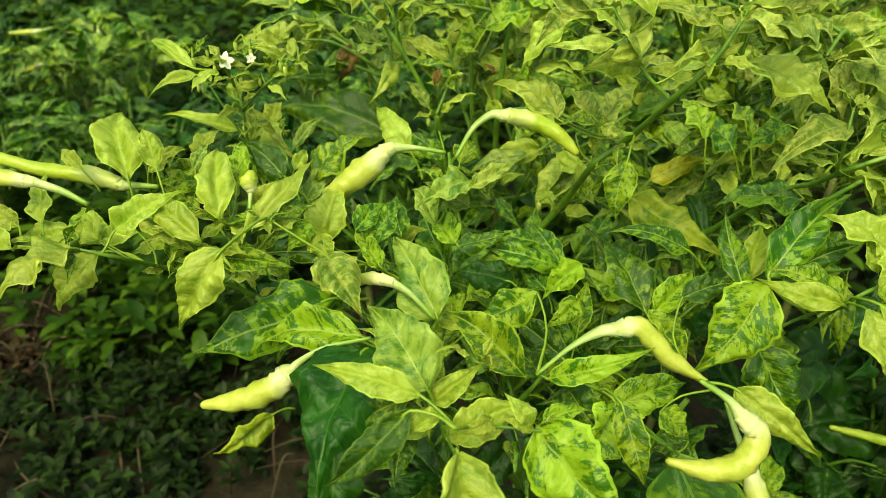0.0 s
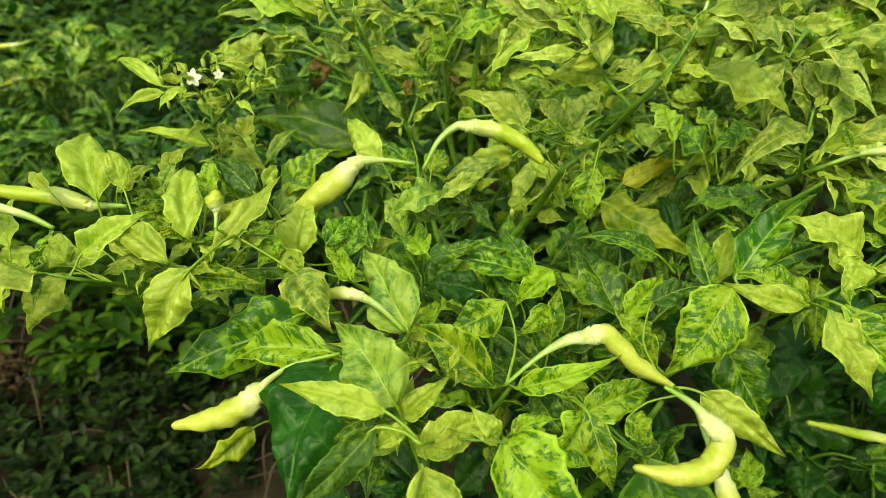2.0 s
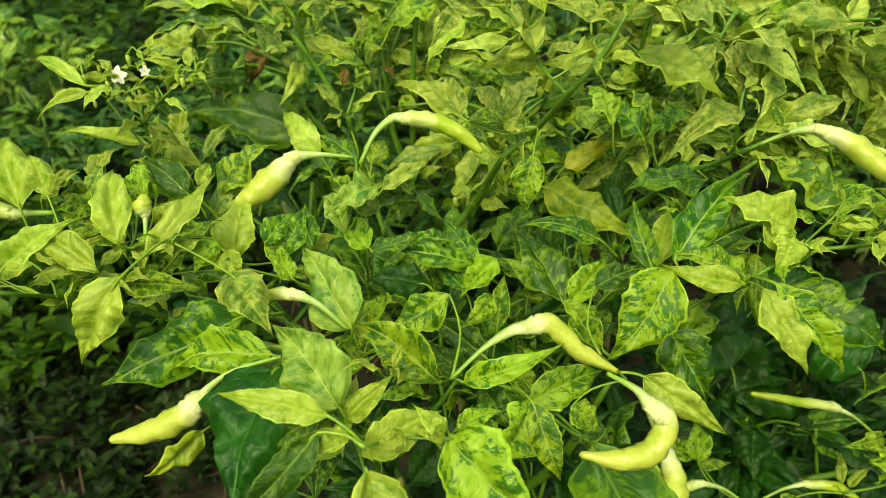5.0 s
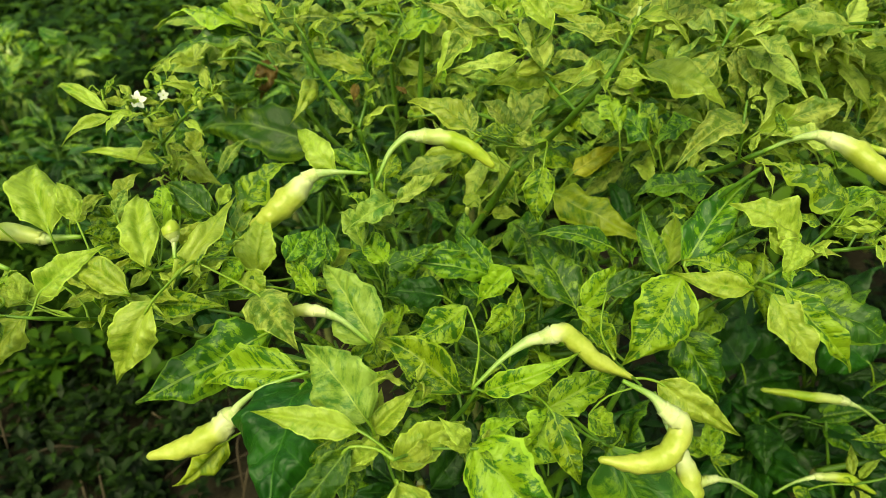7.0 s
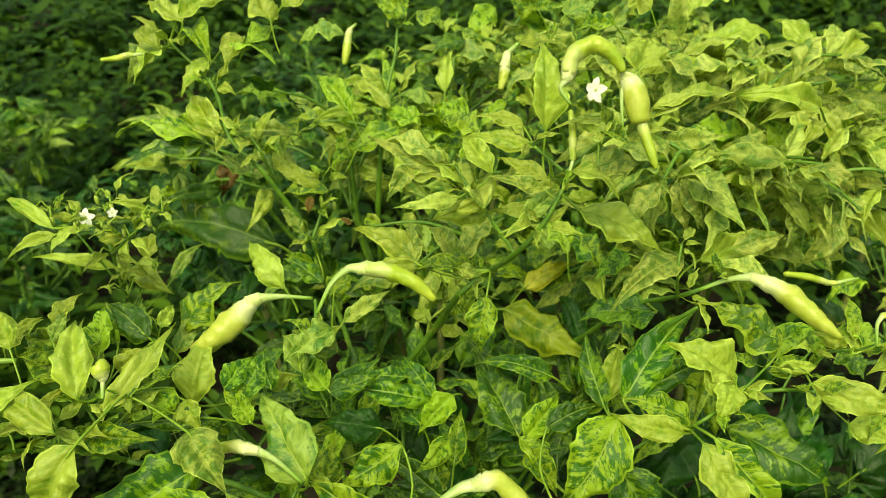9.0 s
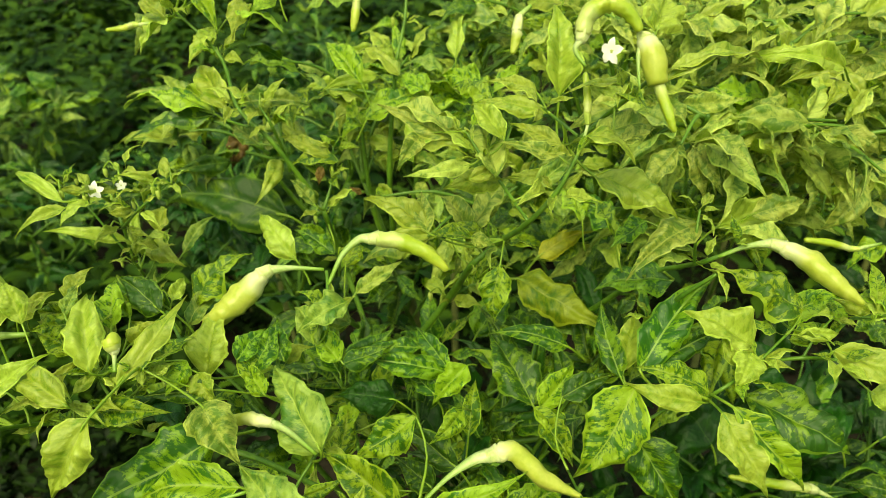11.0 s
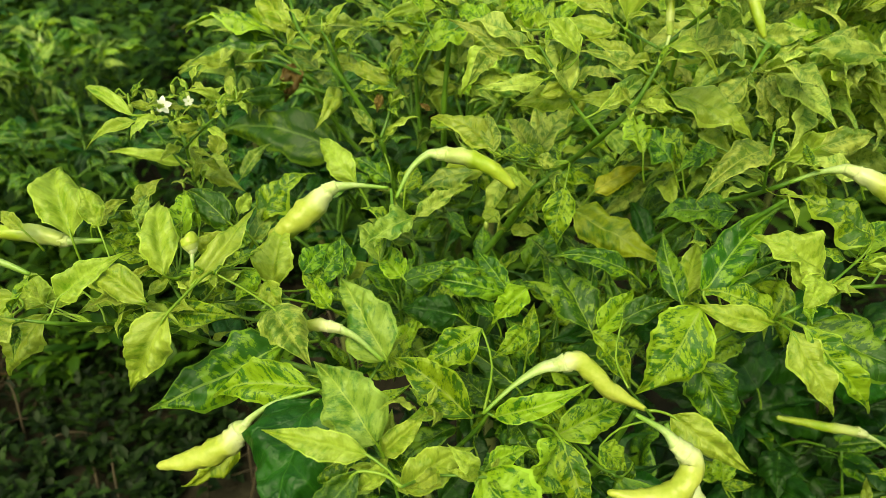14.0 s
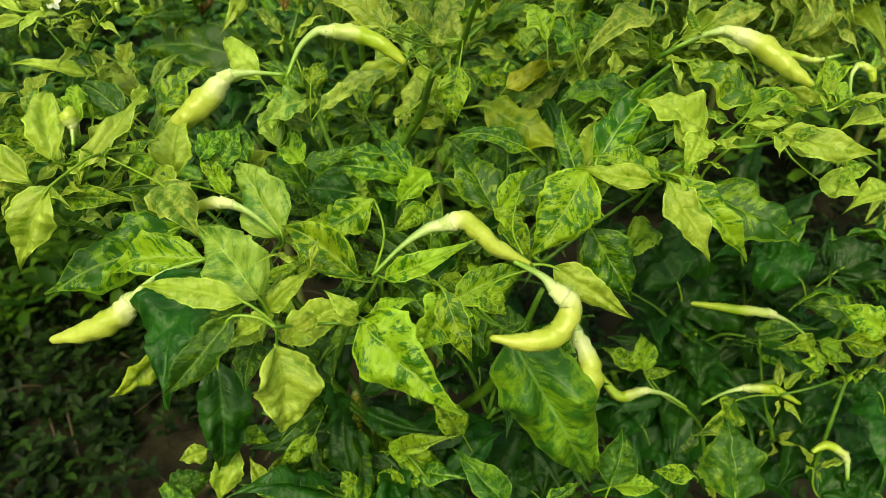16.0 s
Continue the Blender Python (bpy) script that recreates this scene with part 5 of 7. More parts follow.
leaf(front, YOUNG, (-0.150, 0.357, 1.056), (-0.161, 0.369, 1.051), (-0.143, 0.385, 1.062), 0.010, 0.13, 0.50, 4, (-0.084, -0.507, 0.858))
leaf(front, YOUNG, (-0.147, 0.363, 1.042), (-0.152, 0.368, 1.045), (-0.181, 0.378, 1.051), 0.011, 0.08, 0.27, -11, (-0.013, -0.573, 0.819))
leaf(front, YOUNG, (-0.132, 0.377, 1.048), (-0.145, 0.401, 1.035), (-0.154, 0.449, 1.067), 0.009, 0.12, 0.60, -11, (-0.068, -0.565, 0.822))
leaf(front, MOTTLED, (-0.133, 0.379, 1.052), (-0.113, 0.416, 1.042), (-0.096, 0.434, 1.057), 0.012, 0.13, 0.33, 7, (-0.124, -0.544, 0.830))
leaf(front, MOTTLED, (-0.133, 0.379, 1.052), (-0.124, 0.424, 1.059), (-0.141, 0.444, 1.071), 0.014, 0.07, 0.68, 3, (0.071, -0.456, 0.887))
leaf(front, PALE, (-0.133, 0.379, 1.052), (-0.160, 0.418, 1.071), (-0.154, 0.433, 1.081), 0.010, 0.07, 0.39, 6, (0.142, -0.558, 0.817))
leaf(front, MOTTLED, (-0.026, 0.391, 1.000), (-0.049, 0.389, 1.024), (-0.054, 0.416, 1.042), 0.014, 0.12, 0.44, 1, (0.186, -0.505, 0.843))
leaf(front, DARK, (-0.033, 0.426, 1.033), (-0.027, 0.397, 1.032), (-0.031, 0.422, 1.050), 0.015, 0.08, 0.39, 0, (-0.044, -0.582, 0.812))
leaf(front, DARK, (0.004, 0.438, 0.963), (-0.006, 0.462, 0.965), (-0.020, 0.507, 0.990), 0.019, 0.05, 0.34, 4, (-0.128, -0.514, 0.848))
leaf(front, PALE, (0.006, 0.425, 1.049), (0.017, 0.416, 1.043), (-0.013, 0.430, 1.055), 0.017, 0.08, 0.51, -2, (0.064, -0.551, 0.832))
leaf(front, YOUNG, (-0.158, 0.355, 1.066), (-0.176, 0.399, 1.081), (-0.189, 0.420, 1.099), 0.015, 0.09, 0.42, -1, (0.128, -0.602, 0.788))
leaf(front, YOUNG, (-0.194, 0.430, 1.053), (-0.188, 0.426, 1.071), (-0.170, 0.435, 1.078), 0.009, 0.07, 0.51, 12, (-0.057, -0.569, 0.820))
leaf(front, MOTTLED, (-0.145, 0.435, 1.041), (-0.156, 0.432, 1.056), (-0.194, 0.446, 1.054), 0.018, 0.09, 0.58, -8, (-0.243, -0.584, 0.775))
leaf(rear, MOTTLED, (-0.092, 0.439, 1.028), (-0.105, 0.443, 1.048), (-0.148, 0.476, 1.060), 0.022, 0.11, 0.55, 2, (-0.238, -0.592, 0.770))
leaf(front, YOUNG, (-0.157, 0.372, 1.020), (-0.161, 0.387, 1.030), (-0.207, 0.410, 1.044), 0.019, 0.05, 0.55, 8, (0.073, -0.410, 0.909))
leaf(front, YOUNG, (-0.133, 0.379, 1.052), (-0.123, 0.409, 1.049), (-0.097, 0.416, 1.063), 0.013, 0.08, 0.70, 6, (-0.258, -0.565, 0.784))
leaf(front, MOTTLED, (-0.104, 0.366, 1.066), (-0.083, 0.384, 1.052), (-0.095, 0.366, 1.042), 0.014, 0.02, 0.45, -9, (0.023, -0.483, 0.875))
leaf(front, PALE, (-0.133, 0.379, 1.052), (-0.144, 0.426, 1.041), (-0.142, 0.453, 1.059), 0.013, 0.10, 0.27, -1, (-0.035, -0.551, 0.834))
leaf(front, DARK, (-0.033, 0.426, 1.033), (-0.056, 0.395, 1.038), (-0.038, 0.413, 1.049), 0.016, 0.11, 0.55, 11, (-0.104, -0.425, 0.899))
leaf(front, YOUNG, (-0.104, 0.366, 1.066), (-0.068, 0.374, 1.035), (-0.094, 0.379, 1.046), 0.012, 0.02, 0.53, 9, (0.226, -0.490, 0.842))
leaf(front, MOTTLED, (-0.132, 0.375, 1.015), (-0.125, 0.394, 1.018), (-0.107, 0.412, 1.029), 0.011, 0.13, 0.34, -11, (0.046, -0.560, 0.828))
leaf(front, MOTTLED, (-0.026, 0.391, 1.000), (-0.040, 0.381, 1.019), (-0.058, 0.402, 1.032), 0.014, 0.06, 0.69, 4, (-0.038, -0.545, 0.838))
leaf(front, DARK, (0.004, 0.438, 0.963), (0.005, 0.461, 0.963), (-0.015, 0.488, 0.980), 0.018, 0.09, 0.44, 0, (0.024, -0.524, 0.851))
leaf(front, MOTTLED, (0.010, 0.413, 0.941), (0.017, 0.417, 0.963), (0.044, 0.441, 0.970), 0.017, 0.10, 0.39, 0, (0.195, -0.465, 0.863))
leaf(front, DARK, (0.075, 0.391, 0.972), (0.070, 0.394, 0.990), (0.053, 0.422, 0.998), 0.015, 0.09, 0.47, -7, (-0.263, -0.391, 0.882))
leaf(front, PALE, (0.006, 0.425, 1.049), (-0.006, 0.408, 1.034), (-0.021, 0.438, 1.046), 0.016, 0.12, 0.67, 13, (-0.145, -0.419, 0.896))
leaf(front, YOUNG, (0.017, 0.224, 1.046), (0.022, 0.224, 1.051), (0.006, 0.217, 1.050), 0.009, 0.10, 0.72, -2, (0.224, -0.560, 0.798))
leaf(front, YOUNG, (0.002, 0.223, 1.042), (-0.001, 0.224, 1.055), (-0.020, 0.217, 1.050), 0.009, 0.03, 0.59, 9, (-0.010, -0.515, 0.857))
leaf(front, MOTTLED, (-0.012, 0.257, 1.032), (-0.016, 0.247, 1.041), (-0.047, 0.238, 1.024), 0.016, 0.09, 0.44, 3, (-0.264, -0.567, 0.780))
leaf(front, MOTTLED, (0.045, 0.226, 1.041), (0.048, 0.242, 1.029), (0.072, 0.249, 1.031), 0.011, 0.03, 0.63, -9, (0.071, -0.500, 0.863))
leaf(front, MOTTLED, (0.136, 0.259, 1.034), (0.104, 0.244, 1.034), (0.117, 0.234, 1.026), 0.016, 0.10, 0.72, 12, (0.180, -0.481, 0.858))
leaf(front, GREEN, (0.175, 0.331, 0.675), (0.165, 0.332, 0.695), (0.132, 0.354, 0.705), 0.030, 0.14, 0.21, -12, (-0.080, -0.530, 0.844))
leaf(front, MOTTLED, (-0.011, 0.306, 0.751), (-0.018, 0.304, 0.774), (-0.041, 0.319, 0.797), 0.022, 0.04, 0.27, -2, (0.130, -0.771, 0.623))
leaf(front, YOUNG, (-0.048, 0.310, 0.760), (-0.052, 0.309, 0.783), (-0.066, 0.326, 0.807), 0.019, 0.03, 0.42, 3, (-0.008, -0.813, 0.582))
leaf(front, BROAD, (-0.161, 0.355, 0.720), (-0.150, 0.353, 0.736), (-0.114, 0.366, 0.734), 0.030, 0.10, 0.12, 5, (0.191, -0.421, 0.887))
leaf(front, MOTTLED, (0.022, 0.303, 0.748), (0.017, 0.302, 0.769), (0.002, 0.320, 0.786), 0.022, 0.02, 0.65, -3, (-0.161, -0.768, 0.620))
leaf(front, MOTTLED, (0.079, 0.303, 0.749), (0.071, 0.301, 0.766), (0.045, 0.313, 0.769), 0.018, 0.03, 0.37, 0, (-0.243, -0.680, 0.692))
leaf(front, MOTTLED, (0.112, 0.334, 0.765), (0.104, 0.334, 0.790), (0.080, 0.354, 0.821), 0.026, 0.07, 0.56, 5, (0.168, -0.752, 0.637))
leaf(front, YOUNG, (-0.168, 0.436, 1.046), (-0.164, 0.436, 1.066), (-0.151, 0.456, 1.081), 0.013, 0.08, 0.53, -5, (0.008, -0.593, 0.805))
leaf(front, YOUNG, (-0.191, 0.430, 1.051), (-0.186, 0.426, 1.070), (-0.170, 0.435, 1.077), 0.009, 0.04, 0.57, -1, (-0.113, -0.516, 0.849))
leaf(front, MOTTLED, (-0.133, 0.379, 1.052), (-0.133, 0.413, 1.060), (-0.136, 0.449, 1.075), 0.017, 0.12, 0.75, 6, (-0.134, -0.390, 0.911))
leaf(front, YOUNG, (-0.144, 0.436, 1.041), (-0.156, 0.432, 1.055), (-0.193, 0.440, 1.051), 0.014, 0.03, 0.36, -11, (-0.211, -0.584, 0.784))
leaf(front, MOTTLED, (-0.133, 0.379, 1.052), (-0.162, 0.417, 1.041), (-0.189, 0.429, 1.051), 0.016, 0.02, 0.59, 0, (0.026, -0.589, 0.808))
leaf(front, MOTTLED, (-0.111, 0.369, 1.062), (-0.114, 0.366, 1.056), (-0.083, 0.381, 1.067), 0.014, 0.09, 0.53, -10, (-0.112, -0.417, 0.902))
leaf(front, YOUNG, (-0.111, 0.369, 1.062), (-0.104, 0.370, 1.056), (-0.087, 0.378, 1.058), 0.010, 0.05, 0.66, -12, (0.196, -0.585, 0.787))
leaf(front, YOUNG, (-0.104, 0.366, 1.066), (-0.077, 0.380, 1.045), (-0.068, 0.366, 1.027), 0.015, 0.13, 0.53, 0, (-0.076, -0.805, 0.589))
leaf(front, MOTTLED, (0.006, 0.425, 1.049), (0.008, 0.400, 1.025), (-0.009, 0.425, 1.036), 0.018, 0.03, 0.72, 10, (-0.205, -0.492, 0.846))
leaf(front, DARK, (0.006, 0.425, 1.049), (0.010, 0.399, 1.023), (0.045, 0.408, 1.029), 0.015, 0.06, 0.30, 1, (0.006, -0.564, 0.826))
leaf(front, MOTTLED, (0.014, 0.387, 0.955), (-0.001, 0.390, 0.941), (0.007, 0.419, 0.962), 0.018, 0.09, 0.26, 11, (-0.068, -0.577, 0.814))
leaf(rear, PALE, (-0.114, 0.473, 0.990), (-0.098, 0.449, 1.028), (-0.073, 0.478, 1.044), 0.016, 0.11, 0.47, -3, (0.051, -0.511, 0.858))
leaf(front, YOUNG, (-0.126, 0.376, 1.056), (-0.105, 0.410, 1.043), (-0.127, 0.429, 1.054), 0.016, 0.09, 0.43, 13, (-0.104, -0.590, 0.801))
leaf(rear, RUST, (-0.092, 0.796, 1.017), (-0.098, 0.786, 1.021), (-0.116, 0.773, 0.981), 0.024, 0.14, 0.72, -6, (-0.093, -0.934, 0.346))
leaf(rear, RUST, (0.006, 0.611, 1.063), (-0.003, 0.602, 1.066), (-0.008, 0.597, 1.050), 0.008, 0.10, 0.33, 1, (-0.193, -0.910, 0.366))
leaf(front, YOUNG, (-0.199, 0.327, 1.071), (-0.194, 0.316, 1.079), (-0.225, 0.287, 1.070), 0.024, 0.12, 0.29)
leaf(front, YOUNG, (-0.226, 0.321, 1.079), (-0.224, 0.313, 1.081), (-0.247, 0.327, 1.086), 0.016, 0.13, 0.57)
leaf(front, GREEN, (0.056, 0.368, 0.998), (0.043, 0.365, 1.019), (0.006, 0.373, 1.022), 0.022, 0.11, 0.34)
leaf(rear, TURNING, (0.167, 0.558, 0.961), (0.180, 0.557, 0.983), (0.237, 0.580, 0.992), 0.020, 0.06, 0.05, 0)
leaf(front, DARK, (0.074, 0.286, 1.004), (0.067, 0.288, 1.008), (0.081, 0.259, 1.001), 0.022, 0.14, 0.19)
leaf(front, DARK, (0.088, 0.343, 0.946), (0.079, 0.347, 0.969), (0.044, 0.381, 0.978), 0.020, 0.05, 0.31)
leaf(front, DARK, (-0.013, 0.271, 1.022), (-0.019, 0.263, 1.000), (-0.024, 0.233, 0.993), 0.018, 0.06, 0.25)
leaf(front, DARK, (0.105, 0.453, 1.055), (0.092, 0.463, 1.072), (0.117, 0.470, 1.075), 0.014, 0.13, 0.07)
leaf(front, MOTTLED, (0.204, 0.422, 1.060), (0.198, 0.428, 1.085), (0.184, 0.460, 1.098), 0.016, 0.14, 0.63)
leaf(rear, MOTTLED, (0.206, 0.509, 1.018), (0.203, 0.515, 1.044), (0.194, 0.558, 1.060), 0.022, 0.10, 0.12)
leaf(rear, DARK, (0.243, 0.526, 1.000), (0.234, 0.530, 1.024), (0.207, 0.562, 1.036), 0.027, 0.13, 0.09)
leaf(rear, YOUNG, (-0.033, 0.621, 1.064), (-0.042, 0.632, 1.060), (-0.062, 0.588, 1.042), 0.016, 0.13, 0.21)
leaf(rear, PALE, (-0.036, 0.614, 1.085), (-0.056, 0.623, 1.082), (-0.082, 0.646, 1.091), 0.017, 0.10, 0.15)
leaf(front, YOUNG, (0.120, 0.429, 1.134), (0.122, 0.430, 1.134), (0.084, 0.429, 1.133), 0.016, 0.14, 0.15)
leaf(front, YOUNG, (0.174, 0.456, 1.101), (0.160, 0.452, 1.121), (0.127, 0.456, 1.122), 0.013, 0.13, 0.38)
leaf(front, YOUNG, (0.285, 0.483, 1.030), (0.299, 0.480, 1.051), (0.360, 0.497, 1.058), 0.023, 0.06, 0.56)
leaf(front, MOTTLED, (0.301, 0.347, 1.046), (0.298, 0.362, 1.039), (0.329, 0.371, 1.042), 0.016, 0.08, 0.14)
leaf(front, MOTTLED, (0.306, 0.351, 1.051), (0.301, 0.383, 1.041), (0.352, 0.390, 1.044), 0.020, 0.05, 0.57)
leaf(rear, MOTTLED, (-0.084, 0.638, 1.100), (-0.090, 0.637, 1.106), (-0.171, 0.662, 1.115), 0.028, 0.10, 0.44)
leaf(rear, DARK, (-0.084, 0.638, 1.100), (-0.085, 0.646, 1.100), (-0.170, 0.634, 1.094), 0.027, 0.06, 0.32)
leaf(rear, YOUNG, (-0.070, 0.630, 1.125), (-0.078, 0.629, 1.114), (-0.107, 0.683, 1.136), 0.026, 0.08, 0.60)
leaf(rear, MOTTLED, (-0.084, 0.638, 1.100), (-0.088, 0.651, 1.100), (-0.123, 0.688, 1.115), 0.027, 0.06, 0.58)
leaf(rear, MOTTLED, (0.027, 0.661, 1.058), (0.039, 0.661, 1.080), (0.094, 0.688, 1.093), 0.032, 0.10, 0.17)
leaf(rear, MOTTLED, (0.149, 0.617, 1.101), (0.137, 0.617, 1.123), (0.105, 0.633, 1.129), 0.025, 0.03, 0.18)
leaf(rear, MOTTLED, (0.149, 0.567, 1.104), (0.138, 0.569, 1.128), (0.110, 0.590, 1.136), 0.022, 0.12, 0.20)
leaf(rear, PALE, (0.379, 0.727, 1.094), (0.371, 0.711, 1.110), (0.334, 0.666, 1.089), 0.029, 0.13, 0.16)
leaf(rear, MOTTLED, (0.407, 0.622, 1.072), (0.393, 0.618, 1.093), (0.334, 0.628, 1.096), 0.027, 0.09, 0.29)
leaf(rear, MOTTLED, (0.403, 0.607, 1.035), (0.389, 0.604, 1.055), (0.299, 0.621, 1.061), 0.036, 0.09, 0.08)
leaf(rear, DARK, (0.359, 0.591, 1.031), (0.345, 0.586, 1.051), (0.263, 0.589, 1.051), 0.026, 0.07, 0.33)
leaf(rear, MOTTLED, (0.502, 0.658, 1.076), (0.470, 0.669, 1.066), (0.410, 0.634, 1.051), 0.029, 0.04, 0.46)
leaf(rear, YOUNG, (0.499, 0.673, 1.097), (0.462, 0.675, 1.087), (0.429, 0.664, 1.082), 0.029, 0.06, 0.27)
leaf(rear, PALE, (0.485, 0.633, 1.037), (0.481, 0.628, 1.048), (0.474, 0.664, 1.062), 0.024, 0.02, 0.06)
leaf(rear, MOTTLED, (0.529, 0.663, 1.086), (0.537, 0.657, 1.072), (0.503, 0.647, 1.067), 0.029, 0.13, 0.56)
leaf(rear, YOUNG, (0.444, 0.563, 0.979), (0.456, 0.563, 1.001), (0.507, 0.589, 1.012), 0.030, 0.12, 0.54)
leaf(rear, MOTTLED, (0.480, 0.570, 0.988), (0.470, 0.574, 1.012), (0.448, 0.595, 1.020), 0.032, 0.13, 0.19)
leaf(rear, YOUNG, (0.453, 0.592, 0.966), (0.465, 0.579, 0.984), (0.496, 0.563, 0.979), 0.019, 0.09, 0.37)
leaf(front, MOTTLED, (0.477, 0.514, 0.978), (0.464, 0.504, 0.997), (0.427, 0.491, 0.992), 0.028, 0.11, 0.63)
leaf(side, DARK, (0.438, 0.495, 0.931), (0.442, 0.476, 0.947), (0.451, 0.448, 0.939), 0.025, 0.03, 0.25)
leaf(front, DARK, (0.124, 0.258, 0.987), (0.137, 0.276, 0.976), (0.115, 0.271, 0.975), 0.021, 0.07, 0.17)
leaf(side, DARK, (0.484, 0.389, 0.793), (0.471, 0.389, 0.814), (0.426, 0.406, 0.818), 0.027, 0.07, 0.05)
leaf(side, GREEN, (0.391, 0.499, 0.675), (0.386, 0.480, 0.693), (0.366, 0.428, 0.684), 0.042, 0.09, 0.14)
leaf(side, GREEN, (0.443, 0.458, 0.693), (0.457, 0.478, 0.683), (0.429, 0.489, 0.686), 0.049, 0.03, 0.13)
leaf(side, DARK, (0.130, 0.230, 0.830), (0.143, 0.229, 0.851), (0.173, 0.242, 0.851), 0.013, 0.06, 0.09)
leaf(front, MOTTLED, (0.051, 0.365, 0.708), (0.041, 0.369, 0.729), (0.022, 0.389, 0.732), 0.023, 0.05, 0.59)
leaf(front, MOTTLED, (0.053, 0.385, 0.696), (0.041, 0.373, 0.715), (0.014, 0.359, 0.714), 0.018, 0.10, 0.50)
leaf(front, DARK, (-0.153, 0.325, 0.726), (-0.144, 0.330, 0.746), (-0.127, 0.348, 0.748), 0.038, 0.12, 0.20)
leaf(front, MOTTLED, (-0.057, 0.344, 0.694), (-0.057, 0.352, 0.715), (-0.058, 0.391, 0.719), 0.027, 0.03, 0.19)
leaf(front, DARK, (-0.051, 0.341, 0.677), (-0.039, 0.343, 0.698), (-0.014, 0.362, 0.699), 0.027, 0.07, 0.25)
leaf(front, MOTTLED, (-0.048, 0.418, 0.718), (-0.040, 0.401, 0.737), (-0.019, 0.376, 0.733), 0.027, 0.12, 0.28)
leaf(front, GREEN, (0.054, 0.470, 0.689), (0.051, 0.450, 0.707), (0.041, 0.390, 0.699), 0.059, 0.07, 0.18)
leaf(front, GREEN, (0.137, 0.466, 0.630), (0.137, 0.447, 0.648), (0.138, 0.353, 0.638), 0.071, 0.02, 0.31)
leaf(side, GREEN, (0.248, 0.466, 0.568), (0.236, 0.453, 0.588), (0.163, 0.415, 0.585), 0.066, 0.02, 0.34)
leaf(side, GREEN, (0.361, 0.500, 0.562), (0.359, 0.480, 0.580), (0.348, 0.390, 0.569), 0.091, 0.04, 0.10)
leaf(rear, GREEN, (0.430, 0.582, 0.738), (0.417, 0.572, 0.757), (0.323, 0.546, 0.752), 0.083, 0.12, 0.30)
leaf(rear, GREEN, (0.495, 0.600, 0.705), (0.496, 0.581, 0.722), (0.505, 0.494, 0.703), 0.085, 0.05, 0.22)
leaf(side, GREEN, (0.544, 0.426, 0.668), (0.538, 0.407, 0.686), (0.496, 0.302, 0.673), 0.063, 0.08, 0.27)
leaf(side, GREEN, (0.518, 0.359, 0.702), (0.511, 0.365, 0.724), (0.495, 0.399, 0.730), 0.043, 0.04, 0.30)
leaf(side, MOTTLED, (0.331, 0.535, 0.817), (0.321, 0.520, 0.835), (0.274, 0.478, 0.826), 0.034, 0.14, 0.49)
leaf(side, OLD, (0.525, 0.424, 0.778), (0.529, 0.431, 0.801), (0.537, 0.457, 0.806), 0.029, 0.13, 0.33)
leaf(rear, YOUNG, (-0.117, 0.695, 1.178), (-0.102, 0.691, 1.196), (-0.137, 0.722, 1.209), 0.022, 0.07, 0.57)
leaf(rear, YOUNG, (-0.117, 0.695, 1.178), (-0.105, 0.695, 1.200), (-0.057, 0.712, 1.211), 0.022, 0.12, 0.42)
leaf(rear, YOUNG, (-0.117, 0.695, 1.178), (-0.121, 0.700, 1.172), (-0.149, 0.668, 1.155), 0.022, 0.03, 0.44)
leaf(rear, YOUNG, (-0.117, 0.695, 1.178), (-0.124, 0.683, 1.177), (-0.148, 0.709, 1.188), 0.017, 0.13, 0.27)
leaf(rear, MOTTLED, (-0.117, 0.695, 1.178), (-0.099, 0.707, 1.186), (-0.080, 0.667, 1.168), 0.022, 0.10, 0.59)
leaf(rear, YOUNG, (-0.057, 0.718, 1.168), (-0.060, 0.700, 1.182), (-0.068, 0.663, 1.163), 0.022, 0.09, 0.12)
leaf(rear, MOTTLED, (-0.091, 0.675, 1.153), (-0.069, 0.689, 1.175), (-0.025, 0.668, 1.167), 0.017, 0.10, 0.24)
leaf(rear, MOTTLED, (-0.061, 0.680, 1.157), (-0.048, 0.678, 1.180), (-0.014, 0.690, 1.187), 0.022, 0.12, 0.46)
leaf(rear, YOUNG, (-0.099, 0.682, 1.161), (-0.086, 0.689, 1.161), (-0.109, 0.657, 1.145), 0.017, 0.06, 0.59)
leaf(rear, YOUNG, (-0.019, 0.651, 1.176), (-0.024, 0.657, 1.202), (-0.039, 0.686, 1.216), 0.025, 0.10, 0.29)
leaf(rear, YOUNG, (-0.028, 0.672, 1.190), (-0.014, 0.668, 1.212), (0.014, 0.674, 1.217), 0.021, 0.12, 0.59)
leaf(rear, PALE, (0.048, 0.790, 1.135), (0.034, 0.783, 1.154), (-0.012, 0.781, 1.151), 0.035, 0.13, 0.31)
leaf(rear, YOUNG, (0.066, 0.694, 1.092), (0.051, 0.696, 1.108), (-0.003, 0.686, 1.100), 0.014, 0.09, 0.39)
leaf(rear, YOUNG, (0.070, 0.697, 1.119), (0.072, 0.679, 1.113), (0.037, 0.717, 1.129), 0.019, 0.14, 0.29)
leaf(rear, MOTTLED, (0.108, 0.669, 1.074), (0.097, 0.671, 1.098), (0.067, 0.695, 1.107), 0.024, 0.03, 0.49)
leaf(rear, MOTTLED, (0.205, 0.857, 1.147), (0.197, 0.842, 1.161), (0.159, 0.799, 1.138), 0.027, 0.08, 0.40)
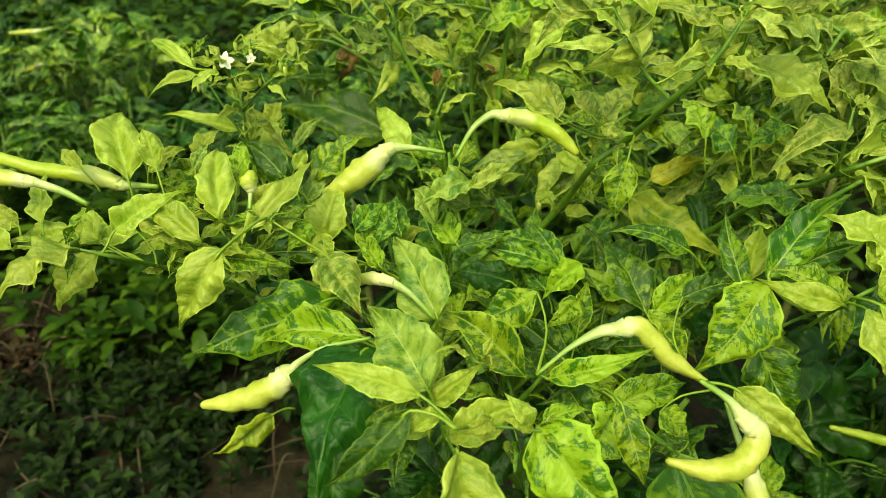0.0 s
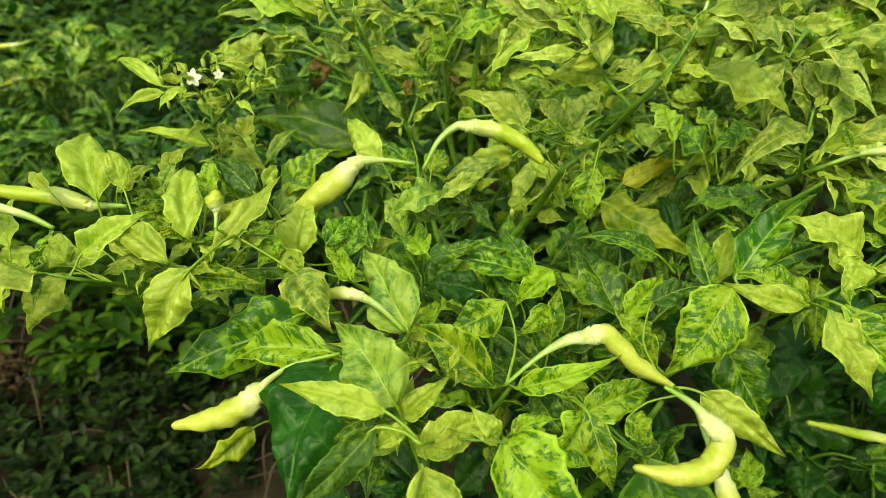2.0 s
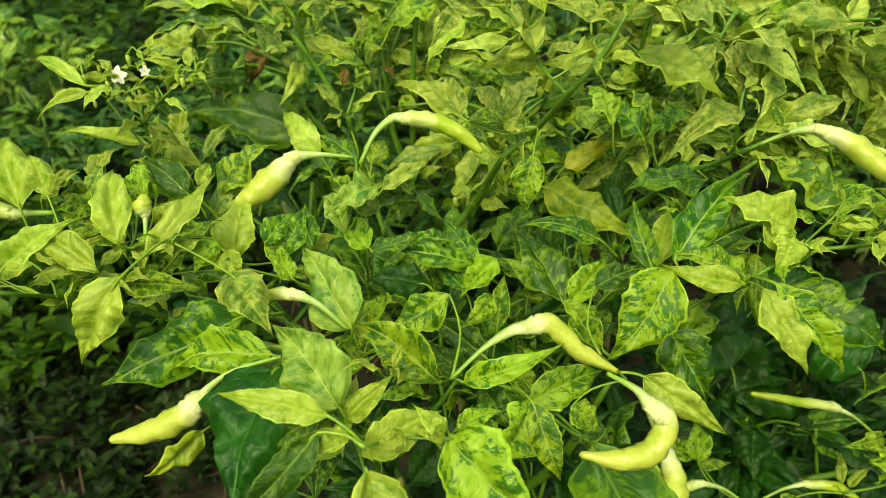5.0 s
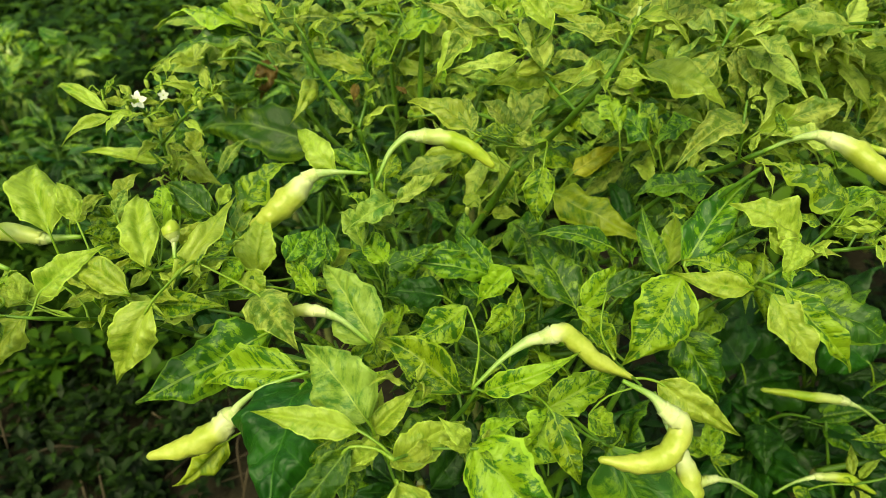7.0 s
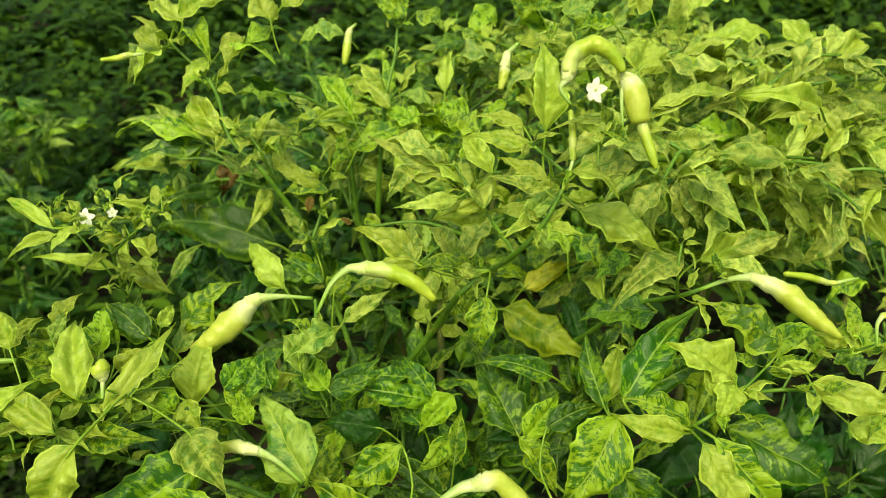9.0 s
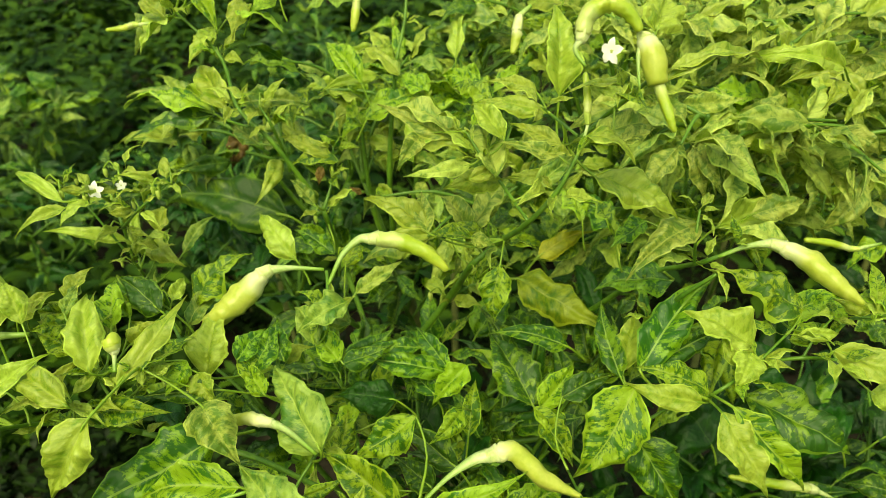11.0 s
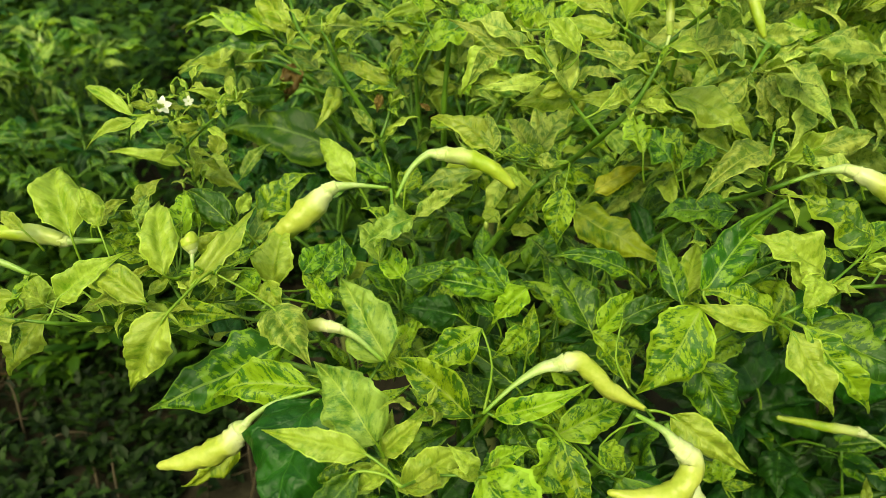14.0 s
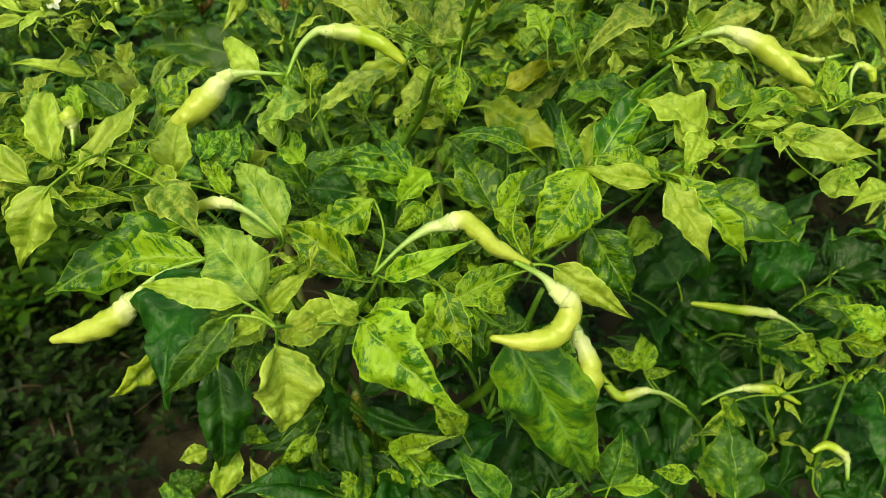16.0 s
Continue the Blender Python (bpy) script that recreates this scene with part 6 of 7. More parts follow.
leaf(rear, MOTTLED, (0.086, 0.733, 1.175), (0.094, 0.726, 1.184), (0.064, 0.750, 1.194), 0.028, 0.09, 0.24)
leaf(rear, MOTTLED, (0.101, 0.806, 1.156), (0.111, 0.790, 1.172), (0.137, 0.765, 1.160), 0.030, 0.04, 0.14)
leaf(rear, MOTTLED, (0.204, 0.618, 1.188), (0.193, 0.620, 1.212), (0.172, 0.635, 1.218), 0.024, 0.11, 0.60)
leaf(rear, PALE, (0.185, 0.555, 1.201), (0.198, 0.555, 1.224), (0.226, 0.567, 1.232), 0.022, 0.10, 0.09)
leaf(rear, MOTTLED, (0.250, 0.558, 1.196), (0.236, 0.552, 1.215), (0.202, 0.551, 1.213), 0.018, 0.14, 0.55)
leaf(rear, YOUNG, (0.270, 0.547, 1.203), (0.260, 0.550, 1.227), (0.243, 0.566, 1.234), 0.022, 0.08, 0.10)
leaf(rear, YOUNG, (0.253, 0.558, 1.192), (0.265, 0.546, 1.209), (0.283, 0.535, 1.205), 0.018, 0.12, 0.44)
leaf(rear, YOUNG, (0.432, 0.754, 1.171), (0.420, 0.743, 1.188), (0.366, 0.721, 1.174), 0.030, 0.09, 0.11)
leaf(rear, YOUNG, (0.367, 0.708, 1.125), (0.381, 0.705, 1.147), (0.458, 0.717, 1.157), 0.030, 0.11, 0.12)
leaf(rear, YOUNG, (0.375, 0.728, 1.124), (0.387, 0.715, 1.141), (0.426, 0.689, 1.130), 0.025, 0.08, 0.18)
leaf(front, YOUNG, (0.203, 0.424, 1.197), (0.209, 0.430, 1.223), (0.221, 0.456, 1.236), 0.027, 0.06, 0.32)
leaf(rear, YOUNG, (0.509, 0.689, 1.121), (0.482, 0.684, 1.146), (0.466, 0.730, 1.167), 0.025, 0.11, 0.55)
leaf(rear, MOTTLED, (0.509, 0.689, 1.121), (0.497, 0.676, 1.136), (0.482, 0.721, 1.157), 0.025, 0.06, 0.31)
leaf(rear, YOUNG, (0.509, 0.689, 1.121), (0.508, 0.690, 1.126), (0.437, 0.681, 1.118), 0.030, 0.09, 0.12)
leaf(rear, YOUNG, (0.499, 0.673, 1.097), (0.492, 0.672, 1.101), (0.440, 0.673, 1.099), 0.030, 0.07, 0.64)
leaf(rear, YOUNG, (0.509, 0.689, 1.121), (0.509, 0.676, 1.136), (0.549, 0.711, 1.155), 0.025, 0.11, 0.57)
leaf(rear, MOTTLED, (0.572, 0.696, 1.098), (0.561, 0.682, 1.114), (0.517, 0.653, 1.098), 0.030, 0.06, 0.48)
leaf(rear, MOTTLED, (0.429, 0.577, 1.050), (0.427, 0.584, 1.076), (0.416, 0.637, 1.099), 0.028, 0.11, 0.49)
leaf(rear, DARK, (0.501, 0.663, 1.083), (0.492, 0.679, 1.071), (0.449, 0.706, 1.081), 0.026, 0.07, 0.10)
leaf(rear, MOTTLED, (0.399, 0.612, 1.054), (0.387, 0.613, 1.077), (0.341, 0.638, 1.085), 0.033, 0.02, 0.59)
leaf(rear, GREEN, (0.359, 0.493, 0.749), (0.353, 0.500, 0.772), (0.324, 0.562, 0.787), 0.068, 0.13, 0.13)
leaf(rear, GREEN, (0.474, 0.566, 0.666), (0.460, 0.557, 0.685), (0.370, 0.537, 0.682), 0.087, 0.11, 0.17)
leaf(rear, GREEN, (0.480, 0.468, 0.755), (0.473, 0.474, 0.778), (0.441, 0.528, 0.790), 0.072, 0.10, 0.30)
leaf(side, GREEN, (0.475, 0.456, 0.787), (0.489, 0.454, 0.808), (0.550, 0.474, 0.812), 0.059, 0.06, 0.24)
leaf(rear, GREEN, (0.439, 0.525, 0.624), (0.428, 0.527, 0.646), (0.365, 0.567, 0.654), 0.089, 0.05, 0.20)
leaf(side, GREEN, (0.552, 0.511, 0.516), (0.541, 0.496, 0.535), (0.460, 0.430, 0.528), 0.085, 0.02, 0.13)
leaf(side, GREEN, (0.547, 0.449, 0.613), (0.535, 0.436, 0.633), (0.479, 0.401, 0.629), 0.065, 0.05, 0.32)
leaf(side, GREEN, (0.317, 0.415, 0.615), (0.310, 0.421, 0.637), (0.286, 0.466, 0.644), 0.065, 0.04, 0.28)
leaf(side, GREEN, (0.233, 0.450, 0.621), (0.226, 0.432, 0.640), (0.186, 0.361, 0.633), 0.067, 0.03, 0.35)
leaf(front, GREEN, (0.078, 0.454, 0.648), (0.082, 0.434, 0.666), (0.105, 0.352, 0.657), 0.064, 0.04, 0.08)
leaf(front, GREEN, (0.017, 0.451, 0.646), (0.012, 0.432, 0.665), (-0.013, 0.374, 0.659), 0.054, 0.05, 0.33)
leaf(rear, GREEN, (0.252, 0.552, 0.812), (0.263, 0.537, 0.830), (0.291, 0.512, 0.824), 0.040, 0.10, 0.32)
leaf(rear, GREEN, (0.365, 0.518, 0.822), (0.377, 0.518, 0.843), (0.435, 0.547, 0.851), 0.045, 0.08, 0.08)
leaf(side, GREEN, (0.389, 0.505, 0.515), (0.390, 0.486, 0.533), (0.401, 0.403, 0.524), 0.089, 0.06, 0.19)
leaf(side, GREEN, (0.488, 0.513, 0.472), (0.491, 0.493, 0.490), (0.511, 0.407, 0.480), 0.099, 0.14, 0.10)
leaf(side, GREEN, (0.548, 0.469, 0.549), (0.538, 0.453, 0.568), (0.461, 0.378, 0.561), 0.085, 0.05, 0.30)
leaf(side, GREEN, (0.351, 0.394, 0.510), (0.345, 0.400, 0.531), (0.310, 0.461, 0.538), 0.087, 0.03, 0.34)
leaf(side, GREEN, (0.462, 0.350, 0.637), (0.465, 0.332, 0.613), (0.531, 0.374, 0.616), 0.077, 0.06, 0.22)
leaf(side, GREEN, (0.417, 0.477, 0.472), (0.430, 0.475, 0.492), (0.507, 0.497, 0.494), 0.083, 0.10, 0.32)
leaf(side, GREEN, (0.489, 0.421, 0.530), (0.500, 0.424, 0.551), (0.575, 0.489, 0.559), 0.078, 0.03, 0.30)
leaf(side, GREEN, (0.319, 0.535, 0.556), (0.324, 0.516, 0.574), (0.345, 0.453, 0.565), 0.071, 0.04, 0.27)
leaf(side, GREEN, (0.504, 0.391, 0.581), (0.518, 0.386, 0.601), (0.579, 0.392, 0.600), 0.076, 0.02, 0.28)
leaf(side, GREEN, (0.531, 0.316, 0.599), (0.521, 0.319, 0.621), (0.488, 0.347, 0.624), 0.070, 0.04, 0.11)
leaf(front, YOUNG, (0.300, 0.328, 1.053), (0.303, 0.329, 1.058), (0.356, 0.308, 1.052), 0.020, 0.02, 0.28)
leaf(front, YOUNG, (0.328, 0.367, 1.029), (0.340, 0.331, 1.017), (0.362, 0.314, 1.013), 0.019, 0.06, 0.64)
leaf(front, MOTTLED, (0.383, 0.350, 1.005), (0.372, 0.336, 1.023), (0.343, 0.317, 1.018), 0.016, 0.09, 0.30)
leaf(front, YOUNG, (0.410, 0.350, 0.981), (0.397, 0.339, 1.000), (0.362, 0.324, 0.996), 0.020, 0.14, 0.19)
leaf(front, MOTTLED, (0.342, 0.365, 1.048), (0.350, 0.379, 1.055), (0.377, 0.361, 1.050), 0.020, 0.05, 0.63)
leaf(front, YOUNG, (0.353, 0.358, 1.056), (0.367, 0.361, 1.047), (0.341, 0.374, 1.051), 0.016, 0.13, 0.48)
leaf(front, MOTTLED, (0.336, 0.367, 1.042), (0.326, 0.390, 1.048), (0.341, 0.368, 1.041), 0.020, 0.14, 0.13)
leaf(front, YOUNG, (0.358, 0.353, 1.063), (0.383, 0.349, 1.048), (0.354, 0.346, 1.046), 0.016, 0.13, 0.49)
leaf(front, YOUNG, (-0.107, 0.435, 1.033), (-0.101, 0.441, 1.057), (-0.094, 0.458, 1.064), 0.010, 0.06, 0.49)

# fruit
fruit(front, FRUIT, [(-0.038, 0.290, 1.040, 0.0010), (-0.062, 0.287, 1.036, 0.0012), (-0.075, 0.283, 1.030, 0.0019), (-0.080, 0.280, 1.026, 0.0029)], [(-0.082, 0.279, 1.024, 0.0060), (-0.091, 0.274, 1.018, 0.0070), (-0.108, 0.271, 1.013, 0.0058), (-0.126, 0.270, 1.011, 0.0021)])
fruit(front, FRUIT, [(0.049, 0.279, 1.024, 0.0010), (0.067, 0.287, 1.036, 0.0014), (0.082, 0.292, 1.042, 0.0029), (0.091, 0.293, 1.043, 0.0038)], [(0.094, 0.293, 1.044, 0.0047), (0.104, 0.293, 1.044, 0.0056), (0.119, 0.284, 1.031, 0.0047), (0.138, 0.277, 1.021, 0.0016)])
fruit(front, FRUIT, [(0.123, 0.253, 1.046, 0.0011), (0.137, 0.248, 1.038, 0.0020), (0.143, 0.243, 1.032, 0.0039)], [(0.146, 0.241, 1.030, 0.0051), (0.151, 0.238, 1.024, 0.0057), (0.143, 0.230, 1.013, 0.0064), (0.126, 0.228, 1.011, 0.0051), (0.108, 0.231, 1.014, 0.0017)])
fruit(front, FRUIT, [(0.157, 0.286, 0.996, 0.0014), (0.162, 0.275, 0.983, 0.0019), (0.167, 0.266, 0.973, 0.0027)], [(0.167, 0.264, 0.970, 0.0040), (0.172, 0.253, 0.958, 0.0066), (0.170, 0.243, 0.946, 0.0066), (0.160, 0.234, 0.934, 0.0030)])
fruit(front, FRUIT, [(0.002, 0.447, 1.067, 0.0012), (-0.019, 0.448, 1.070, 0.0018), (-0.034, 0.448, 1.070, 0.0037)], [(-0.039, 0.447, 1.068, 0.0054), (-0.051, 0.441, 1.059, 0.0086), (-0.066, 0.434, 1.049, 0.0080), (-0.080, 0.430, 1.043, 0.0042)])
fruit(front, FRUIT_GREEN, [(0.008, 0.402, 1.087, 0.0011), (0.018, 0.412, 1.101, 0.0017), (0.029, 0.417, 1.108, 0.0025), (0.036, 0.417, 1.108, 0.0036)], [(0.040, 0.417, 1.108, 0.0046), (0.056, 0.415, 1.105, 0.0051), (0.071, 0.410, 1.098, 0.0046), (0.082, 0.404, 1.089, 0.0022)])
fruit(front, FRUIT_GREEN, [(-0.187, 0.420, 1.056, 0.0015), (-0.202, 0.420, 1.057, 0.0024), (-0.209, 0.420, 1.057, 0.0033)], [(-0.212, 0.421, 1.057, 0.0043), (-0.230, 0.424, 1.062, 0.0061), (-0.261, 0.426, 1.065, 0.0046), (-0.291, 0.431, 1.071, 0.0038), (-0.308, 0.436, 1.079, 0.0023)])
fruit(front, FRUIT, [(-0.194, 0.344, 1.089, 0.0012), (-0.208, 0.348, 1.095, 0.0020), (-0.223, 0.351, 1.099, 0.0025)], [(-0.228, 0.352, 1.099, 0.0036), (-0.242, 0.353, 1.101, 0.0046), (-0.261, 0.355, 1.105, 0.0034)])
fruit(front, FRUIT, [(-0.005, 0.322, 1.026, 0.0013), (-0.019, 0.330, 1.038, 0.0018), (-0.029, 0.334, 1.043, 0.0028)], [(-0.034, 0.335, 1.044, 0.0036), (-0.045, 0.344, 1.038, 0.0038), (-0.063, 0.353, 1.026, 0.0034), (-0.082, 0.352, 1.014, 0.0022)])
fruit(front, FRUIT_GREEN, [(0.145, 0.353, 1.235, 0.0009), (0.141, 0.358, 1.241, 0.0011), (0.144, 0.360, 1.245, 0.0019)], [(0.145, 0.362, 1.247, 0.0035), (0.149, 0.367, 1.255, 0.0043), (0.159, 0.368, 1.259, 0.0043), (0.167, 0.365, 1.255, 0.0037), (0.172, 0.360, 1.248, 0.0019)])
fruit(front, FRUIT, [(0.171, 0.349, 1.223, 0.0006), (0.172, 0.358, 1.236, 0.0011), (0.175, 0.362, 1.241, 0.0019)], [(0.176, 0.363, 1.243, 0.0044), (0.179, 0.357, 1.235, 0.0064), (0.180, 0.350, 1.225, 0.0046)], 0.08)
fruit(front, FRUIT_GREEN, [(0.176, 0.363, 1.241, 0.0009), (0.178, 0.359, 1.234, 0.0013)], [(0.179, 0.356, 1.231, 0.0025), (0.184, 0.342, 1.213, 0.0025), (0.186, 0.337, 1.206, 0.0011)])
fruit(front, FRUIT_GREEN, [(0.153, 0.373, 1.183, 0.0007), (0.157, 0.379, 1.193, 0.0010)], [(0.157, 0.382, 1.198, 0.0019), (0.158, 0.388, 1.207, 0.0021), (0.158, 0.394, 1.215, 0.0014)])
fruit(front, FRUIT, [(0.254, 0.392, 1.088, 0.0012), (0.269, 0.388, 1.097, 0.0015), (0.281, 0.382, 1.102, 0.0030)], [(0.286, 0.379, 1.101, 0.0044), (0.299, 0.369, 1.096, 0.0066), (0.312, 0.355, 1.087, 0.0056), (0.323, 0.344, 1.080, 0.0020)])
fruit(front, FRUIT_GREEN, [(0.351, 0.344, 1.069, 0.0008), (0.353, 0.352, 1.079, 0.0011), (0.357, 0.355, 1.084, 0.0017)], [(0.360, 0.355, 1.084, 0.0022), (0.365, 0.352, 1.081, 0.0027), (0.366, 0.348, 1.076, 0.0016)])
fruit(front, FRUIT_GREEN, [(0.419, 0.455, 1.039, 0.0010), (0.401, 0.455, 1.036, 0.0017)], [(0.395, 0.456, 1.036, 0.0023), (0.381, 0.460, 1.040, 0.0030), (0.362, 0.463, 1.043, 0.0020)])
fruit(side, FRUIT_GREEN, [(0.444, 0.396, 0.777, 0.0013), (0.425, 0.410, 0.791, 0.0013), (0.411, 0.417, 0.797, 0.0025)], [(0.405, 0.419, 0.799, 0.0045), (0.379, 0.424, 0.802, 0.0045), (0.358, 0.429, 0.805, 0.0037), (0.336, 0.434, 0.808, 0.0020)])
fruit(side, FRUIT_GREEN, [(0.343, 0.385, 0.718, 0.0013), (0.365, 0.389, 0.726, 0.0013), (0.384, 0.390, 0.729, 0.0026)], [(0.389, 0.389, 0.729, 0.0038), (0.413, 0.385, 0.727, 0.0046), (0.436, 0.374, 0.716, 0.0017)])
fruit(side, FRUIT_GREEN, [(0.328, 0.385, 0.717, 0.0013), (0.310, 0.395, 0.727, 0.0017), (0.292, 0.400, 0.731, 0.0030)], [(0.284, 0.400, 0.730, 0.0046), (0.264, 0.400, 0.728, 0.0050), (0.247, 0.417, 0.746, 0.0029)])
fruit(side, FRUIT_GREEN, [(0.474, 0.321, 0.658, 0.0017), (0.476, 0.333, 0.672, 0.0026)], [(0.474, 0.337, 0.677, 0.0038), (0.459, 0.345, 0.684, 0.0042), (0.444, 0.343, 0.680, 0.0021)])
fruit(front, FRUIT_GREEN, [(-0.104, 0.337, 1.090, 0.0011), (-0.104, 0.341, 1.094, 0.0011), (-0.104, 0.344, 1.097, 0.0015)], [(-0.104, 0.345, 1.098, 0.0031), (-0.105, 0.347, 1.101, 0.0048), (-0.105, 0.349, 1.104, 0.0041), (-0.106, 0.350, 1.105, 0.0020)], 0.10)
fruit(front, FRUIT_OLD, [(0.018, 0.405, 0.778, 0.0012), (0.016, 0.403, 0.776, 0.0024)], [(0.016, 0.402, 0.774, 0.0035), (0.016, 0.392, 0.763, 0.0039), (0.018, 0.380, 0.749, 0.0012)])
fruit(front, FRUIT, [(0.025, 0.358, 0.723, 0.0016), (0.009, 0.353, 0.716, 0.0024)], [(0.003, 0.352, 0.714, 0.0035), (-0.008, 0.345, 0.705, 0.0043), (-0.015, 0.336, 0.694, 0.0024)])
fruit(rear, FRUIT_GREEN, [(-0.134, 0.679, 1.174, 0.0011), (-0.146, 0.679, 1.173, 0.0015)], [(-0.150, 0.680, 1.173, 0.0026), (-0.160, 0.679, 1.171, 0.0026), (-0.173, 0.680, 1.170, 0.0015)])
fruit(rear, FRUIT_GREEN, [(0.047, 0.726, 1.179, 0.0012), (0.041, 0.723, 1.175, 0.0016)], [(0.039, 0.721, 1.171, 0.0032), (0.036, 0.712, 1.158, 0.0040), (0.033, 0.705, 1.148, 0.0020)])
fruit(rear, FRUIT, [(0.161, 0.542, 1.209, 0.0013), (0.152, 0.538, 1.203, 0.0022)], [(0.150, 0.534, 1.196, 0.0037), (0.148, 0.529, 1.188, 0.0034), (0.145, 0.524, 1.182, 0.0018)])
fruit(rear, FRUIT_GREEN, [(0.498, 0.635, 1.063, 0.0013), (0.492, 0.633, 1.059, 0.0021)], [(0.486, 0.634, 1.059, 0.0029), (0.476, 0.634, 1.058, 0.0029), (0.465, 0.635, 1.058, 0.0017)])

flower(front, (0.160, 0.362, 1.238), (-0.80, -0.50, 0.25), 0.0066)
flower(front, (-0.158, 0.517, 1.105), (-0.10, -0.85, 0.22), 0.0068)
flower(front, (-0.140, 0.519, 1.106), (0.40, -0.75, 0.10), 0.0042)
sprout(front, (-0.184, 0.529, 1.105), 4, 0.015, 345, [YOUNG, YOUNG, MOTTLED], 3)
sprout(front, (-0.164, 0.526, 1.100), 4, 0.015, 392, [YOUNG, YOUNG, MOTTLED], 3)
sprout(front, (-0.142, 0.533, 1.110), 4, 0.017, 445, [YOUNG, YOUNG, MOTTLED], 2)
sprout(front, (-0.128, 0.524, 1.098), 4, 0.016, 478, [YOUNG, YOUNG, MOTTLED], 2)
sprout(front, (-0.107, 0.526, 1.100), 3, 0.016, 528, [YOUNG, YOUNG, MOTTLED], 2)
sprout(front, (-0.190, 0.571, 1.065), 3, 0.018, 372, [YOUNG, YOUNG, MOTTLED], 1)
sprout(front, (-0.164, 0.560, 1.049), 3, 0.018, 430, [YOUNG, YOUNG, MOTTLED], 1)
sprout(front, (-0.156, 0.554, 1.031), 4, 0.022, 450, [YOUNG, YOUNG, MOTTLED], 0)
sprout(front, (-0.133, 0.552, 1.028), 3, 0.022, 500, [YOUNG, YOUNG, MOTTLED], 0)
blade(front, RUST, (0.033, 0.447, 1.124), (-0.5, -0.2, 0.5), 0.010, random.Random(876))


# ---- plants further off ----
def far_plant(x, y, tall, seed, label, mats=None, size=(0.04, 0.075)):
    ob = plant(x, y, label, "chilli plants in the bed")
    rnd = random.Random(seed)
    z0 = ob.location.z
    branch(ob, (x, y, z0 - 0.02, 0.011), (x + rnd.uniform(-0.03, 0.03), y, 0.3 * tall, 0.009), (x + rnd.uniform(-0.05, 0.05), y, 0.62 * tall, 0.007), mat=BARK, name="trunk")
    for k in range(6):
        g = k * 1.05 + rnd.uniform(-0.3, 0.3)
        c = (x + 0.17 * math.cos(g), y + 0.17 * math.sin(g), tall * rnd.uniform(0.68, 0.92))
        bough(ob, (x, y, tall * rnd.uniform(0.35, 0.6)), c, (0.13, 0.13, 0.09), 26, mats or [MOTTLED, DARK, GREEN, YOUNG], seed * 10 + k, size)
    return ob


small = far_plant(-1.06, 2.12, 0.62, 31, "small chilli plant with bright yellow-green leaves and pale fruit", [PALE, BROAD, BROAD, MOTTLED, DARK], (0.06, 0.10))
fruit(small, FRUIT, [(-1.10, 2.06, 0.62, 0.002), (-1.13, 2.05, 0.615, 0.003)], [(-1.14, 2.05, 0.613, 0.006), (-1.17, 2.05, 0.610, 0.008), (-1.22, 2.05, 0.608, 0.004)])
fruit(small, FRUIT, [(-0.97, 2.06, 0.63, 0.002), (-0.97, 2.05, 0.615, 0.003)], [(-0.97, 2.05, 0.61, 0.006), (-0.972, 2.05, 0.58, 0.008), (-0.975, 2.05, 0.545, 0.004)])
fruit(small, FRUIT, [(-1.14, 2.06, 0.51, 0.002), (-1.16, 2.05, 0.515, 0.003)], [(-1.17, 2.05, 0.515, 0.006), (-1.19, 2.05, 0.505, 0.008), (-1.22, 2.05, 0.495, 0.004)])
far_plant(-0.35, 1.75, 0.72, 32, "chilli plant half hidden behind its neighbours", [GREEN, GREEN, GREEN, GREEN, DARK])
far_plant(0.20, 1.45, 0.95, 33, "leafy chilli plant standing behind the next row")
far_plant(0.72, 1.20, 1.0, 34, "leafy chilli plant with yellow-green crown")
far_plant(0.92, 0.75, 0.85, 35, "leafy chilli plant beside the bed")
far_plant(-0.78, 1.62, 0.64, 47, "small chilli plant with bright green leaves among weeds", [BROAD, GREEN, GREEN, DARK, BROAD], (0.05, 0.09))
far_plant(-1.20, 1.75, 0.60, 49, "small chilli plant with bright green leaves among weeds", [BROAD, GREEN, GREEN, DARK, BROAD], (0.05, 0.09))
far_plant(-0.15, 1.25, 0.86, 41, "chilli plant with dark leaves behind the front row", [GREEN, GREEN, GREEN, GREEN, DARK])
far_plant(0.45, 1.10, 1.0, 42, "leafy chilli plant with yellow-green crown")
far_plant(0.40, 1.75, 1.0, 43, "chilli plant in the row behind")
far_plant(-0.05, 2.1, 0.85, 44, "chilli plant in the row behind", [GREEN, GREEN, GREEN, DARK, MOTTLED])
far_plant(-1.45, 2.4, 0.7, 45, "small chilli plant with bright green leaves among weeds", [GREEN, GREEN, GREEN, DARK, MOTTLED])
far_plant(1.20, 1.0, 0.9, 46, "leafy chilli plant beside the bed")
far_plant(0.75, 1.95, 0.95, 36, "chilli plant in the row behind")
far_plant(1.35, 1.55, 0.95, 37, "chilli plant in the row behind")


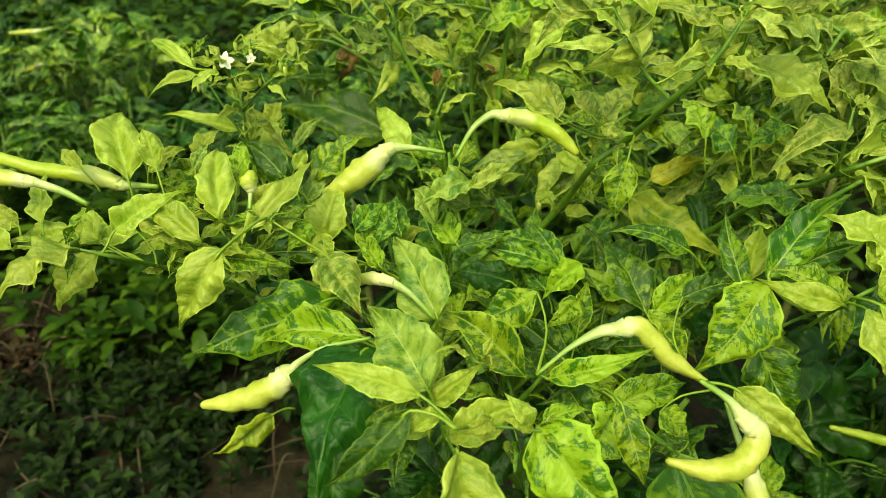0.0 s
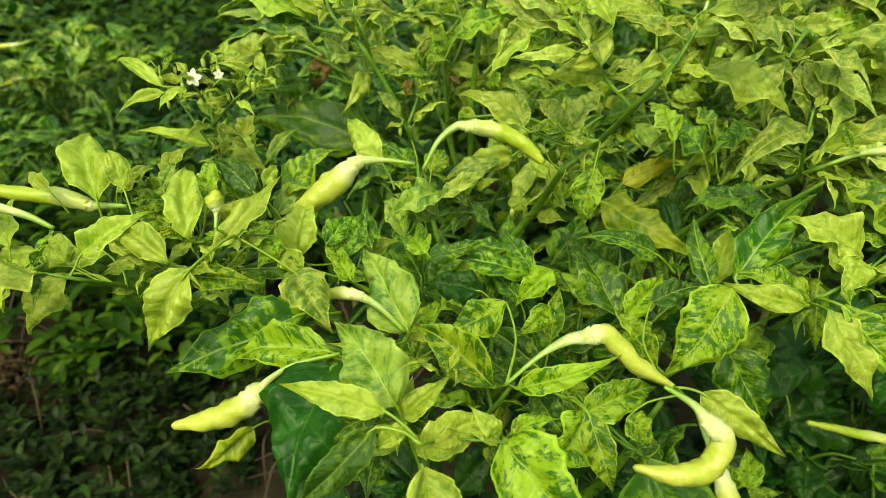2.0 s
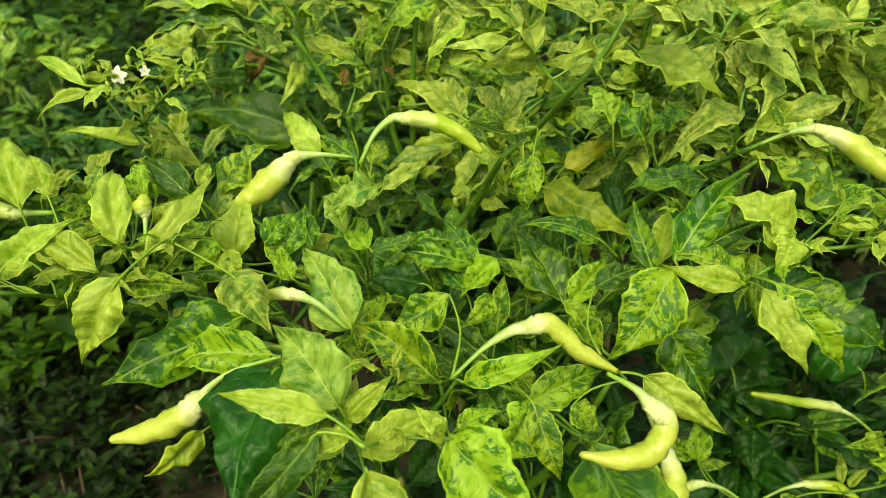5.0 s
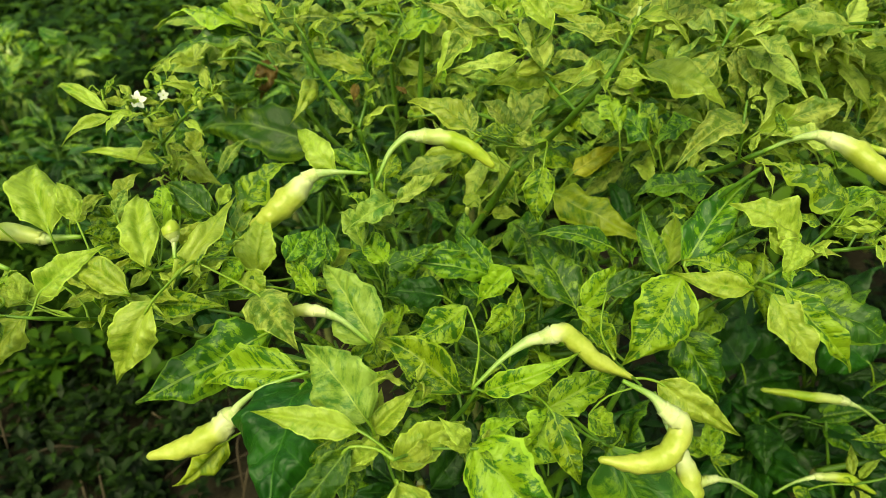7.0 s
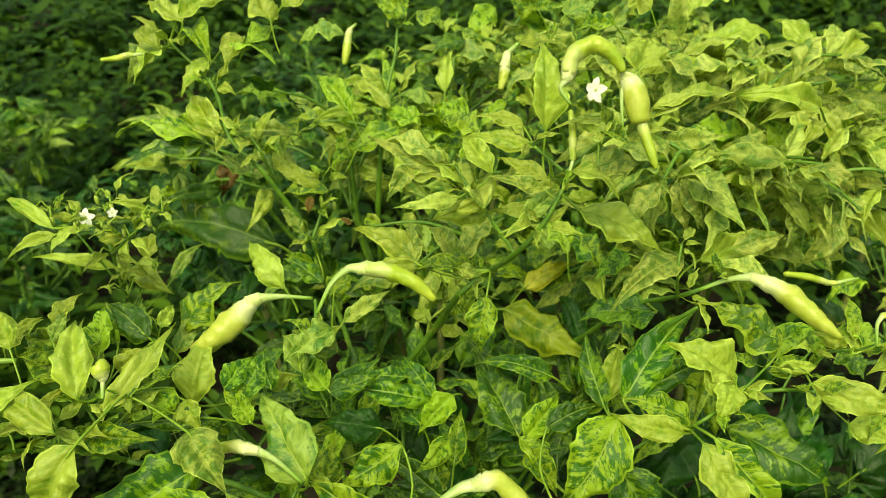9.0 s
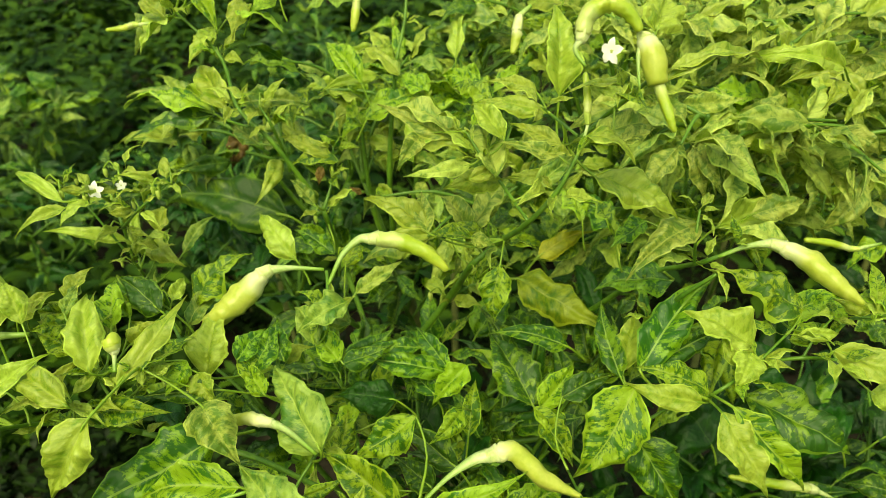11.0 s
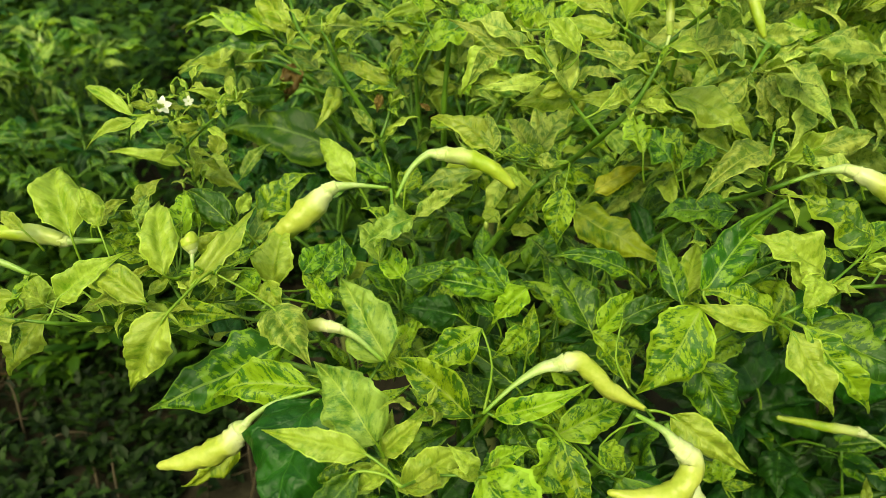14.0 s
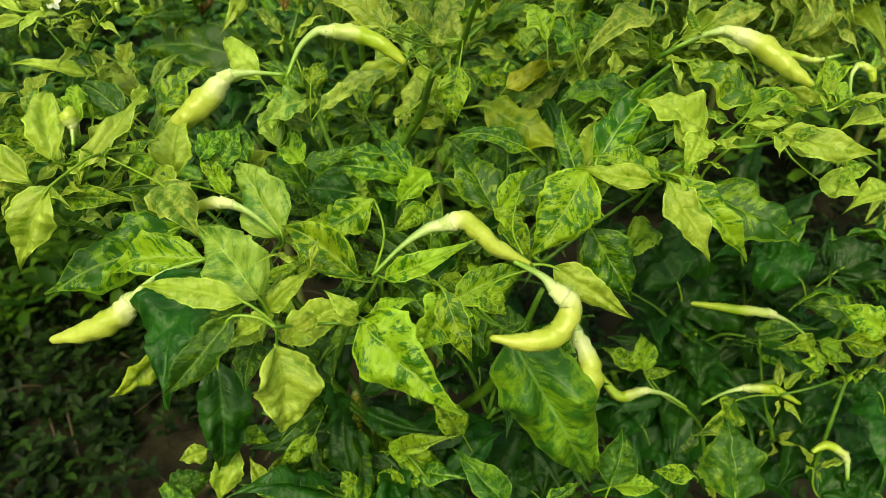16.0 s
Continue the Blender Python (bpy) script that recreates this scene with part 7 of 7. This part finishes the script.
# ---- weeds on the soil ----
def weeds(name, label, number, area, seed, leafy, size, mat, lean):
    """Low sprigs in one mesh: thin stems with pairs of small folded oval leaves."""
    r = random.Random(seed)
    verts, faces = [], []
    for _ in range(number):
        u, v = r.random(), r.random()
        if r.random() > min(u, 1 - u, v, 1 - v) / 0.10:
            continue
        (x0, x1), (y0, y1) = area
        x, y = x0 - 0.04 * (x1 - x0) + 1.08 * u * (x1 - x0), y0 - 0.04 * (y1 - y0) + 1.08 * v * (y1 - y0)
        if noise.noise(Vector((x * 2.2, y * 2.2, 9.0))) < 0.02 and r.random() < 0.85:
            continue
        z = ground_height(x, y)
        tall = r.uniform(0.03, 0.13) * lean
        tilt = Vector((r.gauss(0, 0.45), r.gauss(0, 0.45), 1)).normalized()
        tip = Vector((x, y, z)) + tilt * tall
        o = len(verts)
        w = 0.0011
        verts += [(x - w, y, z - 0.01), (x + w, y, z - 0.01), (tip.x + w * 0.5, tip.y, tip.z), (tip.x - w * 0.5, tip.y, tip.z)]
        faces.append((o, o + 1, o + 2, o + 3))
        g = r.uniform(0, 6.3)
        for k in range(leafy):
            u = 0.25 + 0.75 * (k // 2 + 1) / (leafy // 2 + 0.5)
            p = Vector((x, y, z)).lerp(tip, min(u, 1.0))
            g += math.pi if k % 2 else 1.4
            big = size * r.uniform(0.6, 1.25)
            out = Vector((math.cos(g), math.sin(g), r.uniform(-0.15, 0.75))).normalized()
            across = out.cross(Vector((0, 0, 1))).normalized() * big * r.uniform(0.17, 0.26)
            up = across.cross(out).normalized() * big
            o = len(verts)
            a, b = p + out * big * 0.38 + up * 0.10, p + out * big * 0.74 + up * 0.08
            for q in (p, a + across, a - up * 0.06, a - across, b + across * 0.72, b - up * 0.05, b - across * 0.72, p + out * big - up * 0.06):
                verts.append(tuple(q))
            faces += [(o, o + 1, o + 2), (o, o + 2, o + 3), (o + 1, o + 4, o + 5, o + 2), (o + 2, o + 5, o + 6, o + 3), (o + 4, o + 7, o + 5), (o + 5, o + 7, o + 6)]
    mesh = bpy.data.meshes.new(name)
    mesh.from_pydata(verts, [], faces)
    mesh.shade_smooth()
    mesh.materials.append(mat)
    return tagged(new(name, mesh), label, "weeds", kind="stuff")


weeds("weeds", "low green weeds with small oval leaves on the soil, shade put into their colour", 3000, ((-2.0, 0.2), (0.3, 1.9)), 3, 10, 0.034, WEED, 1.2)
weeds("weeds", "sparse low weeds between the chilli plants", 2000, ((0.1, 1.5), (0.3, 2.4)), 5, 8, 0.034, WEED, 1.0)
weeds("weeds", "taller weeds further back along the bed", 5200, ((-3.6, 3.2), (1.6, 4.6)), 6, 12, 0.085, GRASS, 3.8)
weeds("weeds", "bright green weeds in the gap beside the plants", 850, ((-1.9, -0.2), (1.3, 2.9)), 8, 14, 0.060, GRASS, 4.0)
weeds("weeds", "rough low growth far across the field", 14000, ((-9, 9), (4.0, 13)), 9, 10, 0.17, GRASS, 4.0)
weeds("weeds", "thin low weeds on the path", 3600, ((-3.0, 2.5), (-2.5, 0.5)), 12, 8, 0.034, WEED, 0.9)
weeds("dead_weeds", "withered brown straw and dead weeds on the soil", 380, ((-1.20, -0.99), (1.23, 1.43)), 15, 8, 0.030, STRAW, 0.8)


def dry_stems(number, area, seed):
    """Bent, broken, dry stalks lying on the soil, in one mesh."""
    r = random.Random(seed)
    verts, faces = [], []
    for _ in range(number):
        x, y = r.uniform(*area[0]), r.uniform(*area[1])
        g, reach, lift = r.uniform(0, 6.3), r.uniform(0.06, 0.22), r.uniform(0.0, 0.10)
        a = Vector((x, y, ground_height(x, y) + 0.004))
        b = a + Vector((math.cos(g), math.sin(g), 0)) * reach + Vector((0, 0, lift))
        mid = a.lerp(b, 0.5) + Vector((r.gauss(0, 0.012), r.gauss(0, 0.012), 0.02 + 0.3 * lift))
        v, f = tube(spline([(*a, 0.0026), (*mid, 0.0024), (*b, 0.0012)], 4), sides=5)
        o = len(verts)
        verts += v
        faces += [tuple(o + k for k in q) for q in f]
    mesh = bpy.data.meshes.new("dry_stems")
    mesh.from_pydata(verts, [], faces)
    mesh.shade_smooth()
    mesh.materials.append(STICK)
    return tagged(new("dry_stems", mesh), "broken pale brown dry stalks lying on the soil", "plant litter", kind="stuff")


dry_stems(90, ((-1.35, -0.92), (1.05, 1.62)), 21)
dry_stems(60, ((-2.3, -1.35), (2.0, 3.4)), 22)
dry_stems(50, ((-1.0, 0.1), (0.7, 1.4)), 23)
